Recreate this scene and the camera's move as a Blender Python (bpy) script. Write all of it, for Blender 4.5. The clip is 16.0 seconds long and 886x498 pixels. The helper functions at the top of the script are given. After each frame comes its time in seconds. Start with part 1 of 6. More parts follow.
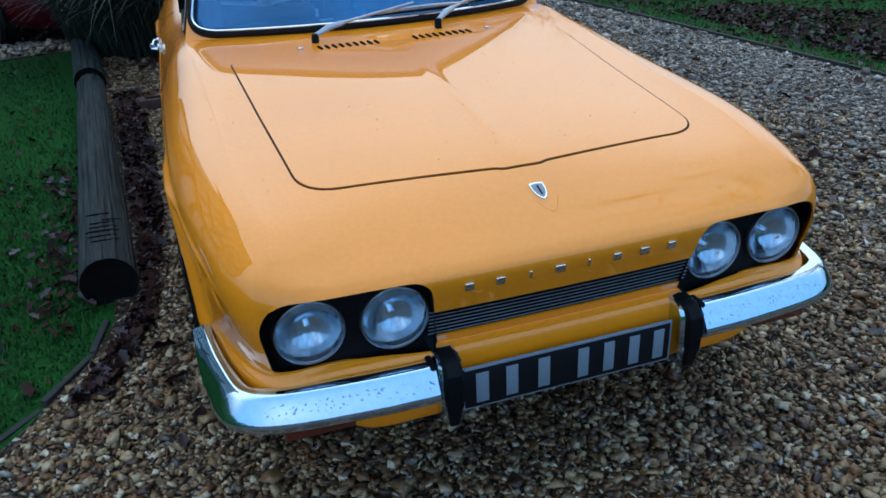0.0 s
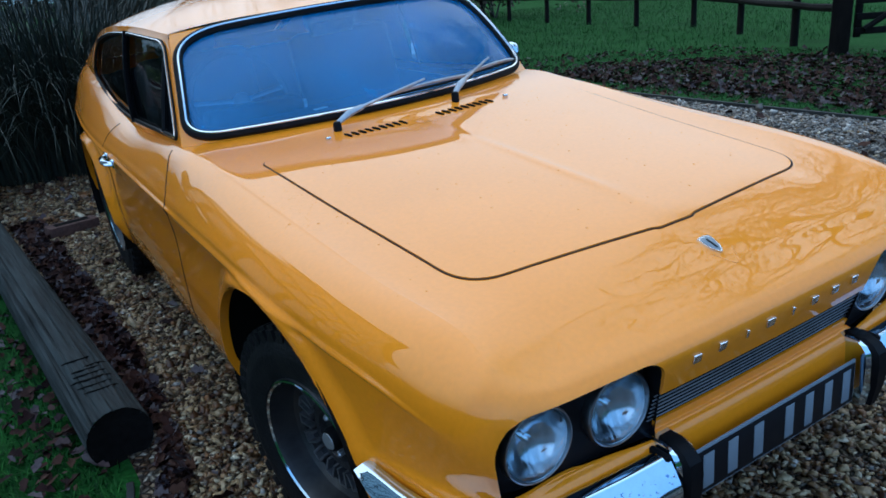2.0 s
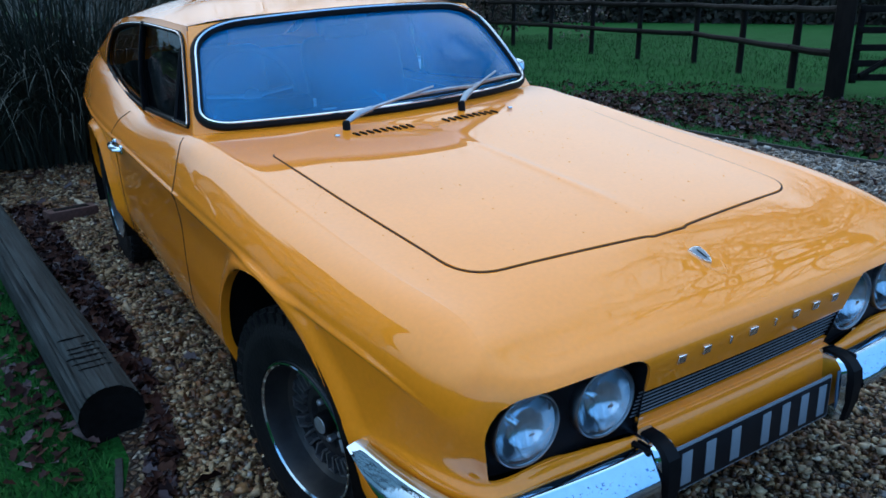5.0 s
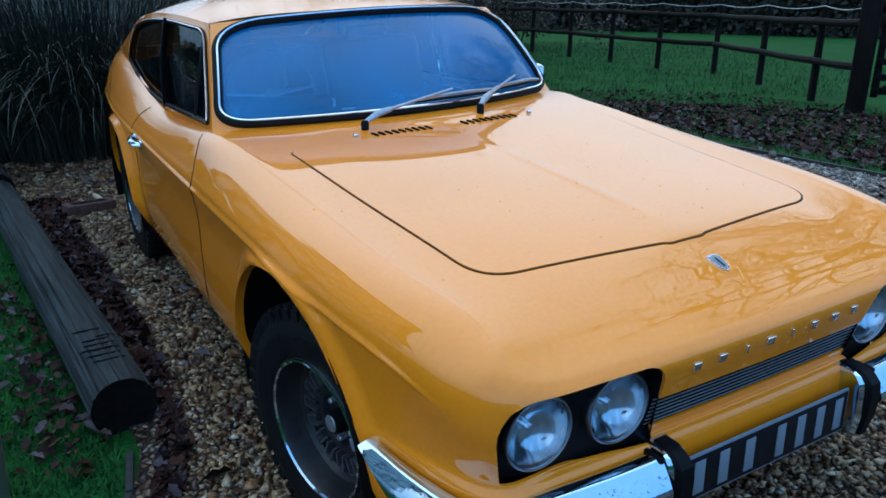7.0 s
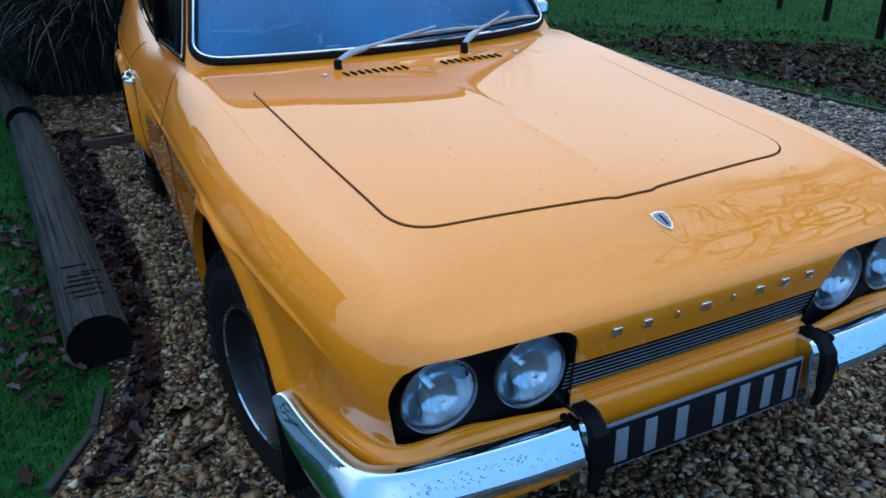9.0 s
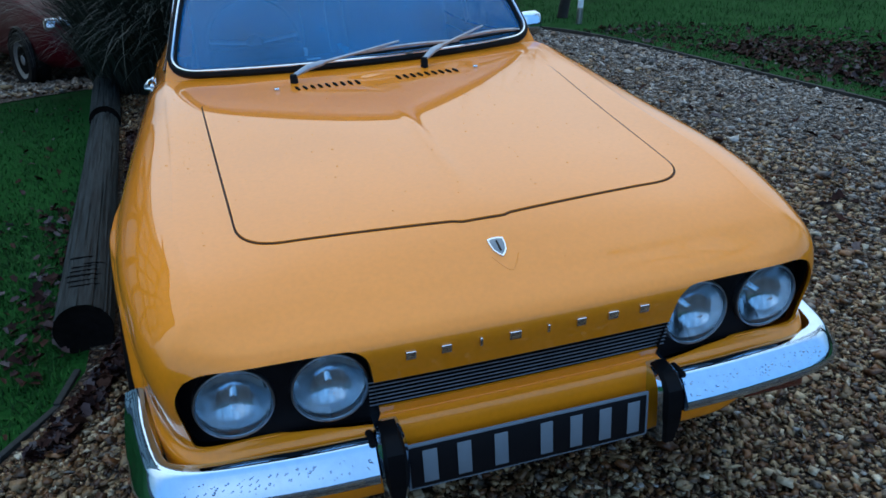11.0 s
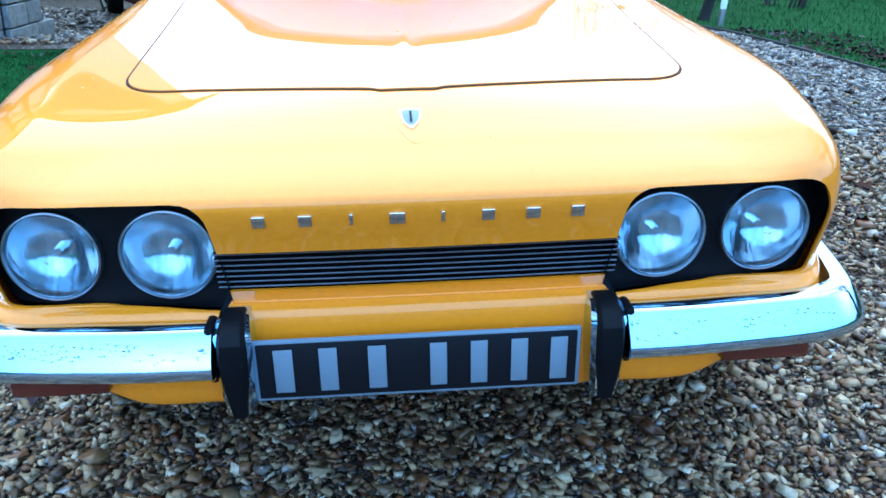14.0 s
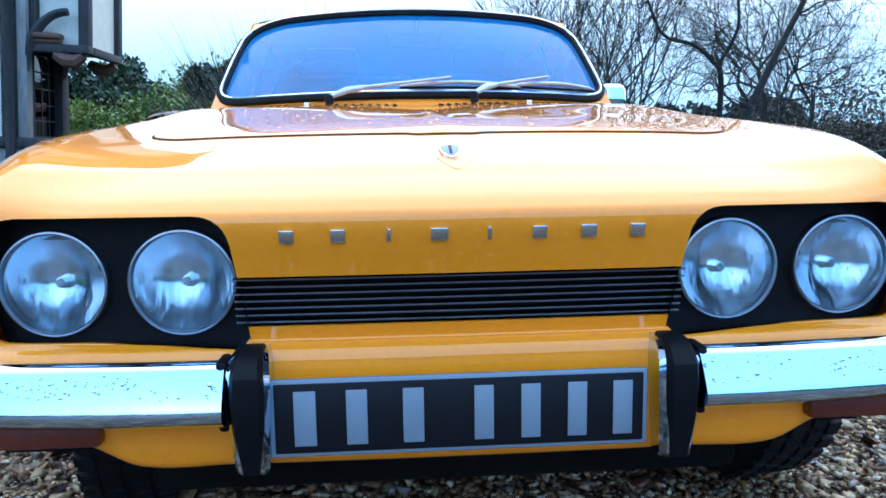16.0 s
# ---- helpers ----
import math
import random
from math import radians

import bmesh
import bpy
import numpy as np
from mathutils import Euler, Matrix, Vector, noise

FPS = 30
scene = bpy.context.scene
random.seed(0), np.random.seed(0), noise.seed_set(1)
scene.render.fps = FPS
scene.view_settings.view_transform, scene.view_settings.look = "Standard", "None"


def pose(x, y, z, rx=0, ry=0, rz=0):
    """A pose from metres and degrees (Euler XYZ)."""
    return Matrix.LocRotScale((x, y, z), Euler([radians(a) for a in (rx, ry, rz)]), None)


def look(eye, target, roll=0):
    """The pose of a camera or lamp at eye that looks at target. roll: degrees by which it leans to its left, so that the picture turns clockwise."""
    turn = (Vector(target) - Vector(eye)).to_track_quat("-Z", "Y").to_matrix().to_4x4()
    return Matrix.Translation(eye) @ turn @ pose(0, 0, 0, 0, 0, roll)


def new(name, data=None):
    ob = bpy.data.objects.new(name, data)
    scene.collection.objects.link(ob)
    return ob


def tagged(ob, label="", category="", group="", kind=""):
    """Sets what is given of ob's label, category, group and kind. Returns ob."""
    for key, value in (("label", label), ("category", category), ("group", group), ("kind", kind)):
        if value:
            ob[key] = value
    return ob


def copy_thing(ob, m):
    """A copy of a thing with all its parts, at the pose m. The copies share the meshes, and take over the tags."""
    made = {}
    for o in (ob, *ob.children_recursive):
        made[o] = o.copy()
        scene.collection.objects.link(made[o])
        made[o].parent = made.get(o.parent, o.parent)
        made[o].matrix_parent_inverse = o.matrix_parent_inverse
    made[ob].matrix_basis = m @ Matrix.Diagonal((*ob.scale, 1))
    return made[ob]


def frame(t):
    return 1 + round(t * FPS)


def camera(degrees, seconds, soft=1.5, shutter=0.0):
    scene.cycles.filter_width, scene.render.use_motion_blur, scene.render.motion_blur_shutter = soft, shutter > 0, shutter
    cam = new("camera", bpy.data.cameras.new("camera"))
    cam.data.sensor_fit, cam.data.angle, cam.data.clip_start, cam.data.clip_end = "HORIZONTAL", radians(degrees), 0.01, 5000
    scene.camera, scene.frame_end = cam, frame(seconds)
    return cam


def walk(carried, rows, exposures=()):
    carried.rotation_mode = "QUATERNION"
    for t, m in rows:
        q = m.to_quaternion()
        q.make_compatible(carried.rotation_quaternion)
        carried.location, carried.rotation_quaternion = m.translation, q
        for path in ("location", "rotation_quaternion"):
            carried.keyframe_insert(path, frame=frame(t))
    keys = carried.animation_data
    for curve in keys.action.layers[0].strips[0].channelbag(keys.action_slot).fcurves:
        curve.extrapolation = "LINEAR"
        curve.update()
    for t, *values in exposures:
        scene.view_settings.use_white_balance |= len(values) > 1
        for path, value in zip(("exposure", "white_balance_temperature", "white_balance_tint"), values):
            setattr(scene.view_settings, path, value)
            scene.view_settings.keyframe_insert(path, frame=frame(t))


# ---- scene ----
cam = camera(59.0, 16.0, soft=1.6)
# The drive slopes a little under the car; the path is given in the car's own axes.
SLOPE = pose(0, 0, 0, 0.8, -3.5, 0)
PATH = [
    (0, (-0.695, -1.311, 1.455), (-0.159, 0.39, 0.551), -2.8),
    (0.5, (-0.752, -1.181, 1.437), (-0.283, 0.564, 0.581), -3.5),
    (1, (-0.85, -0.994, 1.433), (-0.245, 0.744, 0.65), -4.3),
    (1.5, (-1.024, -0.879, 1.427), (-0.252, 0.803, 0.668), -4.1),
    (2, (-1.215, -0.854, 1.425), (-0.299, 0.762, 0.683), -6.9),
    (2.5, (-1.267, -0.883, 1.416), (-0.338, 0.745, 0.718), -6.0),
    (3, (-1.276, -0.91, 1.404), (-0.319, 0.695, 0.692), -5.3),
    (3.5, (-1.285, -0.914, 1.396), (-0.312, 0.674, 0.667), -3.8),
    (4, (-1.282, -0.909, 1.401), (-0.305, 0.682, 0.683), -3.2),
    (6.5, (-1.292, -0.914, 1.396), (-0.376, 0.729, 0.716), -2.2),
    (7, (-1.29, -0.907, 1.391), (-0.365, 0.728, 0.706), -1.6),
    (7.5, (-1.287, -0.901, 1.383), (-0.373, 0.727, 0.665), -1.4),
    (8, (-1.253, -0.913, 1.392), (-0.363, 0.711, 0.636), -2.1),
    (8.5, (-1.168, -0.928, 1.391), (-0.27, 0.68, 0.612), -2.0),
    (9, (-1.015, -0.969, 1.387), (-0.252, 0.683, 0.557), -1.9),
    (9.5, (-0.891, -1.006, 1.391), (-0.295, 0.683, 0.502), -1.5),
    (10, (-0.736, -1.154, 1.391), (-0.212, 0.565, 0.513), -3.3),
    (10.2, (-0.671, -1.216, 1.409), (-0.15, 0.511, 0.545), -3.4),
    (12.3, (-0.276, -1.117, 1.423), (0.02, 0.698, 0.636), -2.9),
    (12.5, (-0.256, -1.048, 1.402), (0.028, 0.768, 0.614), -2.5),
    (13, (-0.188, -0.99, 1.361), (0.113, 0.81, 0.542), -0.5),
    (13.5, (-0.069, -1.077, 1.248), (0.159, 0.742, 0.449), 0.8),
    (14, (-0.038, -1.086, 1.075), (0.099, 0.746, 0.284), -0.7),
    (14.5, (-0.078, -1.052, 0.905), (0.036, 0.878, 0.393), -0.7),
    (15, (-0.087, -1.06, 0.825), (0.039, 0.904, 0.468), -0.4),
    (15.5, (-0.091, -1.056, 0.796), (0.034, 0.919, 0.502), -1.6),
    (16, (-0.094, -1.041, 0.787), (0.047, 0.935, 0.506), -0.8),
]
walk(cam, [(t, SLOPE @ look(eye, target, roll)) for t, eye, target, roll in PATH],
     [(0.0, 0.28, 5650, 7), (1.5, 0.28, 5650, 7), (2.5, 0.27, 5250, 6), (7.5, 0.27, 5250, 6), (9.0, 0.24, 5450, 7), (10.0, 0.23, 5550, 7), (12.3, -0.32, 5550, 7), (13.0, -0.16, 5600, 7), (13.35, 0.02, 5350, 6), (13.6, 0.36, 5000, 4), (13.8, 1.55, 4800, 3), (14.2, 1.6, 4850, 4), (14.6, 1.46, 5050, 7), (16.0, 1.38, 5350, 10)])

# ---- light ----
world = bpy.data.worlds.new("overcast_dusk")
scene.world = world
world.use_nodes = True
wn, wl = world.node_tree.nodes, world.node_tree.links
wn.clear()
w_out = wn.new("ShaderNodeOutputWorld")
w_bg = wn.new("ShaderNodeBackground")
w_sky = wn.new("ShaderNodeTexSky")
w_sky.sky_type = "NISHITA"
w_sky.sun_disc = False
w_sky.sun_elevation = radians(24)
w_sky.sun_rotation = radians(200)
w_sky.dust_density = 3.0
w_mix = wn.new("ShaderNodeMix")
w_mix.data_type = "RGBA"
w_mix.inputs[0].default_value = 0.92
w_coord = wn.new("ShaderNodeTexCoord")
w_sep = wn.new("ShaderNodeSeparateXYZ")
w_cloud = wn.new("ShaderNodeTexNoise")
w_cloud.inputs["Scale"].default_value = 1.3
w_cloud.inputs["Detail"].default_value = 3.0
w_add = wn.new("ShaderNodeMath")
w_add.operation = "MULTIPLY_ADD"
w_add.inputs[1].default_value = 0.14
w_ramp = wn.new("ShaderNodeValToRGB")
tones = ((0.0, (2.0, 3.4, 4.6)), (0.12, (2.6, 4.4, 5.8)), (0.24, (5.4, 7.2, 8.4)), (0.42, (11.6, 12.8, 13.2)), (0.7, (14.4, 15.4, 15.8)), (1.0, (11.5, 14.4, 17.0)))
while len(w_ramp.color_ramp.elements) < len(tones):
    w_ramp.color_ramp.elements.new(0.5)
for el, (at, tone) in zip(w_ramp.color_ramp.elements, tones):
    el.position, el.color = at, (*tone, 1)
wl.new(w_coord.outputs["Generated"], w_sep.inputs[0])
wl.new(w_coord.outputs["Generated"], w_cloud.inputs["Vector"])
wl.new(w_cloud.outputs["Fac"], w_add.inputs[0])
wl.new(w_sep.outputs["Z"], w_add.inputs[2])
wl.new(w_add.outputs[0], w_ramp.inputs[0])
# clearer and bluer towards the south, behind the cloud sheet's edge
w_blue = wn.new("ShaderNodeMix")
w_blue.data_type = "RGBA"
w_blue.inputs[7].default_value = (3.7, 7.2, 12.4, 1)
w_south = wn.new("ShaderNodeMapRange")
w_south.interpolation_type = "SMOOTHSTEP"
w_south.inputs[1].default_value, w_south.inputs[2].default_value = 0.06, -0.38
w_south.inputs[3].default_value, w_south.inputs[4].default_value = 0.0, 0.92
wl.new(w_sep.outputs["Y"], w_south.inputs[0])
wl.new(w_south.outputs[0], w_blue.inputs[0])
wl.new(w_ramp.outputs[0], w_blue.inputs[6])
wl.new(w_sky.outputs[0], w_mix.inputs[6])
wl.new(w_blue.outputs[2], w_mix.inputs[7])
wl.new(w_mix.outputs[2], w_bg.inputs["Color"])
w_bg.inputs["Strength"].default_value = 0.088
wl.new(w_bg.outputs[0], w_out.inputs[0])

sun_data = bpy.data.lights.new("sun", "SUN")
sun_data.energy = 0.35
sun_data.angle = radians(110)
sun_data.color = (1.0, 0.96, 0.9)
sun = new("sun", sun_data)
sun.matrix_world = look((0, 0, 30), (-5, -14, 10))

# ---- materials ----
def material(name, color, rough=0.6, metal=0.0, coat=0.0, vary=0.25, scale=40.0, coarse=3.0, bump=0.2, dirt=None, dirt_amount=0.0, spec=0.5, detail=5.0, stretch=(1, 1, 1)):
    """A surface with grain and coarse patches of its colour, fine relief and, if asked for, patches of dirt."""
    m = bpy.data.materials.new(name)
    m.use_nodes = True
    n, l = m.node_tree.nodes, m.node_tree.links
    b = n["Principled BSDF"]
    co = n.new("ShaderNodeTexCoord")
    mp = n.new("ShaderNodeMapping")
    mp.inputs["Scale"].default_value = stretch
    l.new(co.outputs["Object"], mp.inputs["Vector"])
    fine, big = n.new("ShaderNodeTexNoise"), n.new("ShaderNodeTexNoise")
    fine.inputs["Scale"].default_value, fine.inputs["Detail"].default_value = scale, detail
    big.inputs["Scale"].default_value, big.inputs["Detail"].default_value = coarse, 4.0
    l.new(mp.outputs[0], fine.inputs["Vector"])
    l.new(mp.outputs[0], big.inputs["Vector"])
    add = n.new("ShaderNodeMath")
    add.operation = "ADD"
    l.new(fine.outputs["Fac"], add.inputs[0])
    l.new(big.outputs["Fac"], add.inputs[1])
    ramp = n.new("ShaderNodeMapRange")
    ramp.inputs[1].default_value, ramp.inputs[2].default_value = 0.7, 1.3
    ramp.inputs[3].default_value, ramp.inputs[4].default_value = 1 - vary, 1 + vary
    l.new(add.outputs[0], ramp.inputs[0])
    hsv = n.new("ShaderNodeHueSaturation")
    hsv.inputs["Color"].default_value = (*color, 1)
    l.new(ramp.outputs[0], hsv.inputs["Value"])
    out = hsv.outputs[0]
    if dirt:
        mix = n.new("ShaderNodeMix")
        mix.data_type = "RGBA"
        mix.inputs[7].default_value = (*dirt, 1)
        spots = n.new("ShaderNodeMapRange")
        spots.inputs[1].default_value, spots.inputs[2].default_value = 0.5, 0.75
        spots.inputs[4].default_value = dirt_amount
        l.new(big.outputs["Fac"], spots.inputs[0])
        l.new(spots.outputs[0], mix.inputs[0])
        l.new(out, mix.inputs[6])
        out = mix.outputs[2]
    l.new(out, b.inputs["Base Color"])
    b.inputs["Roughness"].default_value, b.inputs["Metallic"].default_value = rough, metal
    b.inputs["Coat Weight"].default_value, b.inputs["Coat Roughness"].default_value = coat, 0.04
    b.inputs["Specular IOR Level"].default_value = spec
    if bump:
        bp = n.new("ShaderNodeBump")
        bp.inputs["Strength"].default_value, bp.inputs["Distance"].default_value = bump, 0.01
        l.new(fine.outputs["Fac"], bp.inputs["Height"])
        l.new(bp.outputs[0], b.inputs["Normal"])
    return m


def palette(name, colors, rough=0.6, source="Random Per Island", bump=0.0, scale=60.0, coat=0.0, spec=0.5):
    """Pieces that take their colour one by one from a range of colours."""
    m = bpy.data.materials.new(name)
    m.use_nodes = True
    n, l = m.node_tree.nodes, m.node_tree.links
    b = n["Principled BSDF"]
    src = n.new("ShaderNodeNewGeometry") if source == "Random Per Island" else n.new("ShaderNodeObjectInfo")
    ramp = n.new("ShaderNodeValToRGB")
    ramp.color_ramp.interpolation = "LINEAR"
    while len(ramp.color_ramp.elements) < len(colors):
        ramp.color_ramp.elements.new(0.5)
    for i, c in enumerate(colors):
        ramp.color_ramp.elements[i].position = i / (len(colors) - 1)
        ramp.color_ramp.elements[i].color = (*c, 1)
    l.new(src.outputs[source], ramp.inputs[0])
    co, fine = n.new("ShaderNodeTexCoord"), n.new("ShaderNodeTexNoise")
    fine.inputs["Scale"].default_value, fine.inputs["Detail"].default_value = scale, 4.0
    l.new(co.outputs["Object"], fine.inputs["Vector"])
    rng = n.new("ShaderNodeMapRange")
    rng.inputs[1].default_value, rng.inputs[2].default_value = 0.3, 0.7
    rng.inputs[3].default_value, rng.inputs[4].default_value = 0.7, 1.25
    l.new(fine.outputs["Fac"], rng.inputs[0])
    hsv = n.new("ShaderNodeHueSaturation")
    l.new(ramp.outputs[0], hsv.inputs["Color"])
    l.new(rng.outputs[0], hsv.inputs["Value"])
    l.new(hsv.outputs[0], b.inputs["Base Color"])
    b.inputs["Roughness"].default_value = rough
    b.inputs["Coat Weight"].default_value = coat
    b.inputs["Specular IOR Level"].default_value = spec
    if bump:
        bp = n.new("ShaderNodeBump")
        bp.inputs["Strength"].default_value, bp.inputs["Distance"].default_value = bump, 0.004
        l.new(fine.outputs["Fac"], bp.inputs["Height"])
        l.new(bp.outputs[0], b.inputs["Normal"])
    return m


def glass(name, tint, ior=1.5, rough=0.0, sky_mist=0.0, sky_mist_color=(0.5, 0.62, 0.75), uneven=0.25, patch=5.0):
    """A thin pane: clear through, with a reflection that grows towards grazing angles."""
    m = bpy.data.materials.new(name)
    m.use_nodes = True
    n, l = m.node_tree.nodes, m.node_tree.links
    n.remove(n["Principled BSDF"])
    tr, gl, mix, fr = n.new("ShaderNodeBsdfTransparent"), n.new("ShaderNodeBsdfGlossy"), n.new("ShaderNodeMixShader"), n.new("ShaderNodeFresnel")
    tr.inputs["Color"].default_value = (*tint, 1)
    gl.inputs["Roughness"].default_value = rough
    fr.inputs["IOR"].default_value = ior
    l.new(fr.outputs[0], mix.inputs[0])
    l.new(tr.outputs[0], mix.inputs[1])
    l.new(gl.outputs[0], mix.inputs[2])
    end = mix.outputs[0]
    # pale film over the pane; its colour carries reflected sky
    if sky_mist:
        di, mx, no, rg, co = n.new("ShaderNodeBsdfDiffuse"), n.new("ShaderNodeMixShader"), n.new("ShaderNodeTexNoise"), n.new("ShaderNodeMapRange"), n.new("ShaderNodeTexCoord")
        di.inputs["Color"].default_value = (*sky_mist_color, 1)
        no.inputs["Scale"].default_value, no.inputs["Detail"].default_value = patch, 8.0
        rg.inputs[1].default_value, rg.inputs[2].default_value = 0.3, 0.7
        rg.inputs[3].default_value, rg.inputs[4].default_value = sky_mist * (1 - uneven), sky_mist * (1 + uneven)
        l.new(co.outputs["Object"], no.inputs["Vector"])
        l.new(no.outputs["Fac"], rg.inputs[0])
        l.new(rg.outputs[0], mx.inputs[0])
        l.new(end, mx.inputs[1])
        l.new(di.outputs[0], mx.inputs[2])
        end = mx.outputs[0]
    l.new(end, n["Material Output"].inputs[0])
    return m


def wet_film(m, scale, wet, dry):
    """Sheets of rain water with sharp uneven edges: glossier than the beaded paint between them."""
    n, l = m.node_tree.nodes, m.node_tree.links
    co, no, rg = n.new("ShaderNodeTexCoord"), n.new("ShaderNodeTexNoise"), n.new("ShaderNodeMapRange")
    no.inputs["Scale"].default_value, no.inputs["Detail"].default_value, no.inputs["Distortion"].default_value = scale, 6.0, 0.6
    rg.inputs[1].default_value, rg.inputs[2].default_value = 0.49, 0.53
    rg.inputs[3].default_value, rg.inputs[4].default_value = wet, dry
    l.new(co.outputs["Object"], no.inputs["Vector"])
    l.new(no.outputs["Fac"], rg.inputs[0])
    l.new(rg.outputs[0], n["Principled BSDF"].inputs["Coat Roughness"])


PAINT = material("orange_yellow_paint", (0.90, 0.272, 0.004), rough=0.5, coat=1.0, vary=0.05, scale=90, coarse=2.2, bump=0.0, spec=0.12)
PAINT.node_tree.nodes["Principled BSDF"].inputs["Coat IOR"].default_value = 1.56
wet_film(PAINT, 1.7, 0.002, 0.008)
CHROME = material("pitted_chrome", (0.58, 0.72, 0.88), rough=0.06, metal=1.0, vary=0.06, scale=60, coarse=7, bump=0.02, dirt=(0.30, 0.25, 0.20), dirt_amount=0.10)
BRIGHT = material("bright_trim", (0.75, 0.77, 0.8), rough=0.16, metal=1.0, vary=0.05, bump=0.0)
ALLOY = material("dull_alloy", (0.022, 0.022, 0.024), rough=0.35, metal=0.4, vary=0.3, scale=50, coarse=9, bump=0.1, dirt=(0.05, 0.045, 0.04), dirt_amount=0.7)
SLOT = material("worn_grey_alloy", (0.19, 0.19, 0.20), rough=0.42, metal=0.8, vary=0.3, scale=50, coarse=9, bump=0.1)
BLACK = material("black_plastic", (0.005, 0.005, 0.006), rough=0.45, vary=0.25, bump=0.05, spec=0.12)
BAR = material("grey_bar", (0.19, 0.19, 0.20), rough=0.4, metal=0.8, vary=0.2, bump=0.0)
GAP = material("dark_gap", (0.045, 0.014, 0.003), rough=0.9, vary=0.2, bump=0.0)
RUBBER = material("black_rubber", (0.007, 0.007, 0.008), rough=0.6, vary=0.3, scale=120, coarse=12, bump=0.25, dirt=(0.018, 0.016, 0.014), dirt_amount=0.5, spec=0.15)
UNDER = material("underside_black", (0.005, 0.0045, 0.004), rough=0.9, vary=0.4, bump=0.2, spec=0.1)
GRILLE = material("dark_grille_metal", (0.006, 0.006, 0.006), rough=0.7, spec=0.1, metal=0.0, vary=0.2, bump=0.05)
PLATE_BLACK = material("plate_black", (0.006, 0.006, 0.008), rough=0.5, vary=0.1, bump=0.0, spec=0.2)
PLATE_SILVER = material("plate_silver", (0.19, 0.22, 0.25), rough=0.45, vary=0.06, bump=0.02)
AMBER = material("amber_red_lens", (0.10, 0.013, 0.007), rough=0.25, vary=0.15, bump=0.05, coat=0.6)
DASH = material("dark_trim", (0.025, 0.025, 0.028), rough=0.6, vary=0.3, bump=0.1)
SEAT = material("black_vinyl", (0.03, 0.03, 0.034), rough=0.45, vary=0.2, scale=80, bump=0.15)
PAPER = material("white_paper", (0.75, 0.75, 0.72), rough=0.8, vary=0.05, bump=0.0)
# rain mist, its blue painted to stand in for reflected sky
GLASS_SCREEN = glass("windscreen_glass", (0.50, 0.70, 0.86), ior=1.55, sky_mist=0.25, sky_mist_color=(0.09, 0.44, 0.97), uneven=0.30, patch=3.0)
GLASS_SIDE = glass("side_glass", (0.36, 0.43, 0.46), ior=1.42)
# thin blue-white haze painted on the lens for the sky it reflects
LENS = glass("lamp_glass", (0.86, 0.92, 0.96), ior=1.40, sky_mist=0.05, sky_mist_color=(0.62, 0.80, 0.95), uneven=0.9, patch=16.0)
MIRRORED = material("silvered_reflector", (0.72, 0.80, 0.88), rough=0.13, metal=1.0, vary=0.12, scale=30, coarse=12, bump=0.10)
BOWL = material("fluted_silver_bowl", (0.56, 0.62, 0.66), rough=0.15, metal=1.0, vary=0.30, scale=20, coarse=11, bump=0.16, detail=2.0, stretch=(3.0, .9, 1))
BRIGHT_GREY = material("weathered_silver", (0.38, 0.40, 0.43), rough=0.42, metal=0.7, vary=0.2, scale=70, coarse=15, bump=0.1)

# ---- mesh helpers ----
def part(name, bm, mat, parent=None, label="", smooth=40, m=None):
    me = bpy.data.meshes.new(name)
    bm.to_mesh(me)
    bm.free()
    return place(name, me, mat, parent, label, smooth, m)


def place(name, me, mat, parent=None, label="", smooth=40, m=None):
    if mat:
        me.materials.append(mat)
    if smooth:
        me.polygons.foreach_set("use_smooth", [True] * len(me.polygons))
        me.set_sharp_from_angle(angle=radians(smooth))
    ob = new(name, me)
    if parent:
        ob.parent = parent
    if m is not None:
        ob.matrix_basis = m
    if label:
        ob["label"] = label
    return ob


def mesh_part(name, verts, faces, mat, parent=None, label="", smooth=40, m=None):
    me = bpy.data.meshes.new(name)
    me.from_pydata([tuple(float(c) for c in v) for v in verts], [], [tuple(int(i) for i in f) for f in faces])
    me.validate()
    me.update()
    return place(name, me, mat, parent, label, smooth, m)


def empty(name, label, category, m=None, group="", kind=""):
    ob = new(name)
    if m is not None:
        ob.matrix_basis = m
    return tagged(ob, label, category, group, kind)


CUBE_F = ((0, 1, 3, 2), (4, 6, 7, 5), (0, 4, 5, 1), (2, 3, 7, 6), (0, 2, 6, 4), (1, 5, 7, 3))


def box(bm, cx, cy, cz, sx, sy, sz, bevel=0.0, m=None, segs=2):
    """Adds a box, its edges rounded if asked for."""
    vs_ = [Vector((cx + sx * x, cy + sy * y, cz + sz * z)) for x in (-.5, .5) for y in (-.5, .5) for z in (-.5, .5)]
    vs_ = [bm.verts.new(m @ v if m else v) for v in vs_]
    fs_ = [bm.faces.new([vs_[i] for i in f]) for f in CUBE_F]
    if bevel:
        es = {e for v in vs_ for e in v.link_edges}
        bmesh.ops.bevel(bm, geom=list(es), offset=bevel, segments=segs, affect="EDGES", profile=0.5)
    return bm


def boxed(*args, **kw):
    return box(bmesh.new(), *args, **kw)


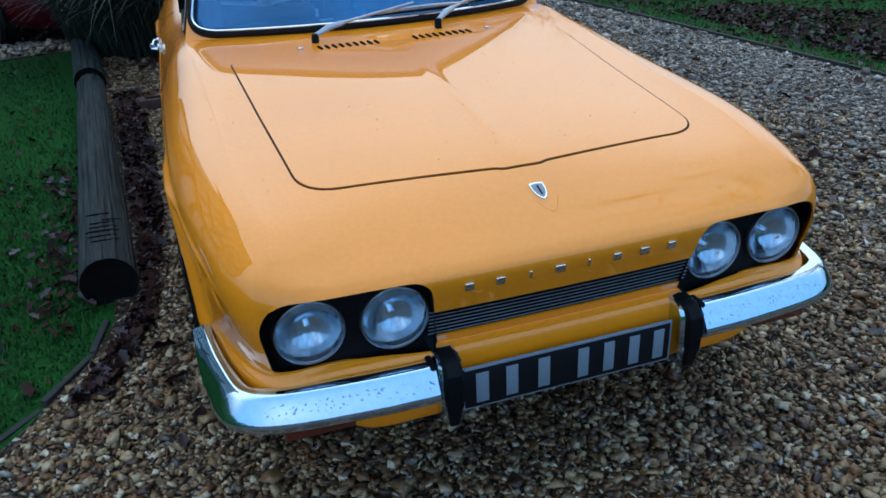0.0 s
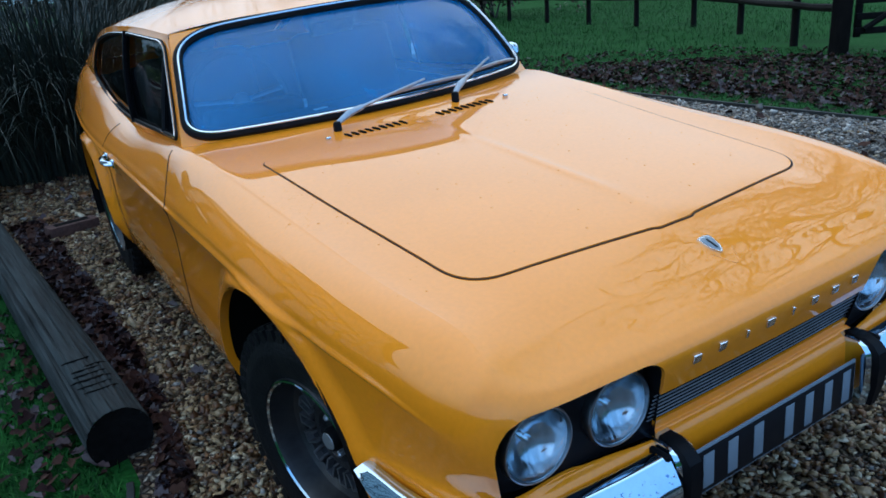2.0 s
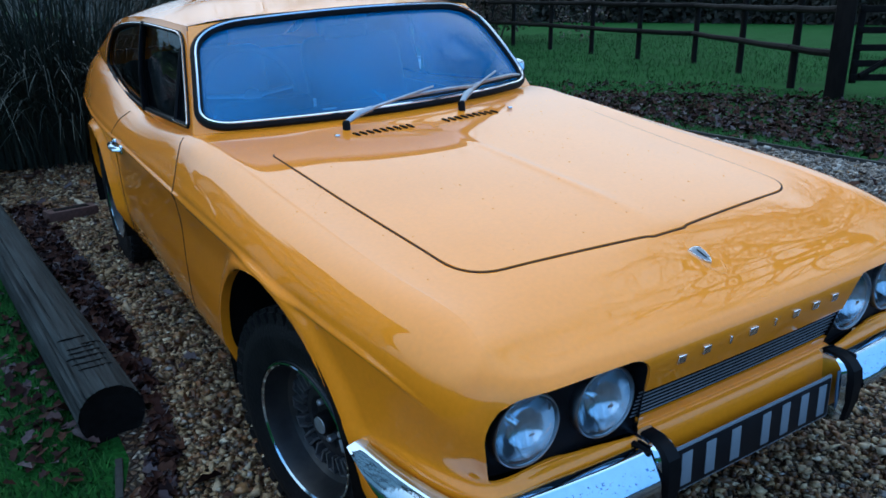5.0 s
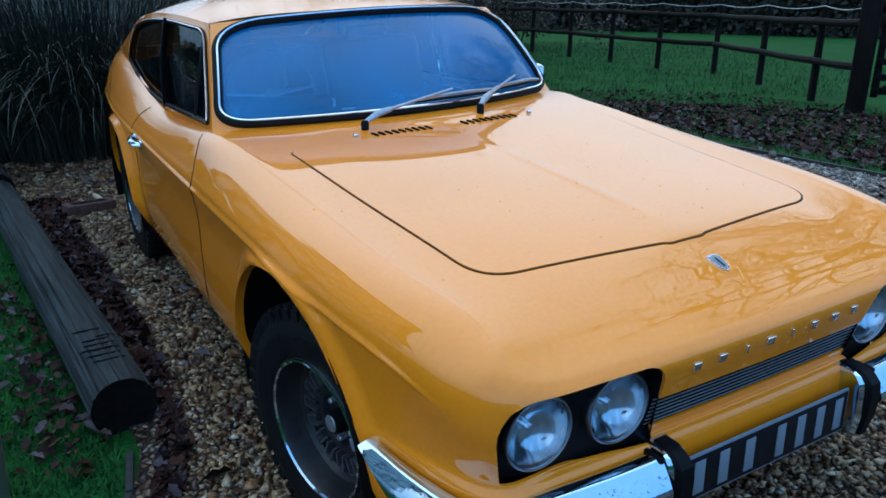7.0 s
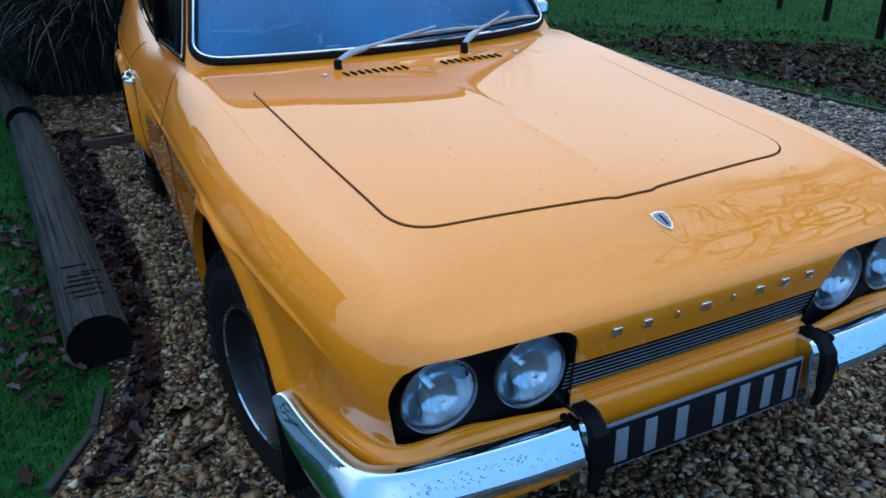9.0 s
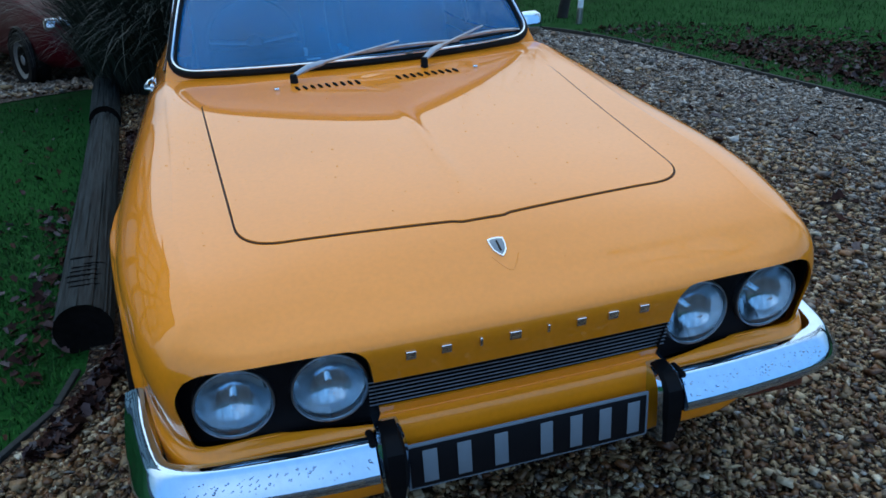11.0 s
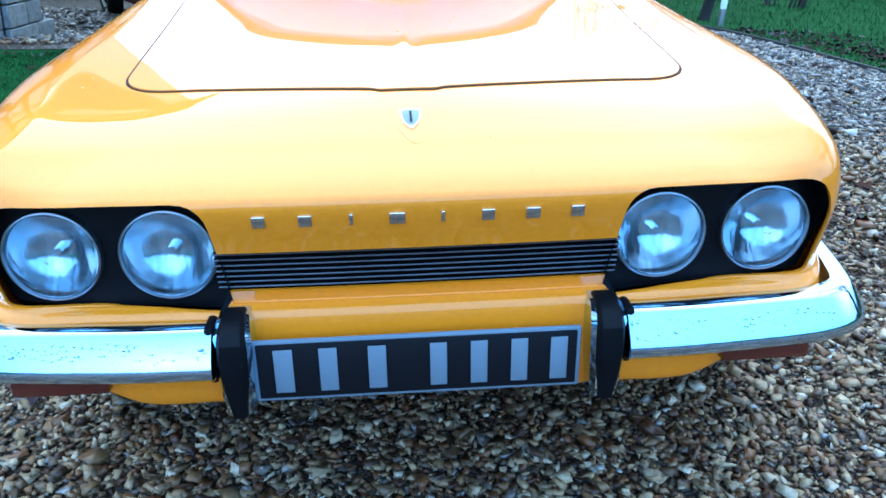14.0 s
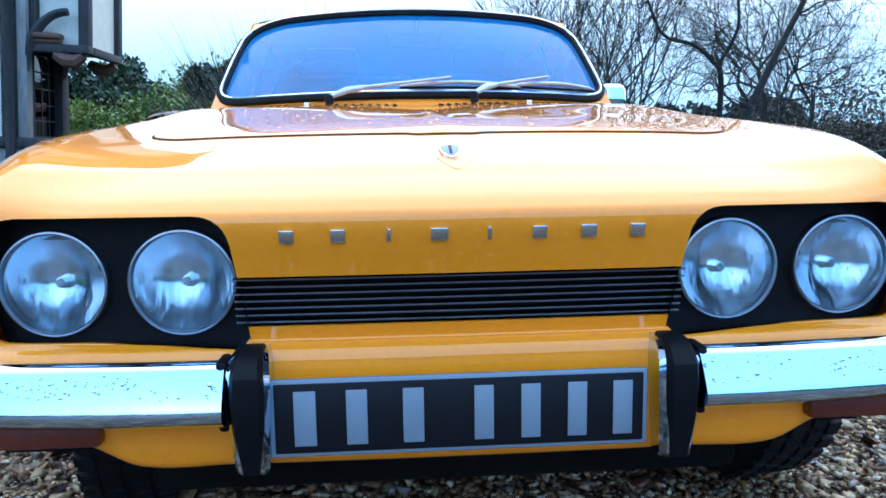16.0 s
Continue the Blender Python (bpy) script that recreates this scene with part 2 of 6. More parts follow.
def lathe(bm, prof, n=32, m=None, close=False):
    """Turns a profile of (radius, height along z) round z."""
    m = m or Matrix()
    rings = []
    for r, z in prof:
        rings.append([bm.verts.new(m @ Vector((r * math.cos(2 * math.pi * i / n), r * math.sin(2 * math.pi * i / n), z))) for i in range(n)])
    for a, b in zip(rings, rings[1:]):
        for i in range(n):
            bm.faces.new((a[i], a[(i + 1) % n], b[(i + 1) % n], b[i]))
    if close:
        bm.faces.new(rings[0][::-1])
        bm.faces.new(rings[-1])
    return bm


def tube(bm, pts, radius, n=8, closed=False, flat=1.0):
    """A tube along points; radius is a number or one for each point; flat squeezes it along its second axis."""
    pts = [Vector(p) for p in pts]
    k = len(pts)
    rad = radius if isinstance(radius, (list, tuple)) else [radius] * k
    rings, up = [], None
    for i, p in enumerate(pts):
        a, b = (pts[i - 1], pts[(i + 1) % k]) if closed else (pts[max(i - 1, 0)], pts[min(i + 1, k - 1)])
        t = (b - a).normalized()
        if up is None:
            up = t.orthogonal().normalized()
        up = (up - t * up.dot(t)).normalized()
        s = t.cross(up)
        rings.append([bm.verts.new(p + (up * math.cos(2 * math.pi * j / n) + s * math.sin(2 * math.pi * j / n) * flat) * rad[i]) for j in range(n)])
    pairs = list(zip(rings, rings[1:])) + ([(rings[-1], rings[0])] if closed else [])
    for a, b in pairs:
        for j in range(n):
            bm.faces.new((a[j], a[(j + 1) % n], b[(j + 1) % n], b[j]))
    if not closed:
        bm.faces.new(rings[0][::-1])
        bm.faces.new(rings[-1])
    return bm


def spline(keys, q):
    """Smooth values of keyed rows at the positions q (Catmull-Rom, keys rising)."""
    keys = sorted(keys)
    ks = np.array([k[0] for k in keys], float)
    vs = np.array([np.atleast_1d(k[1]) for k in keys], float)
    q = np.clip(np.atleast_1d(np.asarray(q, float)), ks[0], ks[-1])
    i = np.clip(np.searchsorted(ks, q, side="right") - 1, 0, len(ks) - 2)
    d = np.zeros_like(vs)
    d[1:-1] = (vs[2:] - vs[:-2]) / (ks[2:] - ks[:-2])[:, None]
    d[0], d[-1] = (vs[1] - vs[0]) / (ks[1] - ks[0]), (vs[-1] - vs[-2]) / (ks[-1] - ks[-2])
    h = (ks[i + 1] - ks[i])[:, None]
    u = ((q - ks[i])[:, None]) / h
    a, b = vs[i], vs[i + 1]
    return (2 * u**3 - 3 * u**2 + 1) * a + (u**3 - 2 * u**2 + u) * h * d[i] + (-2 * u**3 + 3 * u**2) * b + (u**3 - u**2) * h * d[i + 1]


def curve_points(ctrl, n):
    """n points at even steps along a smooth curve through ctrl."""
    c = np.array(ctrl, float)
    s = np.concatenate([[0], np.cumsum(np.linalg.norm(np.diff(c, axis=0), axis=1))])
    return spline(list(zip(s, c)), np.linspace(0, s[-1], n))


def poly_sdf(poly, p):
    """Signed distance of points p (n x 2) to a closed outline, negative inside."""
    poly, p = np.array(poly, float), np.atleast_2d(np.asarray(p, float))
    best, inside = np.full(len(p), 1e9), np.zeros(len(p), bool)
    for a, b in zip(poly, np.roll(poly, -1, axis=0)):
        e, w = b - a, p - a
        t = np.clip((w @ e) / (e @ e), 0, 1)
        best = np.minimum(best, np.linalg.norm(w - t[:, None] * e, axis=1))
        cross = ((a[1] > p[:, 1]) != (b[1] > p[:, 1]))
        with np.errstate(divide="ignore", invalid="ignore"):
            xs = (b[0] - a[0]) * (p[:, 1] - a[1]) / (b[1] - a[1]) + a[0]
        inside ^= cross & (p[:, 0] < xs)
    return np.where(inside, -best, best)


def rounded(poly, r, n=6):
    """An outline with its corners rounded."""
    out, k = [], len(poly)
    rs = r if isinstance(r, (list, tuple)) else [r] * k
    for i in range(k):
        p, a, b = Vector(poly[i]), Vector(poly[i - 1]), Vector(poly[(i + 1) % k])
        da, db = (a - p), (b - p)
        ra, rb = min(rs[i], da.length * 0.49), min(rs[i], db.length * 0.49)
        s, e = p + da.normalized() * ra, p + db.normalized() * rb
        for j in range(n + 1):
            u = j / n
            out.append(tuple((1 - u) ** 2 * s + 2 * u * (1 - u) * p + u * u * e))
    return out


def snap(flat, faces, sdf, keep_out=True, rounds=3):
    """Moves the points next to an outline onto it and tells which faces stay on the wanted side."""
    sign = 1.0 if keep_out else -1.0
    flat = flat.copy()
    d = sign * sdf(flat)
    bad = d < 0
    cross = bad[faces].any(axis=1) & ~bad[faces].all(axis=1)
    move = np.zeros(len(flat), bool)
    move[faces[cross].ravel()] = True
    move &= bad
    idx = np.where(move)[0]
    h = 1e-4
    for _ in range(rounds):
        p = flat[idx]
        v = sdf(p)
        g = np.stack([(sdf(p + [h, 0]) - v) / h, (sdf(p + [0, h]) - v) / h], axis=1)
        g /= np.maximum(np.linalg.norm(g, axis=1, keepdims=True), 1e-6)
        flat[idx] = p - g * v[:, None]
    keep = ~(bad & ~move)[faces].any(axis=1) & ~(move[faces].all(axis=1))
    return flat, keep, move

# ---- ground ----
def smooth_step(a, b, t):
    u = np.clip((np.asarray(t, float) - a) / (b - a), 0, 1)
    return u * u * (3 - 2 * u)


def gz(x, y):
    """Height of the ground: level far off, sloping with the drive round the car."""
    x, y = np.asarray(x, float), np.asarray(y, float)
    w = (1 - smooth_step(2.2, 6.0, x)) * (1 - smooth_step(2.5, 8.0, -x)) * (1 - smooth_step(6.0, 11.0, y)) * (1 - smooth_step(3.0, 9.0, -y))
    dip = .28 * smooth_step(6.2, 9.0, y) * (1 - smooth_step(22, 45, y)) * smooth_step(.2, 1.8, -x) * (1 - smooth_step(20, 45, -x))
    return (math.tan(radians(3.5)) * x + math.tan(radians(.8)) * y) * w - dip


def on(x, y, up=0.0):
    return Vector((x, y, float(gz(x, y)) + up))


def axis(parts_):
    return np.unique(np.concatenate([np.linspace(a, b, n) for a, b, n in parts_]))


def sheet(xs, ys, lift, inside=None):
    X, Y = np.meshgrid(xs, ys, indexing="ij")
    fl = np.stack([X.ravel(), Y.ravel()], axis=1)
    g = np.arange(X.size).reshape(X.shape)
    q = np.stack([g[:-1, :-1], g[1:, :-1], g[1:, 1:], g[:-1, 1:]], axis=-1).reshape(-1, 4)
    if inside:
        fl, keep, _ = snap(fl, q, lambda p: poly_sdf(inside, p), False)
        q = q[keep]
    v = np.concatenate([fl, (gz(fl[:, 0], fl[:, 1]) + lift)[:, None]], axis=1)
    used = np.unique(q)
    remap = np.zeros(len(v), int)
    remap[used] = np.arange(len(used))
    return v[used], remap[q]


GRASS_GROUND = material("turf", (0.016, 0.066, 0.012), rough=0.95, vary=0.5, scale=55, coarse=1.3, bump=0.7, dirt=(0.022, 0.020, 0.014), dirt_amount=0.35, spec=0.05)
def gravel_bed():
    """Packed small stones: one colour a cell, dark joints, rounded relief."""
    m = bpy.data.materials.new("gravel_bed")
    m.use_nodes = True
    n, l = m.node_tree.nodes, m.node_tree.links
    b = n["Principled BSDF"]
    co, cell, edge = n.new("ShaderNodeTexCoord"), n.new("ShaderNodeTexVoronoi"), n.new("ShaderNodeTexVoronoi")
    edge.feature = "DISTANCE_TO_EDGE"
    for t in (cell, edge):
        t.inputs["Scale"].default_value, t.inputs["Randomness"].default_value = 46.0, 1.0
        l.new(co.outputs["Object"], t.inputs["Vector"])
    sep, ramp, gap, mul = n.new("ShaderNodeSeparateColor"), n.new("ShaderNodeValToRGB"), n.new("ShaderNodeMapRange"), n.new("ShaderNodeMix")
    steps = ((0.2, (0.05, 0.026, 0.015)), (0.45, (0.12, 0.068, 0.034)), (0.6, (0.06, 0.045, 0.035)), (0.8, (0.20, 0.14, 0.08)), (0.95, (0.36, 0.31, 0.24)))
    while len(ramp.color_ramp.elements) < len(steps):
        ramp.color_ramp.elements.new(0.5)
    for el, (at, c) in zip(ramp.color_ramp.elements, steps):
        el.position, el.color = at, (*c, 1)
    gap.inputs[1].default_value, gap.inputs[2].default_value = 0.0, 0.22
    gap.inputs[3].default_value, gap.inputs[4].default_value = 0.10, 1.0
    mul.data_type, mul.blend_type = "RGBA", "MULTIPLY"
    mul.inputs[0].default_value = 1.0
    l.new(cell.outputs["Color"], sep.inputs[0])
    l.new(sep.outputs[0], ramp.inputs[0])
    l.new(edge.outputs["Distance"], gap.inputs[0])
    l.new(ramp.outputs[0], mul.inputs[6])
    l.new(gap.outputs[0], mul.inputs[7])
    l.new(mul.outputs[2], b.inputs["Base Color"])
    bp = n.new("ShaderNodeBump")
    bp.inputs["Strength"].default_value, bp.inputs["Distance"].default_value = 1.0, 0.012
    l.new(gap.outputs[0], bp.inputs["Height"])
    l.new(bp.outputs[0], b.inputs["Normal"])
    b.inputs["Roughness"].default_value, b.inputs["Specular IOR Level"].default_value = 0.5, 0.3
    return m


GRAVEL_BED = gravel_bed()
v, f = sheet(axis([(-700, -60, 9), (-60, -14, 12), (-14, 18, 90), (18, 60, 12), (60, 700, 9)]), axis([(-700, -60, 9), (-60, -10, 10), (-10, 30, 100), (30, 80, 12), (80, 900, 10)]), 0.0)
tagged(mesh_part("ground", v, f, GRASS_GROUND, smooth=60), "damp green grass and bare earth", "ground", kind="structure")

DRIVE = [(-1.10, 1.35), (-1.17, 1.10), (-1.34, .78), (-1.75, .30), (-2.6, -.6), (-4.0, -2.2), (-6, -7), (-7, -16), (6.5, -16), (5.2, -7), (4.9, -2.5), (4.45, .2), (4.15, 2.0), (3.89, 3.7), (3.66, 5.3), (3.45, 6.6), (3.25, 8.0),
         (2.4, 10.0), (.5, 11.5), (-4, 13.0), (-16, 14.0), (-16, 6.8), (-4.2, 6.2), (-2.7, 6.15), (-2.1, 6.45), (-1.62, 6.6), (-1.5, 5.6), (-1.32, 4.5), (-1.18, 3.0)]
v, f = sheet(axis([(-16, -4, 20), (-4, 5.5, 110)]), axis([(-16, -7, 8), (-7, -2, 14), (-2, 14, 130)]), 0.008, DRIVE)
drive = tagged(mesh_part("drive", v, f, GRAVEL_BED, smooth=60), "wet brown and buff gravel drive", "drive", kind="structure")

# ---- the car (in its own axes: nose at y = 0, tail at y = 4.34, wheels on z = 0) ----
car = empty("car", "wet orange-yellow sports estate car with chrome bumpers on gravel", "car", SLOPE @ pose(.010, 0, 0))

OUTLINE = [(0, 0), (.15, .001), (.30, .004), (.45, .010), (.56, .015), (.63, .026), (.674, .050), (.703, .092), (.728, .16), (.747, .25), (.768, .37), (.785, .52),
           (.797, .8), (.80, 1.2), (.80, 1.7), (.795, 2.4), (.79, 3.0), (.772, 3.4), (.738, 3.8), (.705, 4.1), (.675, 4.24), (.625, 4.31), (.5, 4.335), (.25, 4.34), (0, 4.34)]
# Upright sections: inset from the outline and height, from the shoulder down to the sill.
LOW = [(.006, .64), (.004, .54), (.004, .48), (.010, .38), (.03, .28), (.06, .25)]
FRONT = [(.10, .738), (.052, .7195), (.017, .7015), (0, .676), (.018, .605), (.046, .517), (.041, .505), (.023, .491), (.019, .43), (.018, .346), (.045, .329)]
SECTIONS = [
    (0.0, FRONT), (.34, FRONT), (.48, FRONT), (.56, [(.090, .735), (.048, .7185)] + FRONT[2:9] + [(.016, .378), (.045, .362)]),
    (.70, [(.078, .753), (.050, .740), (.022, .718), (.006, .682), (.004, .622), (.020, .540), (.024, .510), (.010, .490), (.006, .44), (.012, .405), (.04, .390)]),
    (.86, [(.125, .788), (.08, .780), (.042, .760), (.014, .722), (.003, .665), (.012, .585), (.014, .53), (.004, .50), (.006, .44), (.012, .395), (.03, .375)]),
    (1.06, [(.135, .806), (.085, .800), (.045, .783), (.016, .748), (.003, .702), (.006, .61), (.005, .53), (.003, .50), (.006, .42), (.014, .33), (.03, .29)]),
    (1.55, [(.140, .838), (.09, .829), (.047, .806), (.017, .772), (0, .730)] + LOW),
    (2.33, [(.112, .893), (.075, .872), (.042, .83), (.017, .785), (0, .738)] + LOW),
    (3.25, [(.12, .850), (.08, .838), (.045, .812), (.02, .78), (0, .738)] + LOW),
    (4.1, [(.13, .93), (.09, .895), (.05, .84), (.02, .79), (0, .745)] + LOW),
    (4.85, [(.12, .97), (.08, .93), (.04, .86), (.015, .80), (0, .75), (.006, .65), (.01, .55), (.015, .47), (.03, .38), (.06, .32), (.10, .30)]),
    (5.9, [(.16, .97), (.09, .95), (.03, .88), (.01, .80), (0, .74), (.006, .65), (.01, .55), (.015, .47), (.03, .38), (.06, .32), (.10, .30)]),
]
AXLE_F, AXLE_R, HUB_Z = 0.722, 3.225, 0.315
ARCH_R, ARCH_F, ARCH_Y, ARCH_K = 0.375, 0.385, 0.772, 0.92

oc = np.array(OUTLINE)
arc = np.concatenate([[0], np.cumsum(np.linalg.norm(np.diff(oc, axis=0), axis=1))])
ARC_END = arc[-1]
us = np.concatenate([np.arange(0, 2.5, .0125), np.arange(2.5, ARC_END - .01, .03), [ARC_END]])
vs = np.unique(np.concatenate([np.linspace(0, 10, 61), [3.78, 3.86, 3.91, 3.95, 4.05, 4.09, 4.14, 4.22]]))
plan = spline(list(zip(arc, oc)), us)
tang = spline(list(zip(arc, oc)), np.minimum(us + .004, ARC_END)) - spline(list(zip(arc, oc)), np.maximum(us - .004, 0))
tang /= np.linalg.norm(tang, axis=1, keepdims=True)
inward = np.stack([-tang[:, 1], tang[:, 0]], axis=1)
inward[0], inward[-1] = (0, 1), (0, -1)
sect = spline([(s, np.array(p).ravel()) for s, p in SECTIONS], us * (5.9 / ARC_END)).reshape(len(us), 11, 2)
NU, NV = len(us), len(vs)
shell = np.zeros((NU, NV, 3))
for i in range(NU):
    dz = spline(list(enumerate(sect[i])), vs)
    inset = dz[:, 0].copy()
    side = min(max((us[i] - .78) / .2, 0), 1)
    inset -= .0075 * side * np.exp(-((vs - 4) / .095) ** 2)
    p = plan[i] + inset[:, None] * inward[i]
    shell[i, :, 0], shell[i, :, 1], shell[i, :, 2] = p[:, 0], p[:, 1], dz[:, 1]
# flared wheel arches
for ay, ky, edge_r in ((ARCH_Y, ARCH_K, ARCH_F), (AXLE_R, 1.0, ARCH_R)):
    r = np.hypot((shell[..., 1] - ay) * ky, (shell[..., 2] - .335))
    f = np.clip((edge_r + .055 - r) / .045, 0, 1) * np.clip((.745 - shell[..., 2]) / .035, 0, 1)
    f = f * f * (3 - 2 * f)
    low = np.clip((shell[..., 2] - .26) / .12, 0, 1)
    shell[..., 0] += (.020 if ky < 1 else .034) * f * low * (np.abs(inward[:, 0]) > .8)[:, None]

grid = np.arange(NU * NV).reshape(NU, NV)
quads = np.stack([grid[:-1, :-1], grid[:-1, 1:], grid[1:, 1:], grid[1:, :-1]], axis=-1).reshape(-1, 4)
sv = shell.reshape(-1, 3).copy()
u_of = np.repeat(us, NV)

# openings in the nose for lamps and grille
LAMP_HOLE = rounded([(.298, .498), (.650, .514), (.669, .632), (.635, .689), (.318, .689)], [.008, .010, .03, .045, .045])
GRILLE_HOLE = [(-.325, .528), (.325, .528), (.325, .603), (-.325, .603)]


def nose_sdf(p):
    return np.minimum(poly_sdf(LAMP_HOLE, p), poly_sdf(GRILLE_HOLE, p))


def arch_sdf(p):
    return np.minimum(np.hypot((p[:, 0] - ARCH_Y) * ARCH_K, p[:, 1] - .335) - ARCH_F, np.hypot(p[:, 0] - AXLE_R, p[:, 1] - .335) - ARCH_R)


front = u_of[quads].max(axis=1) < .86
flat, keep, moved_n = snap(sv[:, [0, 2]], quads[front], nose_sdf)
use = u_of < .86
# moved points stay on the nose's surface
old = sv.copy()
for k in np.where(use & moved_n)[0]:
    col = shell[k // NV]
    order = np.argsort(col[:, 2])
    z0, z1 = old[k, 2], flat[k, 1]
    sv[k, 1] += np.interp(z1, col[order, 2], col[order, 1]) - np.interp(z0, col[order, 2], col[order, 1])
    sv[k, 1] += np.interp(flat[k, 0], oc[:8, 0], oc[:8, 1]) - np.interp(old[k, 0], oc[:8, 0], oc[:8, 1])
sv[use, 0], sv[use, 2] = flat[use, 0], flat[use, 1]
kept = np.ones(len(quads), bool)
kept[np.where(front)[0][~keep]] = False
side_f = u_of[quads].min(axis=1) > .9
flat, keep, moved_a = snap(sv[:, [1, 2]], quads[side_f], arch_sdf)
use = moved_a
sv[use, 1], sv[use, 2] = flat[use, 0], flat[use, 1]
kept[np.where(side_f)[0][~keep]] = False
quads = quads[kept]

# the deck over the engine: a patch between the nose, the shoulders and the windscreen's foot
i_corner = int(np.argmin(np.abs(us - .70)))
i_cowl = int(np.argmin(np.abs(shell[:, 0, 1] - 1.70)))
CENTRE = [(.10, .738), (.18, .768), (.265, .795), (.40, .814), (.60, .831), (.90, .852), (1.20, .870), (1.34, .882), (1.41, .898), (1.46, .908)]
edge_front, edge_side = shell[:i_corner + 1, 0], shell[i_corner:i_cowl + 1, 0]
n_a, n_b = len(edge_front), len(edge_side)
sb = np.concatenate([[0], np.cumsum(np.linalg.norm(np.diff(edge_side, axis=0), axis=1))])
sb /= sb[-1]
cy = .10 + 1.36 * sb**1.0
edge_mid = np.stack([np.zeros(n_b), cy, spline(CENTRE, cy)[:, 0]], axis=1)
fa = np.concatenate([[0], np.cumsum(np.linalg.norm(np.diff(edge_front, axis=0), axis=1))])
fa /= fa[-1]
end_side = edge_side[-1]
edge_back = np.stack([end_side[0] * fa, 1.46 + (end_side[1] - 1.46) * fa**2, .908 + (end_side[2] - .908) * fa**2], axis=1)
deck = np.zeros((n_a, n_b, 3))
for a in range(n_a):
    for b in range(n_b):
        u, v = fa[a], sb[b]
        deck[a, b] = ((1 - u) * edge_mid[b] + u * edge_side[b] + (1 - v) * edge_front[a] + v * edge_back[a]
                      - ((1 - u) * (1 - v) * edge_mid[0] + u * (1 - v) * edge_side[0] + (1 - u) * v * edge_mid[-1] + u * v * edge_side[-1]))
# a slight fold down the middle of the bonnet and a valley inside the wings
deck[..., 2] += .0034 * np.exp(-(deck[..., 0] / .013) ** 2) * np.clip((deck[..., 1] - .3) / .2, 0, 1) * np.clip((1.25 - deck[..., 1]) / .4, 0, 1)
dg = np.arange(n_a * n_b).reshape(n_a, n_b)
dq = np.stack([dg[:-1, :-1], dg[1:, :-1], dg[1:, 1:], dg[:-1, 1:]], axis=-1).reshape(-1, 4)


def mirrored(verts, faces):
    verts, faces = np.asarray(verts), np.asarray(faces)
    other = verts * np.array([-1, 1, 1])
    return np.concatenate([verts, other]), np.concatenate([faces, faces[:, ::-1] + len(verts)])


body_v = np.concatenate([sv, deck.reshape(-1, 3)])
body_f = np.concatenate([quads, dq + len(sv)])
body_v, body_f = mirrored(body_v, body_f)
bm = bmesh.new()
bvs = [bm.verts.new(v) for v in body_v]
for f in body_f:
    try:
        bm.faces.new([bvs[i] for i in f])
    except ValueError:
        pass
bmesh.ops.delete(bm, geom=[v for v in bm.verts if not v.link_faces], context="VERTS")
bmesh.ops.remove_doubles(bm, verts=bm.verts[:], dist=2e-4)
bmesh.ops.recalc_face_normals(bm, faces=bm.faces[:])
if sum(f.normal.z * f.calc_area() for f in bm.faces if f.calc_center_median().y < 1.4 and f.calc_center_median().z > .78) < 0:
    bmesh.ops.reverse_faces(bm, faces=bm.faces[:])
# fair the join between deck and wings
all_v = list(bm.verts)
pos = np.array([v.co[:] for v in all_v])
open_d = np.abs(nose_sdf(np.stack([np.abs(pos[:, 0]), pos[:, 2]], axis=1)))
weight = (1 - smooth_step(1.40, 1.62, pos[:, 1])) * smooth_step(.69, .75, pos[:, 2]) * smooth_step(.012, .05, open_d)
weight *= np.maximum(smooth_step(.34, .50, np.abs(pos[:, 0])), 1 - smooth_step(.16, .34, pos[:, 1])) * smooth_step(.05, .13, pos[:, 1])
near = [v for v, k in zip(all_v, weight) if k > 0 and not v.is_boundary]
for _ in range(110):
    bmesh.ops.smooth_vert(bm, verts=near, factor=.5, use_axis_x=False, use_axis_y=False, use_axis_z=True)
for v, z, k in zip(all_v, pos[:, 2], weight):
    v.co.z = z + (v.co.z - z) * k
# round off the nose and its corners
pos = np.array([v.co[:] for v in all_v])
weight = (1 - smooth_step(.40, .62, pos[:, 1])) * smooth_step(.685, .72, pos[:, 2]) * smooth_step(.010, .03, open_d)
near = [v for v, k in zip(all_v, weight) if k > 0 and not v.is_boundary]
for _ in range(5):
    bmesh.ops.smooth_vert(bm, verts=near, factor=.5, use_axis_x=True, use_axis_y=True, use_axis_z=True)
for v, p0, k in zip(all_v, pos, weight):
    v.co = Vector(p0).lerp(v.co, float(k))
# turned-in lips round the openings
free = [e for e in bm.edges if e.is_boundary]
mids = np.array([((e.verts[0].co + e.verts[1].co) / 2)[:] for e in free])
at_nose = (mids[:, 1] < .2) & (np.abs(nose_sdf(np.stack([np.abs(mids[:, 0]), mids[:, 2]], axis=1))) < .004)
at_arch = ~at_nose & (np.abs(arch_sdf(mids[:, 1:])) < .004)
rim_n, rim_a = [e for e, k in zip(free, at_nose) if k], [e for e, k in zip(free, at_arch) if k]
for rim, shift in ((rim_n, Vector((0, .007, 0))), (rim_a, None)):
    ex = bmesh.ops.extrude_edge_only(bm, edges=rim)
    for v in ex["geom"]:
        if isinstance(v, bmesh.types.BMVert):
            v.co += shift if shift else Vector((-math.copysign(.025, v.co.x), 0, 0))
body = part("body", bm, PAINT, car, smooth=50)

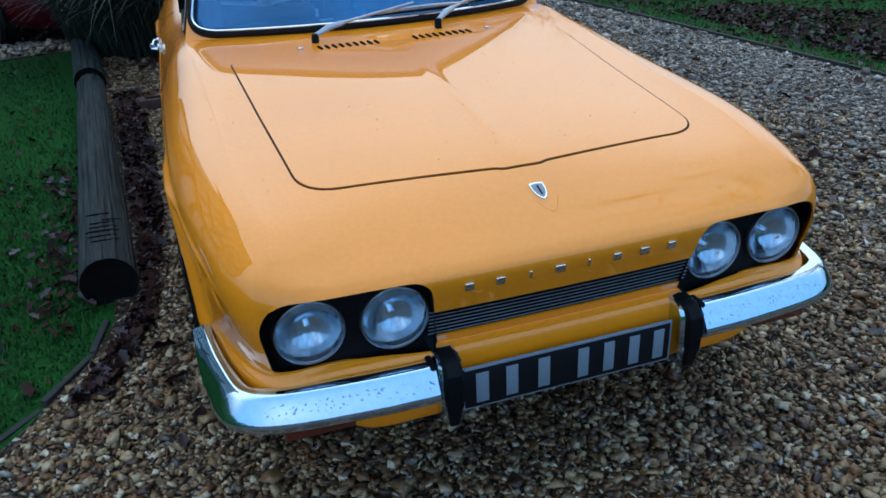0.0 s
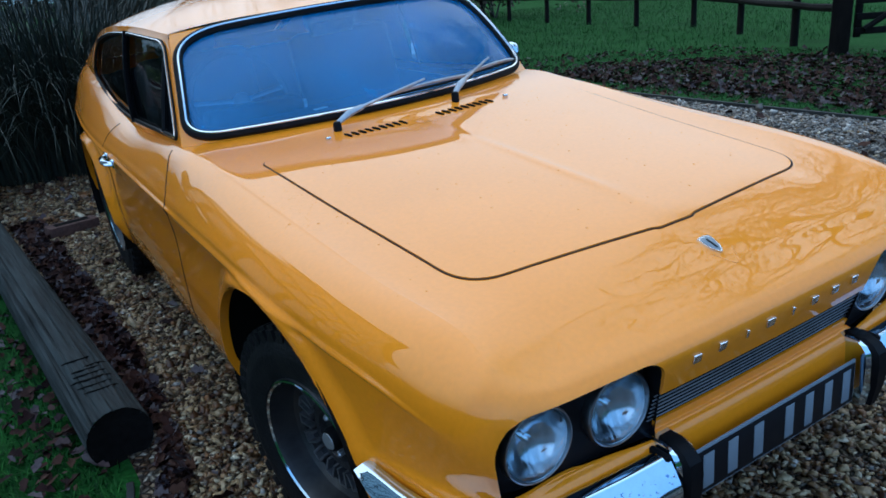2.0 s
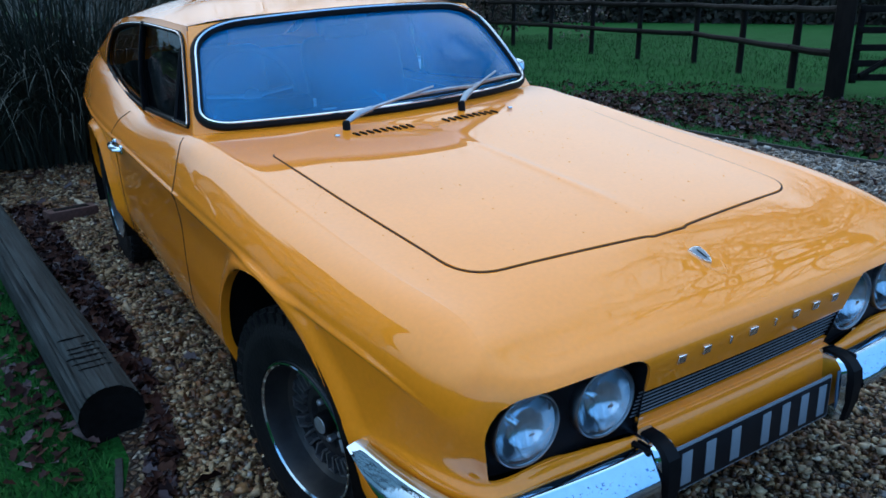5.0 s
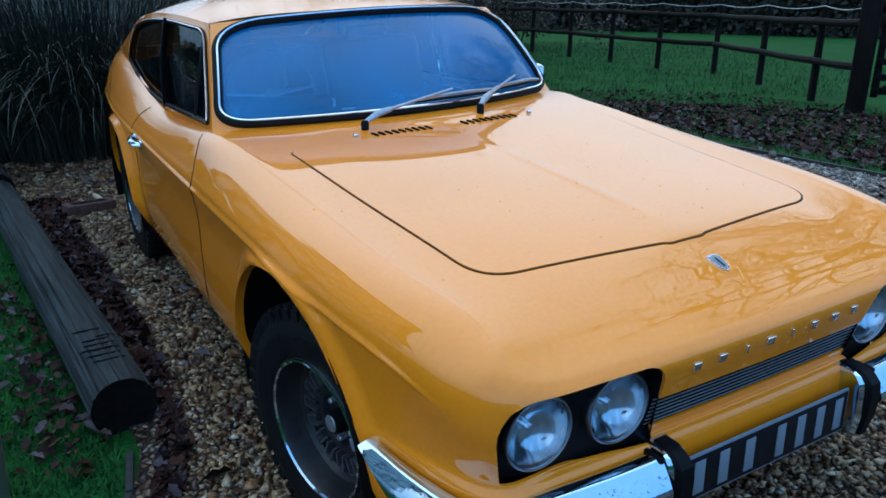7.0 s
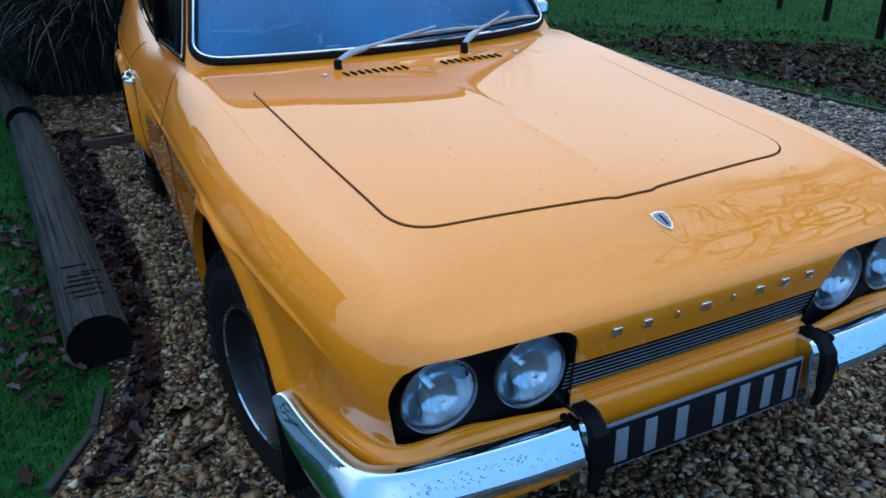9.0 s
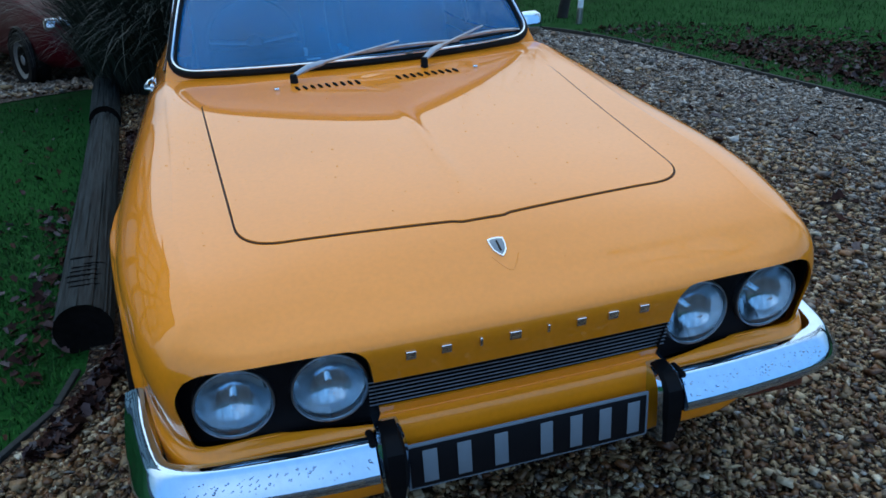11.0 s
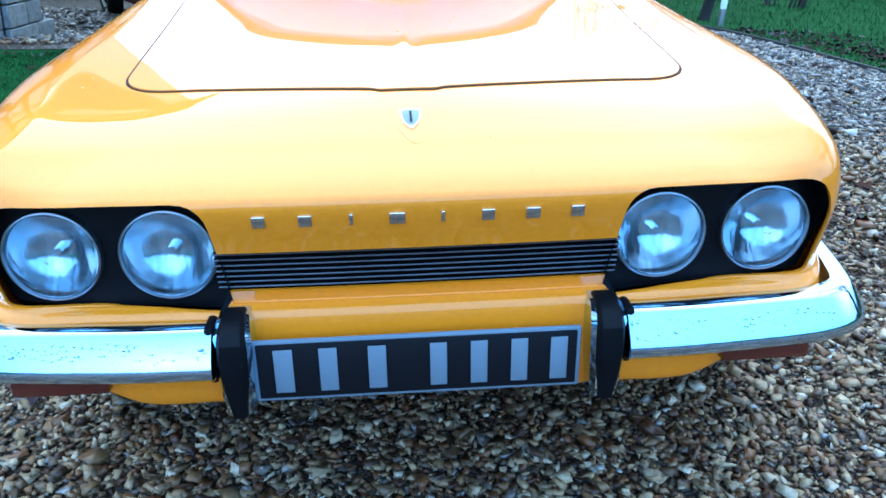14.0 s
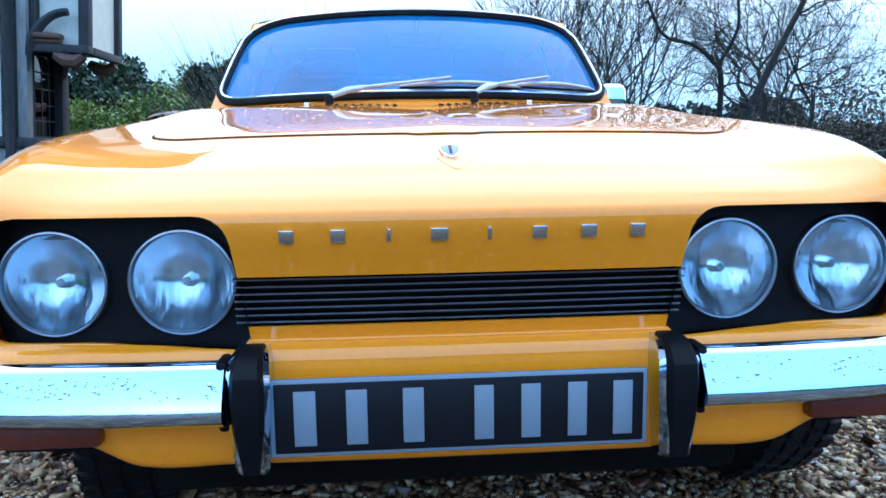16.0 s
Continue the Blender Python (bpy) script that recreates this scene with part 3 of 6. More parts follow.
from mathutils.bvhtree import BVHTree
_vs = [v.co.copy() for v in body.data.vertices]
TREE = BVHTree.FromPolygons(_vs, [tuple(p.vertices) for p in body.data.polygons])


def top_at(x, y):
    """Height and normal of the body's upper side."""
    hit = TREE.ray_cast(Vector((x, y, 2)), Vector((0, 0, -1)))
    return (hit[0], hit[1]) if hit[0] else (Vector((x, y, .8)), Vector((0, 0, 1)))


def side_at(y, z, s=1):
    hit = TREE.ray_cast(Vector((s * 2, y, z)), Vector((-s, 0, 0)))
    return (hit[0], hit[1]) if hit[0] else (Vector((s * .8, y, z)), Vector((s, 0, 0)))


def nose_at(x, z):
    hit = TREE.ray_cast(Vector((x, -1, z)), Vector((0, 1, 0)))
    return (hit[0], hit[1]) if hit[0] else (Vector((x, .02, z)), Vector((0, -1, 0)))


# bonnet panel, proud of the deck by a hair, with its shut line
BONNET = rounded([(-.568, 1.288), (-.510, .332), (-.065, .275), (-.055, .268), (.045, .268), (.055, .275), (.520, .330), (.575, 1.288)], [.03, .09, .01, .01, .01, .01, .09, .03], 8)
gx, gy = np.meshgrid(np.linspace(-.6, .6, 97), np.linspace(.25, 1.31, 85), indexing="ij")
bflat = np.stack([gx.ravel(), gy.ravel()], axis=1)
bg = np.arange(97 * 85).reshape(97, 85)
bq = np.stack([bg[:-1, :-1], bg[1:, :-1], bg[1:, 1:], bg[:-1, 1:]], axis=-1).reshape(-1, 4)
bflat, keep, _ = snap(bflat, bq, lambda p: poly_sdf(BONNET, p), keep_out=False)
bq = bq[keep]
bz = np.array([top_at(x, y)[0].z for x, y in bflat]) + .0028
bm = bmesh.new()
bvs = [bm.verts.new((x, y, z)) for (x, y), z in zip(bflat, bz)]
for f in bq:
    bm.faces.new([bvs[i] for i in f])
bmesh.ops.delete(bm, geom=[v for v in bm.verts if not v.link_faces], context="VERTS")
ex = bmesh.ops.extrude_edge_only(bm, edges=[e for e in bm.edges if e.is_boundary])
for v in ex["geom"]:
    if isinstance(v, bmesh.types.BMVert):
        v.co.z -= .008
bmesh.ops.recalc_face_normals(bm, faces=bm.faces[:])
bonnet = part("bonnet", bm, PAINT, car, smooth=50)


def seam(name, pts, radius, parent, closed=False, mat=GAP):
    return part(name, tube(bmesh.new(), pts, radius, 6, closed), mat, parent)


line = []
for p, q in zip(BONNET, BONNET[1:] + BONNET[:1]):
    n = max(1, int((Vector(q) - Vector(p)).length / .04))
    for k in range(n):
        x, y = Vector(p).lerp(Vector(q), k / n)
        c = Vector((0, .78))
        out = (Vector((x, y)) - c).normalized() * .0028
        h = top_at(x + out.x, y + out.y)[0]
        line.append((h.x, h.y, h.z - .0004))
seam("shut_line", line, [.0028 if p[1] < 1.2 else .0024 for p in line], bonnet, True)

# ---- windscreen and roof ----
def screen(u, v):
    """The windscreen's surface: u across from -1 to 1, v from foot to head."""
    b = Vector((.69 * u, 1.465 + .225 * u * u, .906 - .014 * u * u))
    t = Vector((.580 * u, 1.865 + .125 * u * u, 1.243 - .030 * u * u))
    return b.lerp(t, v) + Vector((0, -.014, .016)) * math.sin(math.pi * v)


def roof_half(y):
    """Rail and crown at y: half width and height at the rail, height in the middle."""
    return spline([(1.8, (.583, 1.213, 1.232)), (2.0, (.583, 1.214, 1.262)), (2.4, (.600, 1.228, 1.302)), (2.9, (.605, 1.216, 1.30)), (3.4, (.585, 1.165, 1.255)), (3.8, (.56, 1.09, 1.17)), (4.2, (.54, .99, .99))], y)[0]


NS = 70
rows_v = []
for a in np.linspace(0, 1, 17):
    row = []
    for s in np.linspace(0, 1, NS):
        y0, y1 = 1.69 + .30 * a, 4.2 - .45 * a
        y = y0 + (y1 - y0) * s
        k = int(np.clip(np.searchsorted(shell[:i_cowl * 4, 0, 1], y), 1, NU - 1))
        w0, w1 = shell[k - 1, 0], shell[k, 0]
        t = min(max((y - w0[1]) / max(w1[1] - w0[1], 1e-6), 0), 1)
        xw, zw = w0[0] + (w1[0] - w0[0]) * t, w0[2] + (w1[2] - w0[2]) * t
        xr, zr, zc = roof_half(y)
        row.append((xw + (xr - xw) * a + .016 * min(1, max(0, (y - 1.8) / .45)) * math.sin(math.pi * a), y, zw + (zr - zw) * a))
    rows_v.append(row)
for b in np.linspace(0, 1, 17)[1:]:
    row = []
    for s in np.linspace(0, 1, NS):
        y0, y1 = 1.99 - .125 * (1 - (1 - b) ** 2), 3.75
        y = y0 + (y1 - y0) * s
        xr, zr, zc = roof_half(y)
        row.append((xr * (1 - b), y, zr + (zc - zr) * (1 - (1 - b) ** 2.4)))
    rows_v.append(row)
cab = np.array(rows_v)
na = cab.shape[0]
cg = np.arange(na * NS).reshape(na, NS)
cq = np.stack([cg[:-1, :-1], cg[:-1, 1:], cg[1:, 1:], cg[1:, :-1]], axis=-1).reshape(-1, 4)
cv = cab.reshape(-1, 3)
SIDE_GLASS = rounded([(1.75, .908), (2.58, .866), (3.02, .888), (3.46, .965), (3.36, 1.135), (2.95, 1.186), (2.50, 1.204), (2.01, 1.188)], [.02, .2, .2, .06, .12, .2, .2, .07])
on_side = (cq // NS).max(axis=1) <= 16
flat, keep, mv = snap(cv[:, [1, 2]], cq[on_side], lambda p: poly_sdf(SIDE_GLASS, p))
cv[mv, 0] -= (flat[mv, 1] - cv[mv, 2]) * .24
cv[mv, 1], cv[mv, 2] = flat[mv, 0], flat[mv, 1]
kk = np.ones(len(cq), bool)
kk[np.where(on_side)[0][~keep]] = False
cv2, cf2 = mirrored(cv, cq[kk])
bm = bmesh.new()
bvs = [bm.verts.new(v) for v in cv2]
for f in cf2:
    bm.faces.new([bvs[i] for i in f])
bmesh.ops.delete(bm, geom=[v for v in bm.verts if not v.link_faces], context="VERTS")
bmesh.ops.remove_doubles(bm, verts=bm.verts[:], dist=2e-4)
bmesh.ops.recalc_face_normals(bm, faces=bm.faces[:])
if sum(f.normal.z for f in bm.faces) < 0:
    bmesh.ops.reverse_faces(bm, faces=bm.faces[:])
part("roof", bm, PAINT, car, smooth=50)

# windscreen: painted surround, rubber, bright strip, glass
def screen_patch(lo_u, hi_u, lo_v, hi_v, nu, nv, outline, keep_out, lift=0.0):
    U, V = np.meshgrid(np.linspace(lo_u, hi_u, nu), np.linspace(lo_v, hi_v, nv), indexing="ij")
    fl = np.stack([U.ravel(), V.ravel()], axis=1)
    g = np.arange(nu * nv).reshape(nu, nv)
    q = np.stack([g[:-1, :-1], g[1:, :-1], g[1:, 1:], g[:-1, 1:]], axis=-1).reshape(-1, 4)
    scale = np.array([.65, .45])
    fl2, keep, _ = snap(fl * scale, q, lambda p: poly_sdf(np.array(outline) * scale, p), keep_out)
    fl2 = fl2 / scale
    bm = bmesh.new()
    vv = [bm.verts.new(screen(u, v) + Vector((0, -.7, .7)) * lift) for u, v in fl2]
    for f in q[keep]:
        bm.faces.new([vv[i] for i in f])
    bmesh.ops.delete(bm, geom=[v for v in bm.verts if not v.link_faces], context="VERTS")
    bmesh.ops.recalc_face_normals(bm, faces=bm.faces[:])
    if sum(f.normal.y for f in bm.faces) > 0:
        bmesh.ops.reverse_faces(bm, faces=bm.faces[:])
    return bm


def screen_outline(inset, r):
    du, dv = inset / .65, inset / .45
    pts = rounded([(-.985 + du, .02 + dv), (.985 - du, .02 + dv), (.990 - du, .968 - dv), (-.990 + du, .968 - dv)], [r, r, r * 1.9, r * 1.9], 10)
    out = []
    for p, q in zip(pts, pts[1:] + pts[:1]):
        n = max(1, int((Vector(p) - Vector(q)).length / .05))
        out += [tuple(Vector(p).lerp(Vector(q), k / n)) for k in range(n)]
    return out


part("windscreen_surround", screen_patch(-1.0, 1.0, -.02, 1.0, 61, 31, screen_outline(0, .16), True), PAINT, car)
for s in (-1, 1):
    edge = [Vector((s * (cab[k, 0, 0] - .012), cab[k, 0, 1] + .010, cab[k, 0, 2])) for k in range(16)]
    part("screen_pillar", tube(bmesh.new(), edge, .0125, 8), PAINT, car)
windscreen = part("windscreen", screen_patch(-.97, .97, 0, .97, 41, 21, screen_outline(-.002, .16), False, -.002), GLASS_SCREEN, car, "rain-misted windscreen with reflected sky blue painted in")
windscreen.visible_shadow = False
ring = [screen(u, v) + Vector((0, -.003, .003)) for u, v in screen_outline(.008, .15)]
part("screen_rubber", tube(bmesh.new(), ring, .0165, 8, True), RUBBER, windscreen, "black rubber seal")
ring = [screen(u, v) + Vector((0, -.0125, .0125)) for u, v in screen_outline(.009, .15)]
part("screen_trim", tube(bmesh.new(), ring, .0052, 6, True), BRIGHT, windscreen, "bright metal strip")


def side_x(y, z):
    xr, zr, zc = roof_half(y)
    k = int(np.clip(np.searchsorted(shell[:i_cowl * 4, 0, 1], y), 1, NU - 1))
    xw, zw = shell[k, 0, 0], shell[k, 0, 2]
    a = (z - zw) / (zr - zw)
    return xw + (xr - xw) * a + .016 * min(1, max(0, (y - 1.8) / .45)) * math.sin(math.pi * min(max(a, 0), 1))


def side_pane(name, outline, s, parent):
    lo, hi = np.array(outline).min(axis=0) - .01, np.array(outline).max(axis=0) + .01
    nu, nv = 30, 14
    U, V = np.meshgrid(np.linspace(lo[0], hi[0], nu), np.linspace(lo[1], hi[1], nv), indexing="ij")
    fl = np.stack([U.ravel(), V.ravel()], axis=1)
    g = np.arange(nu * nv).reshape(nu, nv)
    q = np.stack([g[:-1, :-1], g[1:, :-1], g[1:, 1:], g[:-1, 1:]], axis=-1).reshape(-1, 4)
    fl, keep, _ = snap(fl, q, lambda p: poly_sdf(outline, p), False)
    bm = bmesh.new()
    vv = [bm.verts.new((s * (side_x(y, z) - .008), y, z)) for y, z in fl]
    for f in q[keep]:
        bm.faces.new([vv[i] for i in f])
    bmesh.ops.delete(bm, geom=[v for v in bm.verts if not v.link_faces], context="VERTS")
    bm.normal_update()
    if sum(f.normal.x for f in bm.faces) * s < 0:
        bmesh.ops.reverse_faces(bm, faces=bm.faces[:])
    pane = part(name, bm, GLASS_SIDE, parent)
    pane.visible_shadow = False
    return pane


for s in (-1, 1):
    front_o = rounded([(1.75, .908), (2.47, .870), (2.53, 1.202), (2.01, 1.188)], [.02, .01, .01, .07])
    rear_o = rounded([(2.55, .867), (3.02, .888), (3.46, .965), (3.36, 1.135), (2.95, 1.186), (2.60, 1.201)], [.01, .2, .06, .12, .2, .01])
    side = side_pane("door_glass", front_o, s, car)
    side_pane("rear_side_glass", rear_o, s, car)
    pts = []
    for p, q in zip(SIDE_GLASS, SIDE_GLASS[1:] + SIDE_GLASS[:1]):
        n = max(1, int((Vector(p) - Vector(q)).length / .05))
        for k in range(n):
            y, z = Vector(p).lerp(Vector(q), k / n)
            pts.append((s * (side_x(y, z) + .002), y, z))
    part("window_seal", tube(bmesh.new(), pts, .0085, 6, True), RUBBER, side)
    up = [(p[0] + s * .007, p[1], p[2] + .004) for p in pts if p[2] > .99 or p[1] < 2.02]
    up.sort(key=lambda p: math.atan2(p[2] - .9, p[1] - 2.6))
    part("window_trim", tube(bmesh.new(), up, .0032, 6), BRIGHT, side)
    pil = [(s * (side_x(2.50 + .06 * k / 8, .862 + .345 * k / 8) + .001), 2.50 + .06 * k / 8, .862 + .345 * k / 8) for k in range(9)]
    part("pillar", tube(bmesh.new(), pil, .021, 8, flat=.45), BLACK, car)
    div = [(s * (side_x(1.955 + .045 * k / 6, .90 + .25 * k / 6) + .001), 1.955 + .045 * k / 6, .90 + .25 * k / 6) for k in range(7)]
    part("quarterlight_bar", tube(bmesh.new(), div, .008, 6), BLACK, side)
    # door: shut lines and handle
    fr = [(s * (side_at(y, z, s)[0].x * s + .0004), y, z) for y, z in curve_points([(1.735, .878), (1.67, .84), (1.62, .79), (1.595, .74), (1.585, .62), (1.60, .45), (1.66, .31)], 26)]
    rr = [(s * (side_at(y, z, s)[0].x * s + .0004), y, z) for y, z in curve_points([(2.64, .845), (2.70, .80), (2.725, .74), (2.73, .6), (2.71, .44), (2.66, .31)], 24)]
    door = part("door", tube(bmesh.new(), fr, .0022, 5), GAP, car, "door with fine shut lines")
    part("shut_line", tube(bmesh.new(), rr, .0022, 5), GAP, door)
    hx = side_at(2.53, .735, s)[0].x * s
    bm = bmesh.new()
    tube(bm, [(s * (hx + .004), 2.455, .724), (s * (hx + .028), 2.475, .727), (s * (hx + .034), 2.53, .730), (s * (hx + .028), 2.585, .732), (s * (hx + .004), 2.60, .732)], [.012, .013, .012, .013, .014], 8, flat=.6)
    box(bm, s * (hx + .004), 2.465, .725, .012, .05, .034, .004)
    box(bm, s * (hx + .004), 2.59, .732, .012, .045, .034, .004)
    part("door_handle", bm, CHROME, door, "chrome pull handle")

# rear window and floor of the cabin
bm = bmesh.new()
rear = [[bm.verts.new(((.55 + .03 * v) * u, 3.75 + .42 * v, roof_half(3.75)[2] - .012 + (.985 - roof_half(3.75)[2]) * v - .05 * u * u * (1 - v))) for u in np.linspace(-1, 1, 9)] for v in np.linspace(0, 1, 5)]
for a, b in zip(rear, rear[1:]):
    for i in range(8):
        bm.faces.new((a[i], a[i + 1], b[i + 1], b[i]))
bm.normal_update()
if sum(f.normal.z for f in bm.faces) < 0:
    bmesh.ops.reverse_faces(bm, faces=bm.faces[:])
rg = part("rear_window", bm, GLASS_SIDE, car)
rg.visible_shadow = False

# ---- nose: lamp panels, lamps, grille, bumper, plate ----
def plan_y(x):
    return float(np.interp(abs(x), oc[:9, 0], oc[:9, 1]))


def inset_z(z):
    f = np.array(FRONT)[2:7][::-1]
    return float(np.interp(z, f[:, 1], f[:, 0]))


TO_FRONT = Matrix(((1, 0, 0, 0), (0, 0, -1, 0), (0, 1, 0, 0), (0, 0, 0, 1)))  # local z looks forward, out of the nose


def headlamp(x, y, z, bezel):
    at = Matrix.Translation((x, y, z)) @ TO_FRONT
    bm = lathe(bmesh.new(), [(.0688, -.004), (.0692, .003), (.0710, .0062), (.0735, .0055), (.0752, .001), (.0756, -.012), (.070, -.03)], 48)
    lamp = part("headlamp", bm, ALLOY_RIM, car, "round sealed-beam headlamp with dull metal rim", m=at)
    bm = lathe(bmesh.new(), [(.003, -.0345), (.012, -.0337), (.02, -.0320), (.03, -.0287), (.04, -.0241), (.05, -.0182), (.06, -.0109), (.0690, -.0030)], 48)
    lathe(bm, [(.0, -.022), (.006, -.022), (.008, -.025), (.008, -.035)], 16)
    part("reflector", bm, BOWL, lamp, "silvered bowl", m=pose(0, 0, 0, -5))
    bm = bmesh.new()
    n, k = 72, 10
    rings = []
    for j in range(k + 1):
        r = .0695 * j / k
        ring = []
        for i in range(n):
            a = 2 * math.pi * i / n
            px_, py_ = r * math.cos(a), r * math.sin(a)
            flute = .0011 * math.cos(px_ * 2 * math.pi / .0085) * (1 if py_ > -.02 else .35)
            ring.append(bm.verts.new((px_, py_, .017 - .015 * (r / .0695) ** 2 + flute * (1 - (r / .0695) ** 6))))
        rings.append(ring)
    for a, b in zip(rings[1:], rings[2:]):
        for i in range(n):
            bm.faces.new((a[i], a[(i + 1) % n], b[(i + 1) % n], b[i]))
    c = bm.verts.new((0, 0, .0175))
    for i in range(n):
        bm.faces.new((c, rings[1][i], rings[1][(i + 1) % n]))
    bmesh.ops.delete(bm, geom=[v for v in bm.verts if not v.link_faces], context="VERTS")
    bm.normal_update()
    if sum(f.normal.z for f in bm.faces) < 0:
        bmesh.ops.reverse_faces(bm, faces=bm.faces[:])
    part("lens", bm, LENS, lamp, "fluted clear glass lens", smooth=60)
    return lamp


ALLOY_RIM = material("dull_steel_rim", (0.34, 0.36, 0.38), rough=0.33, metal=1.0, vary=0.2, scale=60, coarse=14, bump=0.05, dirt=(0.10, 0.09, 0.08), dirt_amount=0.5)
for s in (-1, 1):
    lo, hi = np.array(LAMP_HOLE).min(axis=0) - .02, np.array(LAMP_HOLE).max(axis=0) + .02
    U, V = np.meshgrid(np.linspace(lo[0], hi[0], 40), np.linspace(lo[1], hi[1], 22), indexing="ij")
    fl = np.stack([U.ravel(), V.ravel()], axis=1)
    g = np.arange(40 * 22).reshape(40, 22)
    q = np.stack([g[:-1, :-1], g[1:, :-1], g[1:, 1:], g[:-1, 1:]], axis=-1).reshape(-1, 4)
    fl, keep, _ = snap(fl, q, lambda p: poly_sdf(LAMP_HOLE, p) - .004, False)
    for cx in (.388, .566):
        keep &= (np.hypot(fl[:, 0] - cx, fl[:, 1] - .594)[q].min(axis=1) > .059)
    bezel = mesh_part("lamp_panel", [(s * u, max(plan_y(u) * .85 + .060, plan_y(u) + inset_z(v) + .006), v) for u, v in fl], q[keep], BLACK, car, "black lamp surround")
    rim = [(s * x, plan_y(x) + inset_z(z) + .010, z) for x, z in LAMP_HOLE]
    bm = bmesh.new()
    outer = [bm.verts.new((p[0], p[1] - .005, p[2])) for p in rim]
    inner = [bm.verts.new((p[0], p[1] + .055, p[2])) for p in rim]
    for i in range(len(rim)):
        j = (i + 1) % len(rim)
        bm.faces.new((outer[i], outer[j], inner[j], inner[i]))
    part("panel_edge", bm, BLACK, bezel, smooth=50)
    headlamp(s * .388, plan_y(.39) + .044, .594, bezel)
    headlamp(s * .566, plan_y(.57) + .046, .594, bezel)

grille = part("grille", boxed(0, .082, .565, .66, .012, .10), BLACK, car, "black grille with thin bright bars")
for k in range(7):
    z = .5335 + .0107 * k
    bm = bmesh.new()
    pts = [(x, plan_y(x) + inset_z(z) + .007, z) for x in np.linspace(-.318, .318, 17)]
    tube(bm, pts, .0014, 6)
    bar = part("grille_bar", bm, BAR, grille)
    fin = bmesh.new()
    a = [fin.verts.new(p) for p in pts]
    b = [fin.verts.new((p[0], p[1] + .022, p[2] + .001)) for p in pts]
    for i in range(len(pts) - 1):
        fin.faces.new((a[i], a[i + 1], b[i + 1], b[i]))
    part("fin", fin, GRILLE, bar)

# raised bright marks across the nose
for k in range(8):
    x = -.238 + .068 * k
    p, n = nose_at(x, .660)
    w = (.020, .020, .006, .024, .006, .020, .022, .021)[k]
    rot = n.to_track_quat("Z", "Y").to_matrix().to_4x4()
    part("nose_mark", boxed(0, 0, .002, w, .0185, .006, .0015), BRIGHT, car, "small bright metal bar", m=Matrix.Translation(p) @ rot)

# shield badge
SHIELD = [(-.0185, .026), (-.010, .0285), (0, .0295), (.010, .0285), (.0185, .026), (.018, .006), (.0145, -.012), (.008, -.024), (0, -.032), (-.008, -.024), (-.0145, -.012), (-.018, .006)]


def shield(scale, z0, z1):
    bm = bmesh.new()
    a = [bm.verts.new((x * scale, y * scale, z0)) for x, y in SHIELD]
    b = [bm.verts.new((x * scale * .93, y * scale * .93, z1)) for x, y in SHIELD]
    for i in range(len(a)):
        j = (i + 1) % len(a)
        bm.faces.new((a[i], a[j], b[j], b[i]))
    bm.faces.new(b)
    return bm


p, n = top_at(-.004, .172)
side_dir = Vector((1, 0, 0))
up_dir = n.cross(side_dir).normalized()
rot = Matrix((side_dir, up_dir, n)).transposed().to_4x4()
badge = part("badge", shield(1.0, -.004, .004), BRIGHT, car, "bright shield badge", m=Matrix.Translation(p) @ rot)
part("badge_field", shield(.80, .0035, .0048), PLATE_SILVER, badge)
part("badge_mark", boxed(0, 0, .0052, .004, .03, .002), PLATE_BLACK, badge)
vee = [(top_at(x, y)[0] + Vector((0, 0, -.0026))) for x, y in [(-.026, .150), (-.014, .126), (-.002, .110), (.008, .110), (.018, .126), (.030, .150)]]
part("badge_pressing", tube(bmesh.new(), [tuple(v) for v in vee], .0035, 6), PAINT, car)

# washer jets and vent slots under the screen
for x in (-.333, .333):
    p, n = top_at(x, 1.338)
    part("washer_jet", boxed(p.x, p.y, p.z + .004, .016, .012, .012, .003), BRIGHT, car)
for x0 in (-.268, .066):
    for k in range(9):
        x = x0 + .0245 * k
        y = 1.338 - .012 * abs(x)
        line = [top_at(x - .004 + .008 * j / 4, y + .018 - .036 * j / 4)[0] + Vector((0, 0, .0008)) for j in range(5)]
        part("vent_slot", tube(bmesh.new(), [tuple(v) for v in line], [.0035, .0052, .0052, .0052, .0035], 6), UNDER, car)

PAD = material('pad_rubber', (0.005, 0.005, 0.006), rough=0.5, vary=0.2, bump=0.1, spec=0.1)
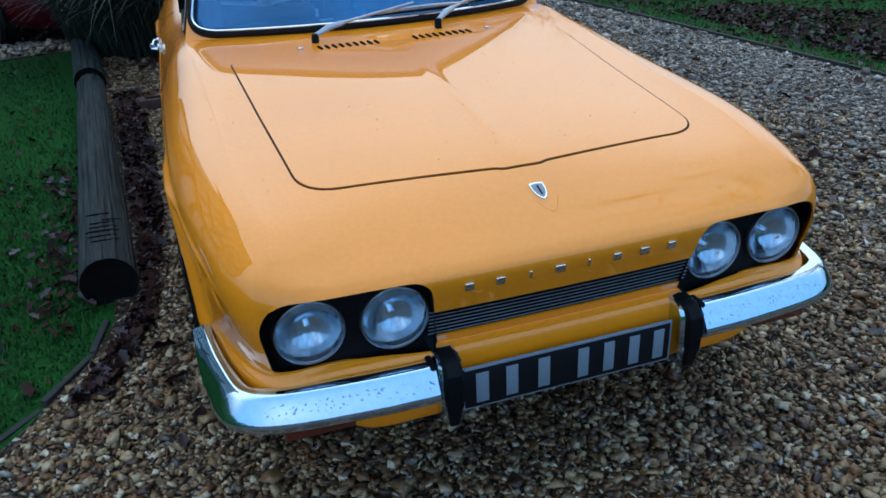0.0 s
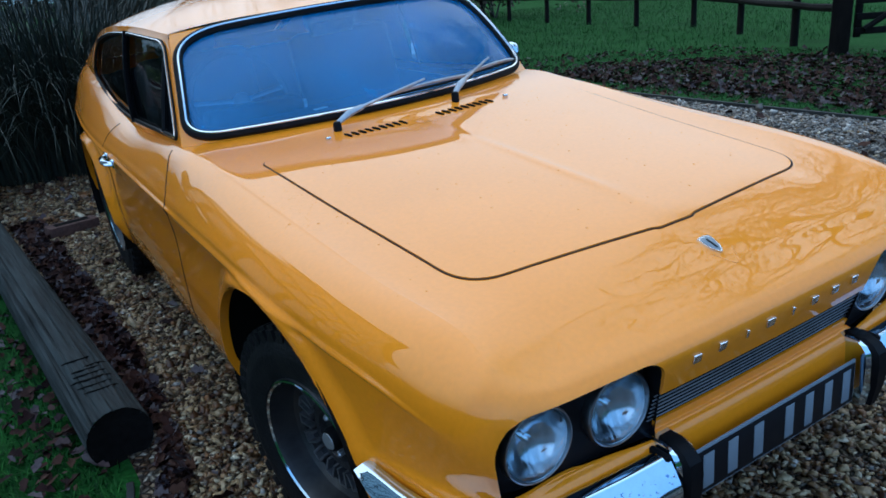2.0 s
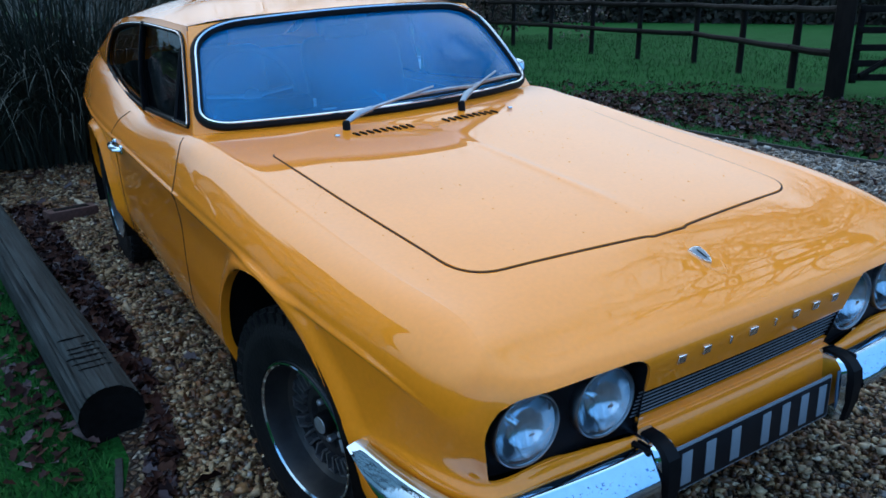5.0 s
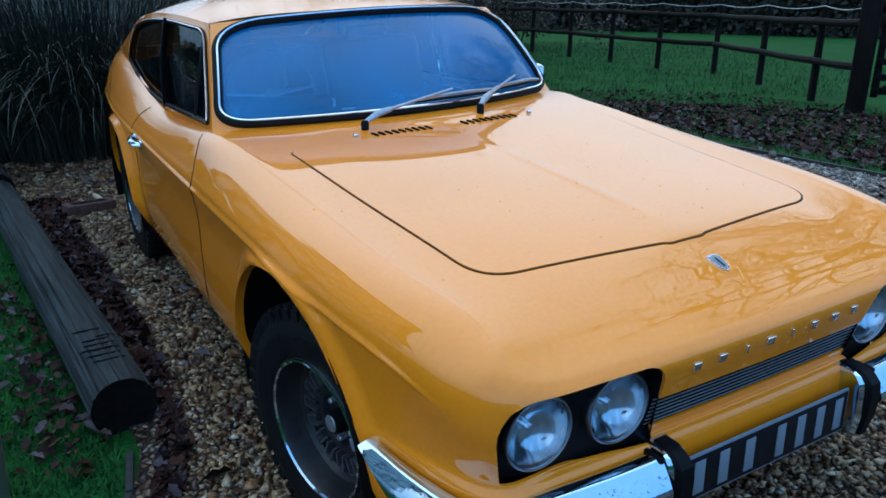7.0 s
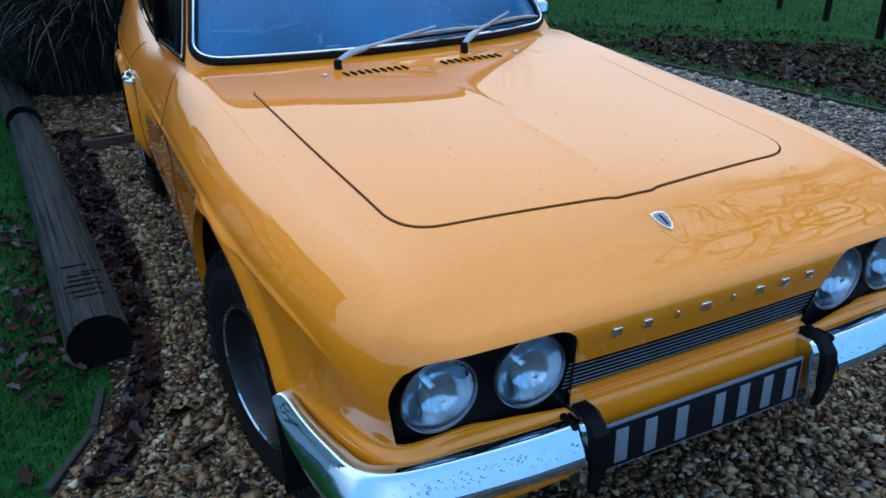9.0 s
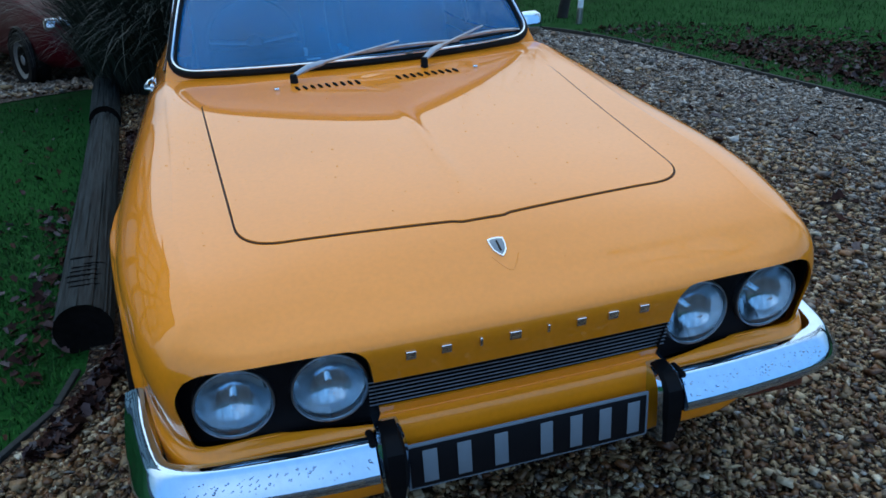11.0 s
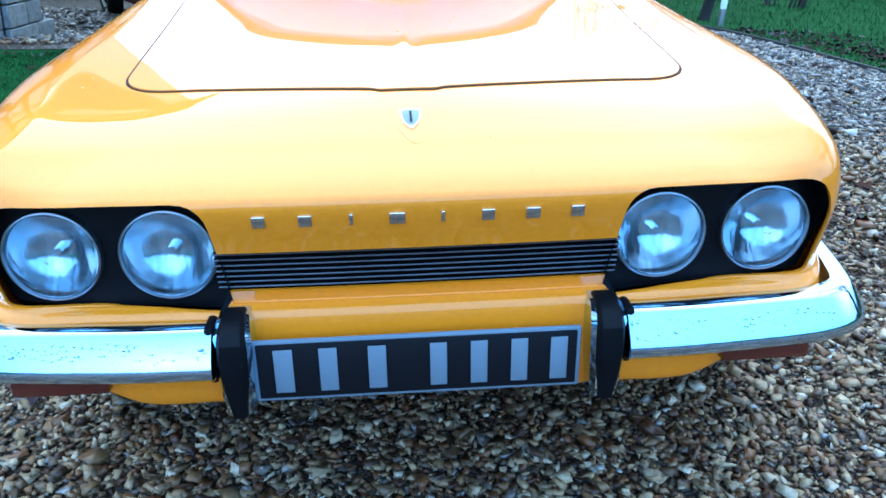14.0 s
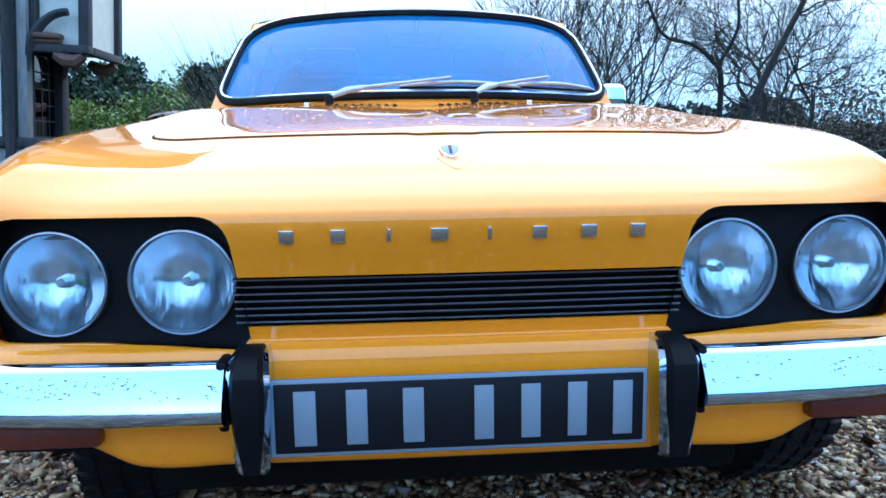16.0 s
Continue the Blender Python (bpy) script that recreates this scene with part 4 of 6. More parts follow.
# bumper halves, over-riders, lamps under the bumper
BUMP = [(.325, -.026), (.42, -.024), (.52, -.017), (.60, -.009), (.66, .001), (.706, .017), (.740, .044), (.759, .084), (.772, .145), (.783, .215), (.788, .28), (.789, .345)]
for s in (-1, 1):
    path = curve_points(BUMP, 46)
    bm, rings = bmesh.new(), []
    for i, (x, y) in enumerate(path):
        t = path[min(i + 1, 45)] - path[max(i - 1, 0)]
        t /= np.linalg.norm(t)
        nx, ny = t[1], -t[0]
        w = np.clip((y - .10) / .245, 0, 1)
        top, bot = .494 + .004 * w, .409 + .080 * w**1.5
        h = top - bot
        ring = []
        for o, f in ((-.046, .965), (-.036, .99), (-.024, 1.0), (-.016, .965), (-.009, .87), (.0, .72), (.0085, .56), (.0155, .41), (.0195, .28), (.0170, .16), (.006, .05), (-.012, 0.0), (-.046, .03)):
            o2 = o * (1 - .40 * w)
            ring.append(bm.verts.new((s * (x + nx * o2), y + ny * o2, bot + h * f)))
        rings.append(ring)
    for a, b in zip(rings, rings[1:]):
        for j in range(len(a)):
            bm.faces.new((a[j], a[(j + 1) % len(a)], b[(j + 1) % len(a)], b[j]))
    bm.faces.new(rings[0])
    bm.faces.new(rings[-1][::-1])
    bmesh.ops.recalc_face_normals(bm, faces=bm.faces[:])
    bumper = part("bumper", bm, CHROME, car, "chrome half bumper with rain drops and pitting", smooth=35)
    bm = lathe(bmesh.new(), [(.0, .004), (.005, .0035), (.008, .001), (.009, -.004)], 14, Matrix.Translation((s * .42, -.022, .420)) @ TO_FRONT)
    part("bumper_bolt", bm, CHROME, bumper)

    # over-rider: chrome blade with a black pad
    def slab(levels, yb):
        bm = bmesh.new()
        rr = []
        for z, hw, yf in levels:
            rr.append([bm.verts.new((x, y, z)) for x, y in ((-hw, yb), (-hw, yf + .012), (-hw * .72, yf), (hw * .72, yf), (hw, yf + .012), (hw, yb))])
        for a, b in zip(rr, rr[1:]):
            for j in range(6):
                bm.faces.new((a[j], a[(j + 1) % 6], b[(j + 1) % 6], b[j]))
        bm.faces.new(rr[0][::-1])
        bm.faces.new(rr[-1])
        bmesh.ops.recalc_face_normals(bm, faces=bm.faces[:])
        return bm
    at = Matrix.Translation((s * .293, 0, 0))
    rider = part("over_rider", slab([(.336, .020, -.012), (.345, .023, -.026), (.40, .027, -.036), (.455, .029, -.038), (.480, .0285, -.034), (.494, .027, -.022), (.501, .0245, -.006), (.504, .021, .016), (.504, .018, .03)], .07), CHROME, car, "chrome over-rider with a black rubber pad", m=at, smooth=25)
    part("rubber_pad", slab([(.344, .013, -.034), (.40, .0205, -.046), (.452, .0230, -.049), (.480, .0222, -.045), (.496, .0205, -.031), (.506, .0175, -.010), (.509, .0150, .014)], .03), PAD, rider, "black rubber pad", smooth=25)
    part("collar", boxed(s * .036, .02, .447, .016, .07, .098, .006), PAD, rider, "black rubber collar")

    # amber-red lamp hanging under the bumper
    bm = boxed(s * .575, .030, .394, .150, .05, .036, .006)
    ind = part("indicator_lamp", bm, AMBER, car, "dirty amber-red indicator lens", m=pose(0, 0, 0))
    part("lamp_base", boxed(s * .575, .065, .398, .16, .03, .034, .006), BLACK, ind)

plate = part("number_plate", boxed(0, -.008, .413, .522, .006, .110, .004), PLATE_SILVER, car, "black number plate with a silver border", m=pose(-.008, 0, 0))
part("plate_field", boxed(0, -.0115, .413, .508, .002, .097, .002), PLATE_BLACK, plate)
for x, w in ((-.213, .048), (-.143, .046), (-.066, .046), (.031, .043), (.096, .043), (.161, .043), (.225, .044)):
    part("plate_bar", boxed(x, -.0135, .413, w * .62, .002, .077, .0008), PLATE_SILVER, plate)
part("plate_bracket", boxed(0, .012, .40, .40, .036, .03), UNDER, plate)

# wipers
def wiper(px_, py_, pz_, arm_u, arm_v, b0, b1):
    off = Vector((0, -.022, .022))
    w = part("wiper", lathe(bmesh.new(), [(.013, -.02), (.013, .012), (.010, .02), (.0, .022)], 14, Matrix.Translation((px_, py_, pz_ - .006))), BLACK, car, "silver wiper with a black pivot cap")
    p0, p1 = Vector((px_, py_, pz_ + .008)), screen(arm_u, arm_v) + off * 1.25
    mid = p0.lerp(p1, .28) + Vector((0, 0, .012))
    part("arm", tube(bmesh.new(), [p0, p0.lerp(mid, .5) + Vector((0, 0, .006)), mid], [.008, .0125, .010], 8, flat=.7), BRIGHT_GREY, w)
    part("arm_rod", tube(bmesh.new(), [mid, p1], [.0065, .004], 6), BRIGHT_GREY, w)
    q0, q1 = screen(*b0), screen(*b1)
    pts = [screen(b0[0] + (b1[0] - b0[0]) * k / 10, b0[1] + (b1[1] - b0[1]) * k / 10) + off * (.55 + .5 * math.sin(math.pi * k / 10)) for k in range(11)]
    blade = part("blade", tube(bmesh.new(), pts, [.003] + [.0065] * 9 + [.003], 6), BRIGHT_GREY, w)
    part("blade_rubber", tube(bmesh.new(), [screen(b0[0] + (b1[0] - b0[0]) * k / 10, b0[1] + (b1[1] - b0[1]) * k / 10) + off * .34 for k in range(11)], .005, 6), RUBBER, blade)


wiper(-.27, 1.403, .907, .16, .115, (-.08, .085), (.50, .085))
wiper(.174, 1.405, .914, .66, .15, (.46, .10), (.915, .10))

# door mirror
bm = bmesh.new()
box(bm, 0, 0, 0, .104, .066, .096, .030, segs=5)
for v in bm.verts:
    if v.co.y < 0:
        v.co.x *= 1 + 3.0 * v.co.y
        v.co.z = v.co.z * (1 + 4.0 * v.co.y) + .10 * v.co.y * v.co.y / .033
mir = part("door_mirror", bm, CHROME, car, "chrome door mirror on a short stalk", m=pose(.742, 1.865, .930, -8, 0, 8))
part("mirror_glass", boxed(0, .024, 0, .092, .003, .066, .001), MIRRORED, mir)
part("stalk", tube(bmesh.new(), [(-.012, 0, -.040), (-.028, -.004, -.062), (-.050, -.008, -.085)], [.010, .009, .015], 8), CHROME, mir)

# ---- wheels ----
def wheel(x, y, s, front):
    at = Matrix.Translation((x, y, HUB_Z)) @ Matrix(((0, 0, s, 0), (1, 0, 0, 0), (0, s, 0, 0), (0, 0, 0, 1)))
    R = HUB_Z + .004
    tyre = part("wheel", lathe(bmesh.new(), [(.182, -.08), (.20, -.088), (.25, -.095), (.285, -.088), (R - .010, -.072), (R, -.05), (R, .05), (R - .010, .072), (.285, .088), (.262, .093), (.258, .0945), (.25, .095), (.212, .091), (.196, .086), (.182, .078)], 64), RUBBER, car, "black tyre on a slotted dark alloy wheel", m=at, smooth=50)
    bm = bmesh.new()
    for k in range(44):
        a = 2 * math.pi * k / 44
        m = Matrix.Rotation(a, 4, "Z")
        for zz, da in ((.066, 0), (-.066, .07), (.024, .07), (-.024, 0)):
            box(bm, R - .001, 0, zz, .012, .032, .030, m=m @ Matrix.Rotation(da, 4, "Z"))
        box(bm, R - .020, 0, .0835, .030, .026, .010, m=m)
    part("tread", bm, RUBBER, tyre, "wet block tread", smooth=20)
    rim = part("rim", lathe(bmesh.new(), [(.186, .070), (.190, .084), (.187, .090), (.179, .088), (.174, .074), (.170, .046), (.164, .026), (.148, .014), (.146, .004), (.100, .000), (.096, .010), (.072, .014), (.066, .000), (.030, -.004), (.0, -.004)], 56), ALLOY, tyre, "dark slotted alloy with worn bright edge", smooth=30)
    part("rim_edge", lathe(bmesh.new(), [(.1885, .0855), (.1875, .0915), (.183, .0925), (.178, .0885)], 56), CHROME, rim)
    bm = bmesh.new()
    for k in range(16):
        m = Matrix.Rotation(2 * math.pi * k / 16, 4, "Z")
        box(bm, .122, .013, .010, .046, .006, .024, m=m)
        box(bm, .122, -.013, .010, .046, .006, .024, m=m)
        box(bm, .144, 0, .010, .006, .030, .024, m=m)
    part("slot_frame", bm, SLOT, rim, smooth=20)
    part("centre_cap", lathe(bmesh.new(), [(.030, -.006), (.031, .030), (.028, .038), (.024, .040), (.021, .036), (.0, .035)], 28), BLACK, rim, "black centre cap with a silver disc")
    part("cap_disc", lathe(bmesh.new(), [(.0235, .0385), (.022, .0410), (.012, .0425), (.0, .0425)], 24), BRIGHT_GREY, rim)
    for k in range(5):
        a = 2 * math.pi * k / 5 + .3
        bm = lathe(bmesh.new(), [(.009, -.004), (.009, .016), (.006, .020), (.0, .020)], 6, Matrix.Translation((.052 * math.cos(a), .052 * math.sin(a), 0)))
        part("wheel_nut", bm, BRIGHT_GREY, rim, smooth=20)
    if front:
        a = math.radians(195)
        part("balance_weight", boxed(.178, 0, .092, .012, .030, .006, .002, m=Matrix.Rotation(a, 4, "Z")), PLATE_SILVER, rim)
    return tyre


first = wheel(-.682, AXLE_F, -1, True)
STEER = Matrix.Rotation(radians(12), 4, "Z")
first.matrix_basis = Matrix.Translation((-.682, AXLE_F, HUB_Z)) @ STEER @ Matrix(((0, 0, -1, 0), (1, 0, 0, 0), (0, -1, 0, 0), (0, 0, 0, 1)))
for x, y in ((.682, AXLE_F), (-.682, AXLE_R), (.682, AXLE_R)):
    sg = math.copysign(1, x)
    copy_thing(first, Matrix.Translation((x, y, HUB_Z)) @ (STEER if y == AXLE_F else Matrix()) @ Matrix(((0, 0, sg, 0), (1, 0, 0, 0), (0, sg, 0, 0), (0, 0, 0, 1))))
for s in (-1, 1):
    for ay in (AXLE_F, AXLE_R):
        bm = bmesh.new()
        a_rim, b_rim = [], []
        for k in range(25):
            a = math.pi * (-.08 + 1.16 * k / 24)
            rz_, ry_ = (ARCH_F + .010, (ARCH_F + .010) / ARCH_K) if ay == AXLE_F else (ARCH_R + .010, ARCH_R + .010)
            yy, zz = (ARCH_Y if ay == AXLE_F else ay) + ry_ * math.cos(a), .335 + rz_ * math.sin(a)
            a_rim.append(bm.verts.new((s * .797, yy, zz)))
            b_rim.append(bm.verts.new((s * .40, yy, zz)))
        for k in range(24):
            bm.faces.new((a_rim[k], a_rim[k + 1], b_rim[k + 1], b_rim[k]))
        bm.faces.new(b_rim)
        part("wheel_arch_liner", bm, UNDER, car)
part("floor_pan", boxed(0, 2.2, .36, 1.06, 4.0, .20, .02), UNDER, car)
part("sill_box", boxed(0, 2.0, .33, 1.46, 1.75, .16, .02), UNDER, car)
part("front_crossmember", boxed(0, .30, .45, 1.10, .36, .20, .02), UNDER, car)
# added black box that blocks light, so the ground below stays dark
part("undertray", boxed(0, .62, .30, .98, .86, .17, .03), UNDER, car)

# ---- cabin ----
bm = bmesh.new()
for (cx, cy_, cz, sx, sy, sz) in ((0, 2.85, .44, 1.20, 2.2, .02), (-.61, 2.85, .64, .012, 2.2, .40), (.61, 2.85, .64, .012, 2.2, .40), (0, 3.96, .66, 1.2, .02, .50)):
    box(bm, cx, cy_, cz, sx, sy, sz)
part("cabin_lining", bm, DASH, car)
hl = []
for b in np.linspace(0, 1, 9):
    hl.append([(roof_half(y)[0] * (1 - b) * .97, y, roof_half(y)[1] + (roof_half(y)[2] - roof_half(y)[1]) * (1 - (1 - b) ** 2.4) - .018) for y in np.linspace(1.99 - .12 * (1 - (1 - b) ** 2), 3.74, 24)])
hv = np.array(hl).reshape(-1, 3)
hg = np.arange(9 * 24).reshape(9, 24)
hq = np.stack([hg[:-1, :-1], hg[:-1, 1:], hg[1:, 1:], hg[1:, :-1]], axis=-1).reshape(-1, 4)
hv, hq = mirrored(hv, hq)
part_lining = mesh_part("headlining", hv, hq, material("grey_headlining", (.30, .30, .29), rough=.9, vary=.1, bump=.1), car)
bm = bmesh.new()
rows_d = []
for u in np.linspace(-.94, .94, 19):
    f = screen(u, -.01)
    rows_d.append([bm.verts.new(v) for v in (f + Vector((0, .01, -.02)), Vector((f.x * .96, 1.78 + .05 * u * u, .890)), Vector((f.x * .93, 1.93, .888)), Vector((f.x * .92, 1.985, .868)), Vector((f.x * .92, 1.985, .72)), Vector((f.x * .92, 1.90, .55)))])
for a, b in zip(rows_d, rows_d[1:]):
    for j in range(5):
        bm.faces.new((a[j], a[j + 1], b[j + 1], b[j]))
bmesh.ops.recalc_face_normals(bm, faces=bm.faces[:])
dash = part("dashboard", bm, DASH, car, "black padded dashboard")
part("dash_cowl", boxed(-.35, 1.95, .905, .36, .12, .06, .025, segs=4), DASH, dash)
part("paper", boxed(-.155, 1.80, .893, .05, .022, .002), PAPER, dash, "small cream card", m=pose(0, 0, 0))
part("parking_card", boxed(-.215, 1.90, .905, .10, .004, .030, .0), PAPER, dash, "small white card", m=pose(0, 0, 0))
ring = [(-.35 + .185 * math.cos(a), 2.10 + .185 * math.sin(a) * .36, .93 + .185 * math.sin(a) * .93) for a in np.linspace(0, 2 * math.pi, 40, endpoint=False)]
wheel_s = part("steering_wheel", tube(bmesh.new(), ring, .013, 8, True), SEAT, car, "thin-rimmed black steering wheel")
bm = bmesh.new()
for a in (0.1, math.pi - .1, -math.pi / 2):
    tube(bm, [(-.35, 2.08, .93), (-.35 + .18 * math.cos(a), 2.10 + .18 * math.sin(a) * .36, .93 + .18 * math.sin(a) * .93)], .010, 6, flat=.4)
tube(bm, [(-.35, 2.09, .93), (-.35, 1.95, .88)], [.035, .025], 10)
part("spokes", bm, BRIGHT_GREY, wheel_s)
def seat(x, y, w, h, rest):
    st = part("seat", boxed(x, y - .22, .56, w, .50, .20, .05, segs=3), SEAT, car, "black vinyl seat")
    part("backrest", boxed(0, 0, 0, w, .13, h, .05, segs=3), SEAT, st, m=pose(x, y + .08, .62 + h / 2, -16))
    if rest:
        part("headrest", boxed(0, 0, 0, .26, .09, .15, .035, segs=3), SEAT, st, m=pose(x, y + .20, 1.135, -14))
for x in (-.35, .35):
    seat(x, 2.55, .50, .46, True)
    seat(x, 3.30, .48, .36, False)
bm = boxed(0, 0, 0, .20, .025, .055, .012, segs=3)
rv = part("rear_view_mirror", bm, BLACK, car, m=pose(.02, 1.985, 1.150, 10, 0, 12))
part("mirror_stem", tube(bmesh.new(), [(0, 0, .02), (0, -.01, .075)], .006, 6), BRIGHT, rv)

# ---- round the drive ----
WOOD_GREY = material("weathered_log", (0.026, 0.031, 0.031), rough=0.75, vary=0.85, scale=48, coarse=30, bump=1.0, dirt=(0.006, 0.007, 0.006), dirt_amount=1.0, stretch=(1, .07, 1), spec=0.2)
WOOD_END = material("dark_end_grain", (0.006, 0.005, 0.0045), rough=0.9, vary=0.6, scale=40, bump=0.8, spec=0.1)
WOOD_DARK = material("dark_fence_timber", (0.008, 0.0065, 0.0055), rough=0.85, spec=0.15, vary=0.45, scale=30, coarse=6, bump=0.5, stretch=(1, 1, .2))
STEEL = material("brushed_steel", (0.42, 0.42, 0.42), rough=0.35, metal=0.9, vary=0.15, scale=120, bump=0.05)
OPAL = material("white_opal", (0.80, 0.84, 0.88), rough=0.3, vary=0.03, bump=0.0)
BRICK = material("dark_red_brick", (0.085, 0.04, 0.03), rough=0.85, vary=0.35, scale=60, bump=0.6)
EDGE = material("edging_board", (0.022, 0.023, 0.021), rough=0.85, vary=0.4, bump=0.4, stretch=(1, .2, 1))
rng = np.random.default_rng(7)


def log(a, b, r0, r1, label):
    """A log lying between two points, with bark splits and a cut end."""
    a, b = Vector(a), Vector(b)
    d = b - a
    length = d.length
    nx = Vector((0, 0, 1)).cross(d.normalized()).normalized()
    rot = Matrix((nx, d.normalized(), nx.cross(d.normalized()))).transposed().to_4x4()
    n, k = 110, 64
    deep = (rng.random(n) < .20) * rng.uniform(.004, .012, n)
    bm, rings = bmesh.new(), []
    for j in range(k + 1):
        t = j / k
        r = r0 + (r1 - r0) * t
        ring = []
        for i in range(n):
            th = 2 * math.pi * i / n
            rr = r * (1 + .02 * noise.noise((math.cos(th) * 1.4, math.sin(th) * 1.4, t * length * 1.2)) ) + .004 * noise.noise((math.cos(th) * 9, math.sin(th) * 9, t * length * 1.1))
            rr -= deep[i] * min(1, max(.05, .5 + 2.2 * noise.noise((i * 3.1, t * length * 1.3, 5))))
            ring.append(bm.verts.new((rr * math.cos(th), t * length + .006 * noise.noise((th, 0, j)), rr * math.sin(th))))
        rings.append(ring)
    for p, q in zip(rings, rings[1:]):
        for i in range(n):
            bm.faces.new((p[i], q[i], q[(i + 1) % n], p[(i + 1) % n]))
    bmesh.ops.recalc_face_normals(bm, faces=bm.faces[:])
    ob = part("log", bm, WOOD_GREY, None, label, smooth=22, m=Matrix.Translation(a) @ rot)
    tagged(ob, category="log")
    for end, rr, yy in ((0, r0, 0), (1, r1, length)):
        bm = bmesh.new()
        c = bm.verts.new((0, yy + (.012 if end == 0 else -.012), 0))
        edge = [bm.verts.new((rr * .985 * math.cos(2 * math.pi * i / 24), yy + (.002 if end == 0 else -.002), rr * .985 * math.sin(2 * math.pi * i / 24))) for i in range(24)]
        mid = [bm.verts.new((rr * .5 * math.cos(2 * math.pi * i / 24), yy + (.018 if end == 0 else -.018) + .006 * noise.noise((i, 1, 2)), rr * .5 * math.sin(2 * math.pi * i / 24))) for i in range(24)]
        for i in range(24):
            bm.faces.new((edge[i], edge[(i + 1) % 24], mid[(i + 1) % 24], mid[i]))
            bm.faces.new((mid[i], mid[(i + 1) % 24], c))
        part("cut_end", bm, WOOD_END, ob, smooth=30)
    for k, (yy, a0, a1) in enumerate(((.20, 50, 118), (.235, 58, 124), (.27, 48, 112), (.30, 62, 130), (.33, 55, 120), (.36, 64, 118), (.41, 40, 92), (.47, 70, 125))):
        if length < 2.5:
            break
        cut = [(-(r0 - .0005) * math.cos(radians(a)), yy + .03 * math.sin(radians(a * 3)) + .012 * (k % 3), -(r0 - .0005) * math.sin(radians(a))) for a in np.linspace(a0, a1, 9)]
        part("saw_cut", tube(bmesh.new(), cut, [.001] + [.0035] * 7 + [.001], 5), WOOD_END, ob)
    return ob


log(on(-1.115, 1.50, .085), on(-1.365, 4.72, .075), .102, .092, "weathered grey log with a dark cut end edging the lawn")
log(on(-1.375, 4.80, .085), on(-1.56, 6.75, .09), .108, .105, "thick dark log lying end to end with another")

b = empty("brick", "dark red brick lying behind the rear wheel", "brick", Matrix.Translation(on(-.90, 4.17, .0)) @ pose(0, 0, .0, 0, 0, 14))
bm = boxed(0, 0, .042, .29, .11, .075, .006)
part("block", bm, BRICK, b)
part("frog", boxed(0, 0, .0805, .20, .055, .002, .0), WOOD_END, b)


def bollard(x, y, h, lean):
    e = empty("bollard_light", "short steel bollard light with a white top", "garden light", Matrix.Translation(on(x, y)) @ pose(0, 0, 0, 0, lean, 0), group="bollard lights")
    part("post", lathe(bmesh.new(), [(.044, -.03), (.044, h * .53), (.040, h * .54)], 28), STEEL, e)
    part("diffuser", lathe(bmesh.new(), [(.041, h * .53), (.0415, h * .90), (.040, h * .91)], 28), OPAL, e, "white opal tube")
    part("cap", lathe(bmesh.new(), [(.036, h * .90), (.036, h * .95), (.044, h * .955), (.045, h * .985), (.036, h), (.0, h)], 28), STEEL, e)


bollard(-1.500, 1.300, .435, 0)
bollard(4.50, 9.40, .42, 2)

edging = empty("edging", "dark timber edging board along the drive", "edging", kind="structure")
pts = curve_points([(p[0], p[1]) for p in DRIVE[10:18]], 40)
for k in range(0, 39, 3):
    bm = bmesh.new()
    tri = pts[k:k + 4]
    top = []
    for i, p in enumerate(tri):
        t = (tri[min(i + 1, len(tri) - 1)] - tri[max(i - 1, 0)])
        t /= np.linalg.norm(t)
        nx, ny = t[1] * .016, -t[0] * .016
        z = float(gz(*p))
        top.append([bm.verts.new((p[0] + sx * nx, p[1] + sx * ny, z + h)) for sx, h in ((-1, -.05), (-1, .045), (1, .045), (1, -.05))])
    for p, q in zip(top, top[1:]):
        for j in range(4):
            bm.faces.new((p[j], p[(j + 1) % 4], q[(j + 1) % 4], q[j]))
    bm.faces.new(top[0])
    bm.faces.new(top[-1][::-1])
    bmesh.ops.recalc_face_normals(bm, faces=bm.faces[:])
    part("board", bm, EDGE, edging, smooth=0)

for p, q in zip([(-1.13, 1.36), (-1.16, 1.16), (-1.30, .90)], [(-1.165, 1.15), (-1.29, .91), (-1.66, .46)]):
    d = Vector(q) - Vector(p)
    mid = (Vector(p) + Vector(q)) / 2
    part("board", boxed(0, 0, 0, d.length, .022, .07, .003), EDGE, edging, m=Matrix.Translation(on(mid.x, mid.y, -.019)) @ Matrix.Rotation(math.atan2(d.y, d.x), 4, "Z"))

# ---- fence and gate ----
FENCE = [(9.15, 6.43), (10.42, 8.38), (11.38, 10.25), (11.25, 11.68), (11.42, 13.36), (11.62, 15.12), (11.8, 16.95), (12.1, 18.7), (12.6, 20.5), (12.9, 22.2), (11.4, 23.1), (9.9, 24.0), (8.4, 24.9), (6.9, 25.8), (5.4, 26.7)]
fence = empty("fence", "dark round-rail post and rail fence round the paddock", "fence")
for i, (x, y) in enumerate(FENCE):
    h = 1.27 + .03 * noise.noise((i * 1.7, 0, 0))
    bm = bmesh.new()
    tube(bm, [(x, y, -.2), (x, y, h * .5), (x + .01 * noise.noise((i, 3, 0)), y, h)], [.058, .056, .052], 10)
    part("post", bm, WOOD_DARK, fence)
    part("insulator", boxed(x, y, h + .02, .03, .03, .05), WOOD_DARK, fence)
ends = [(8.55, 5.38)] + FENCE
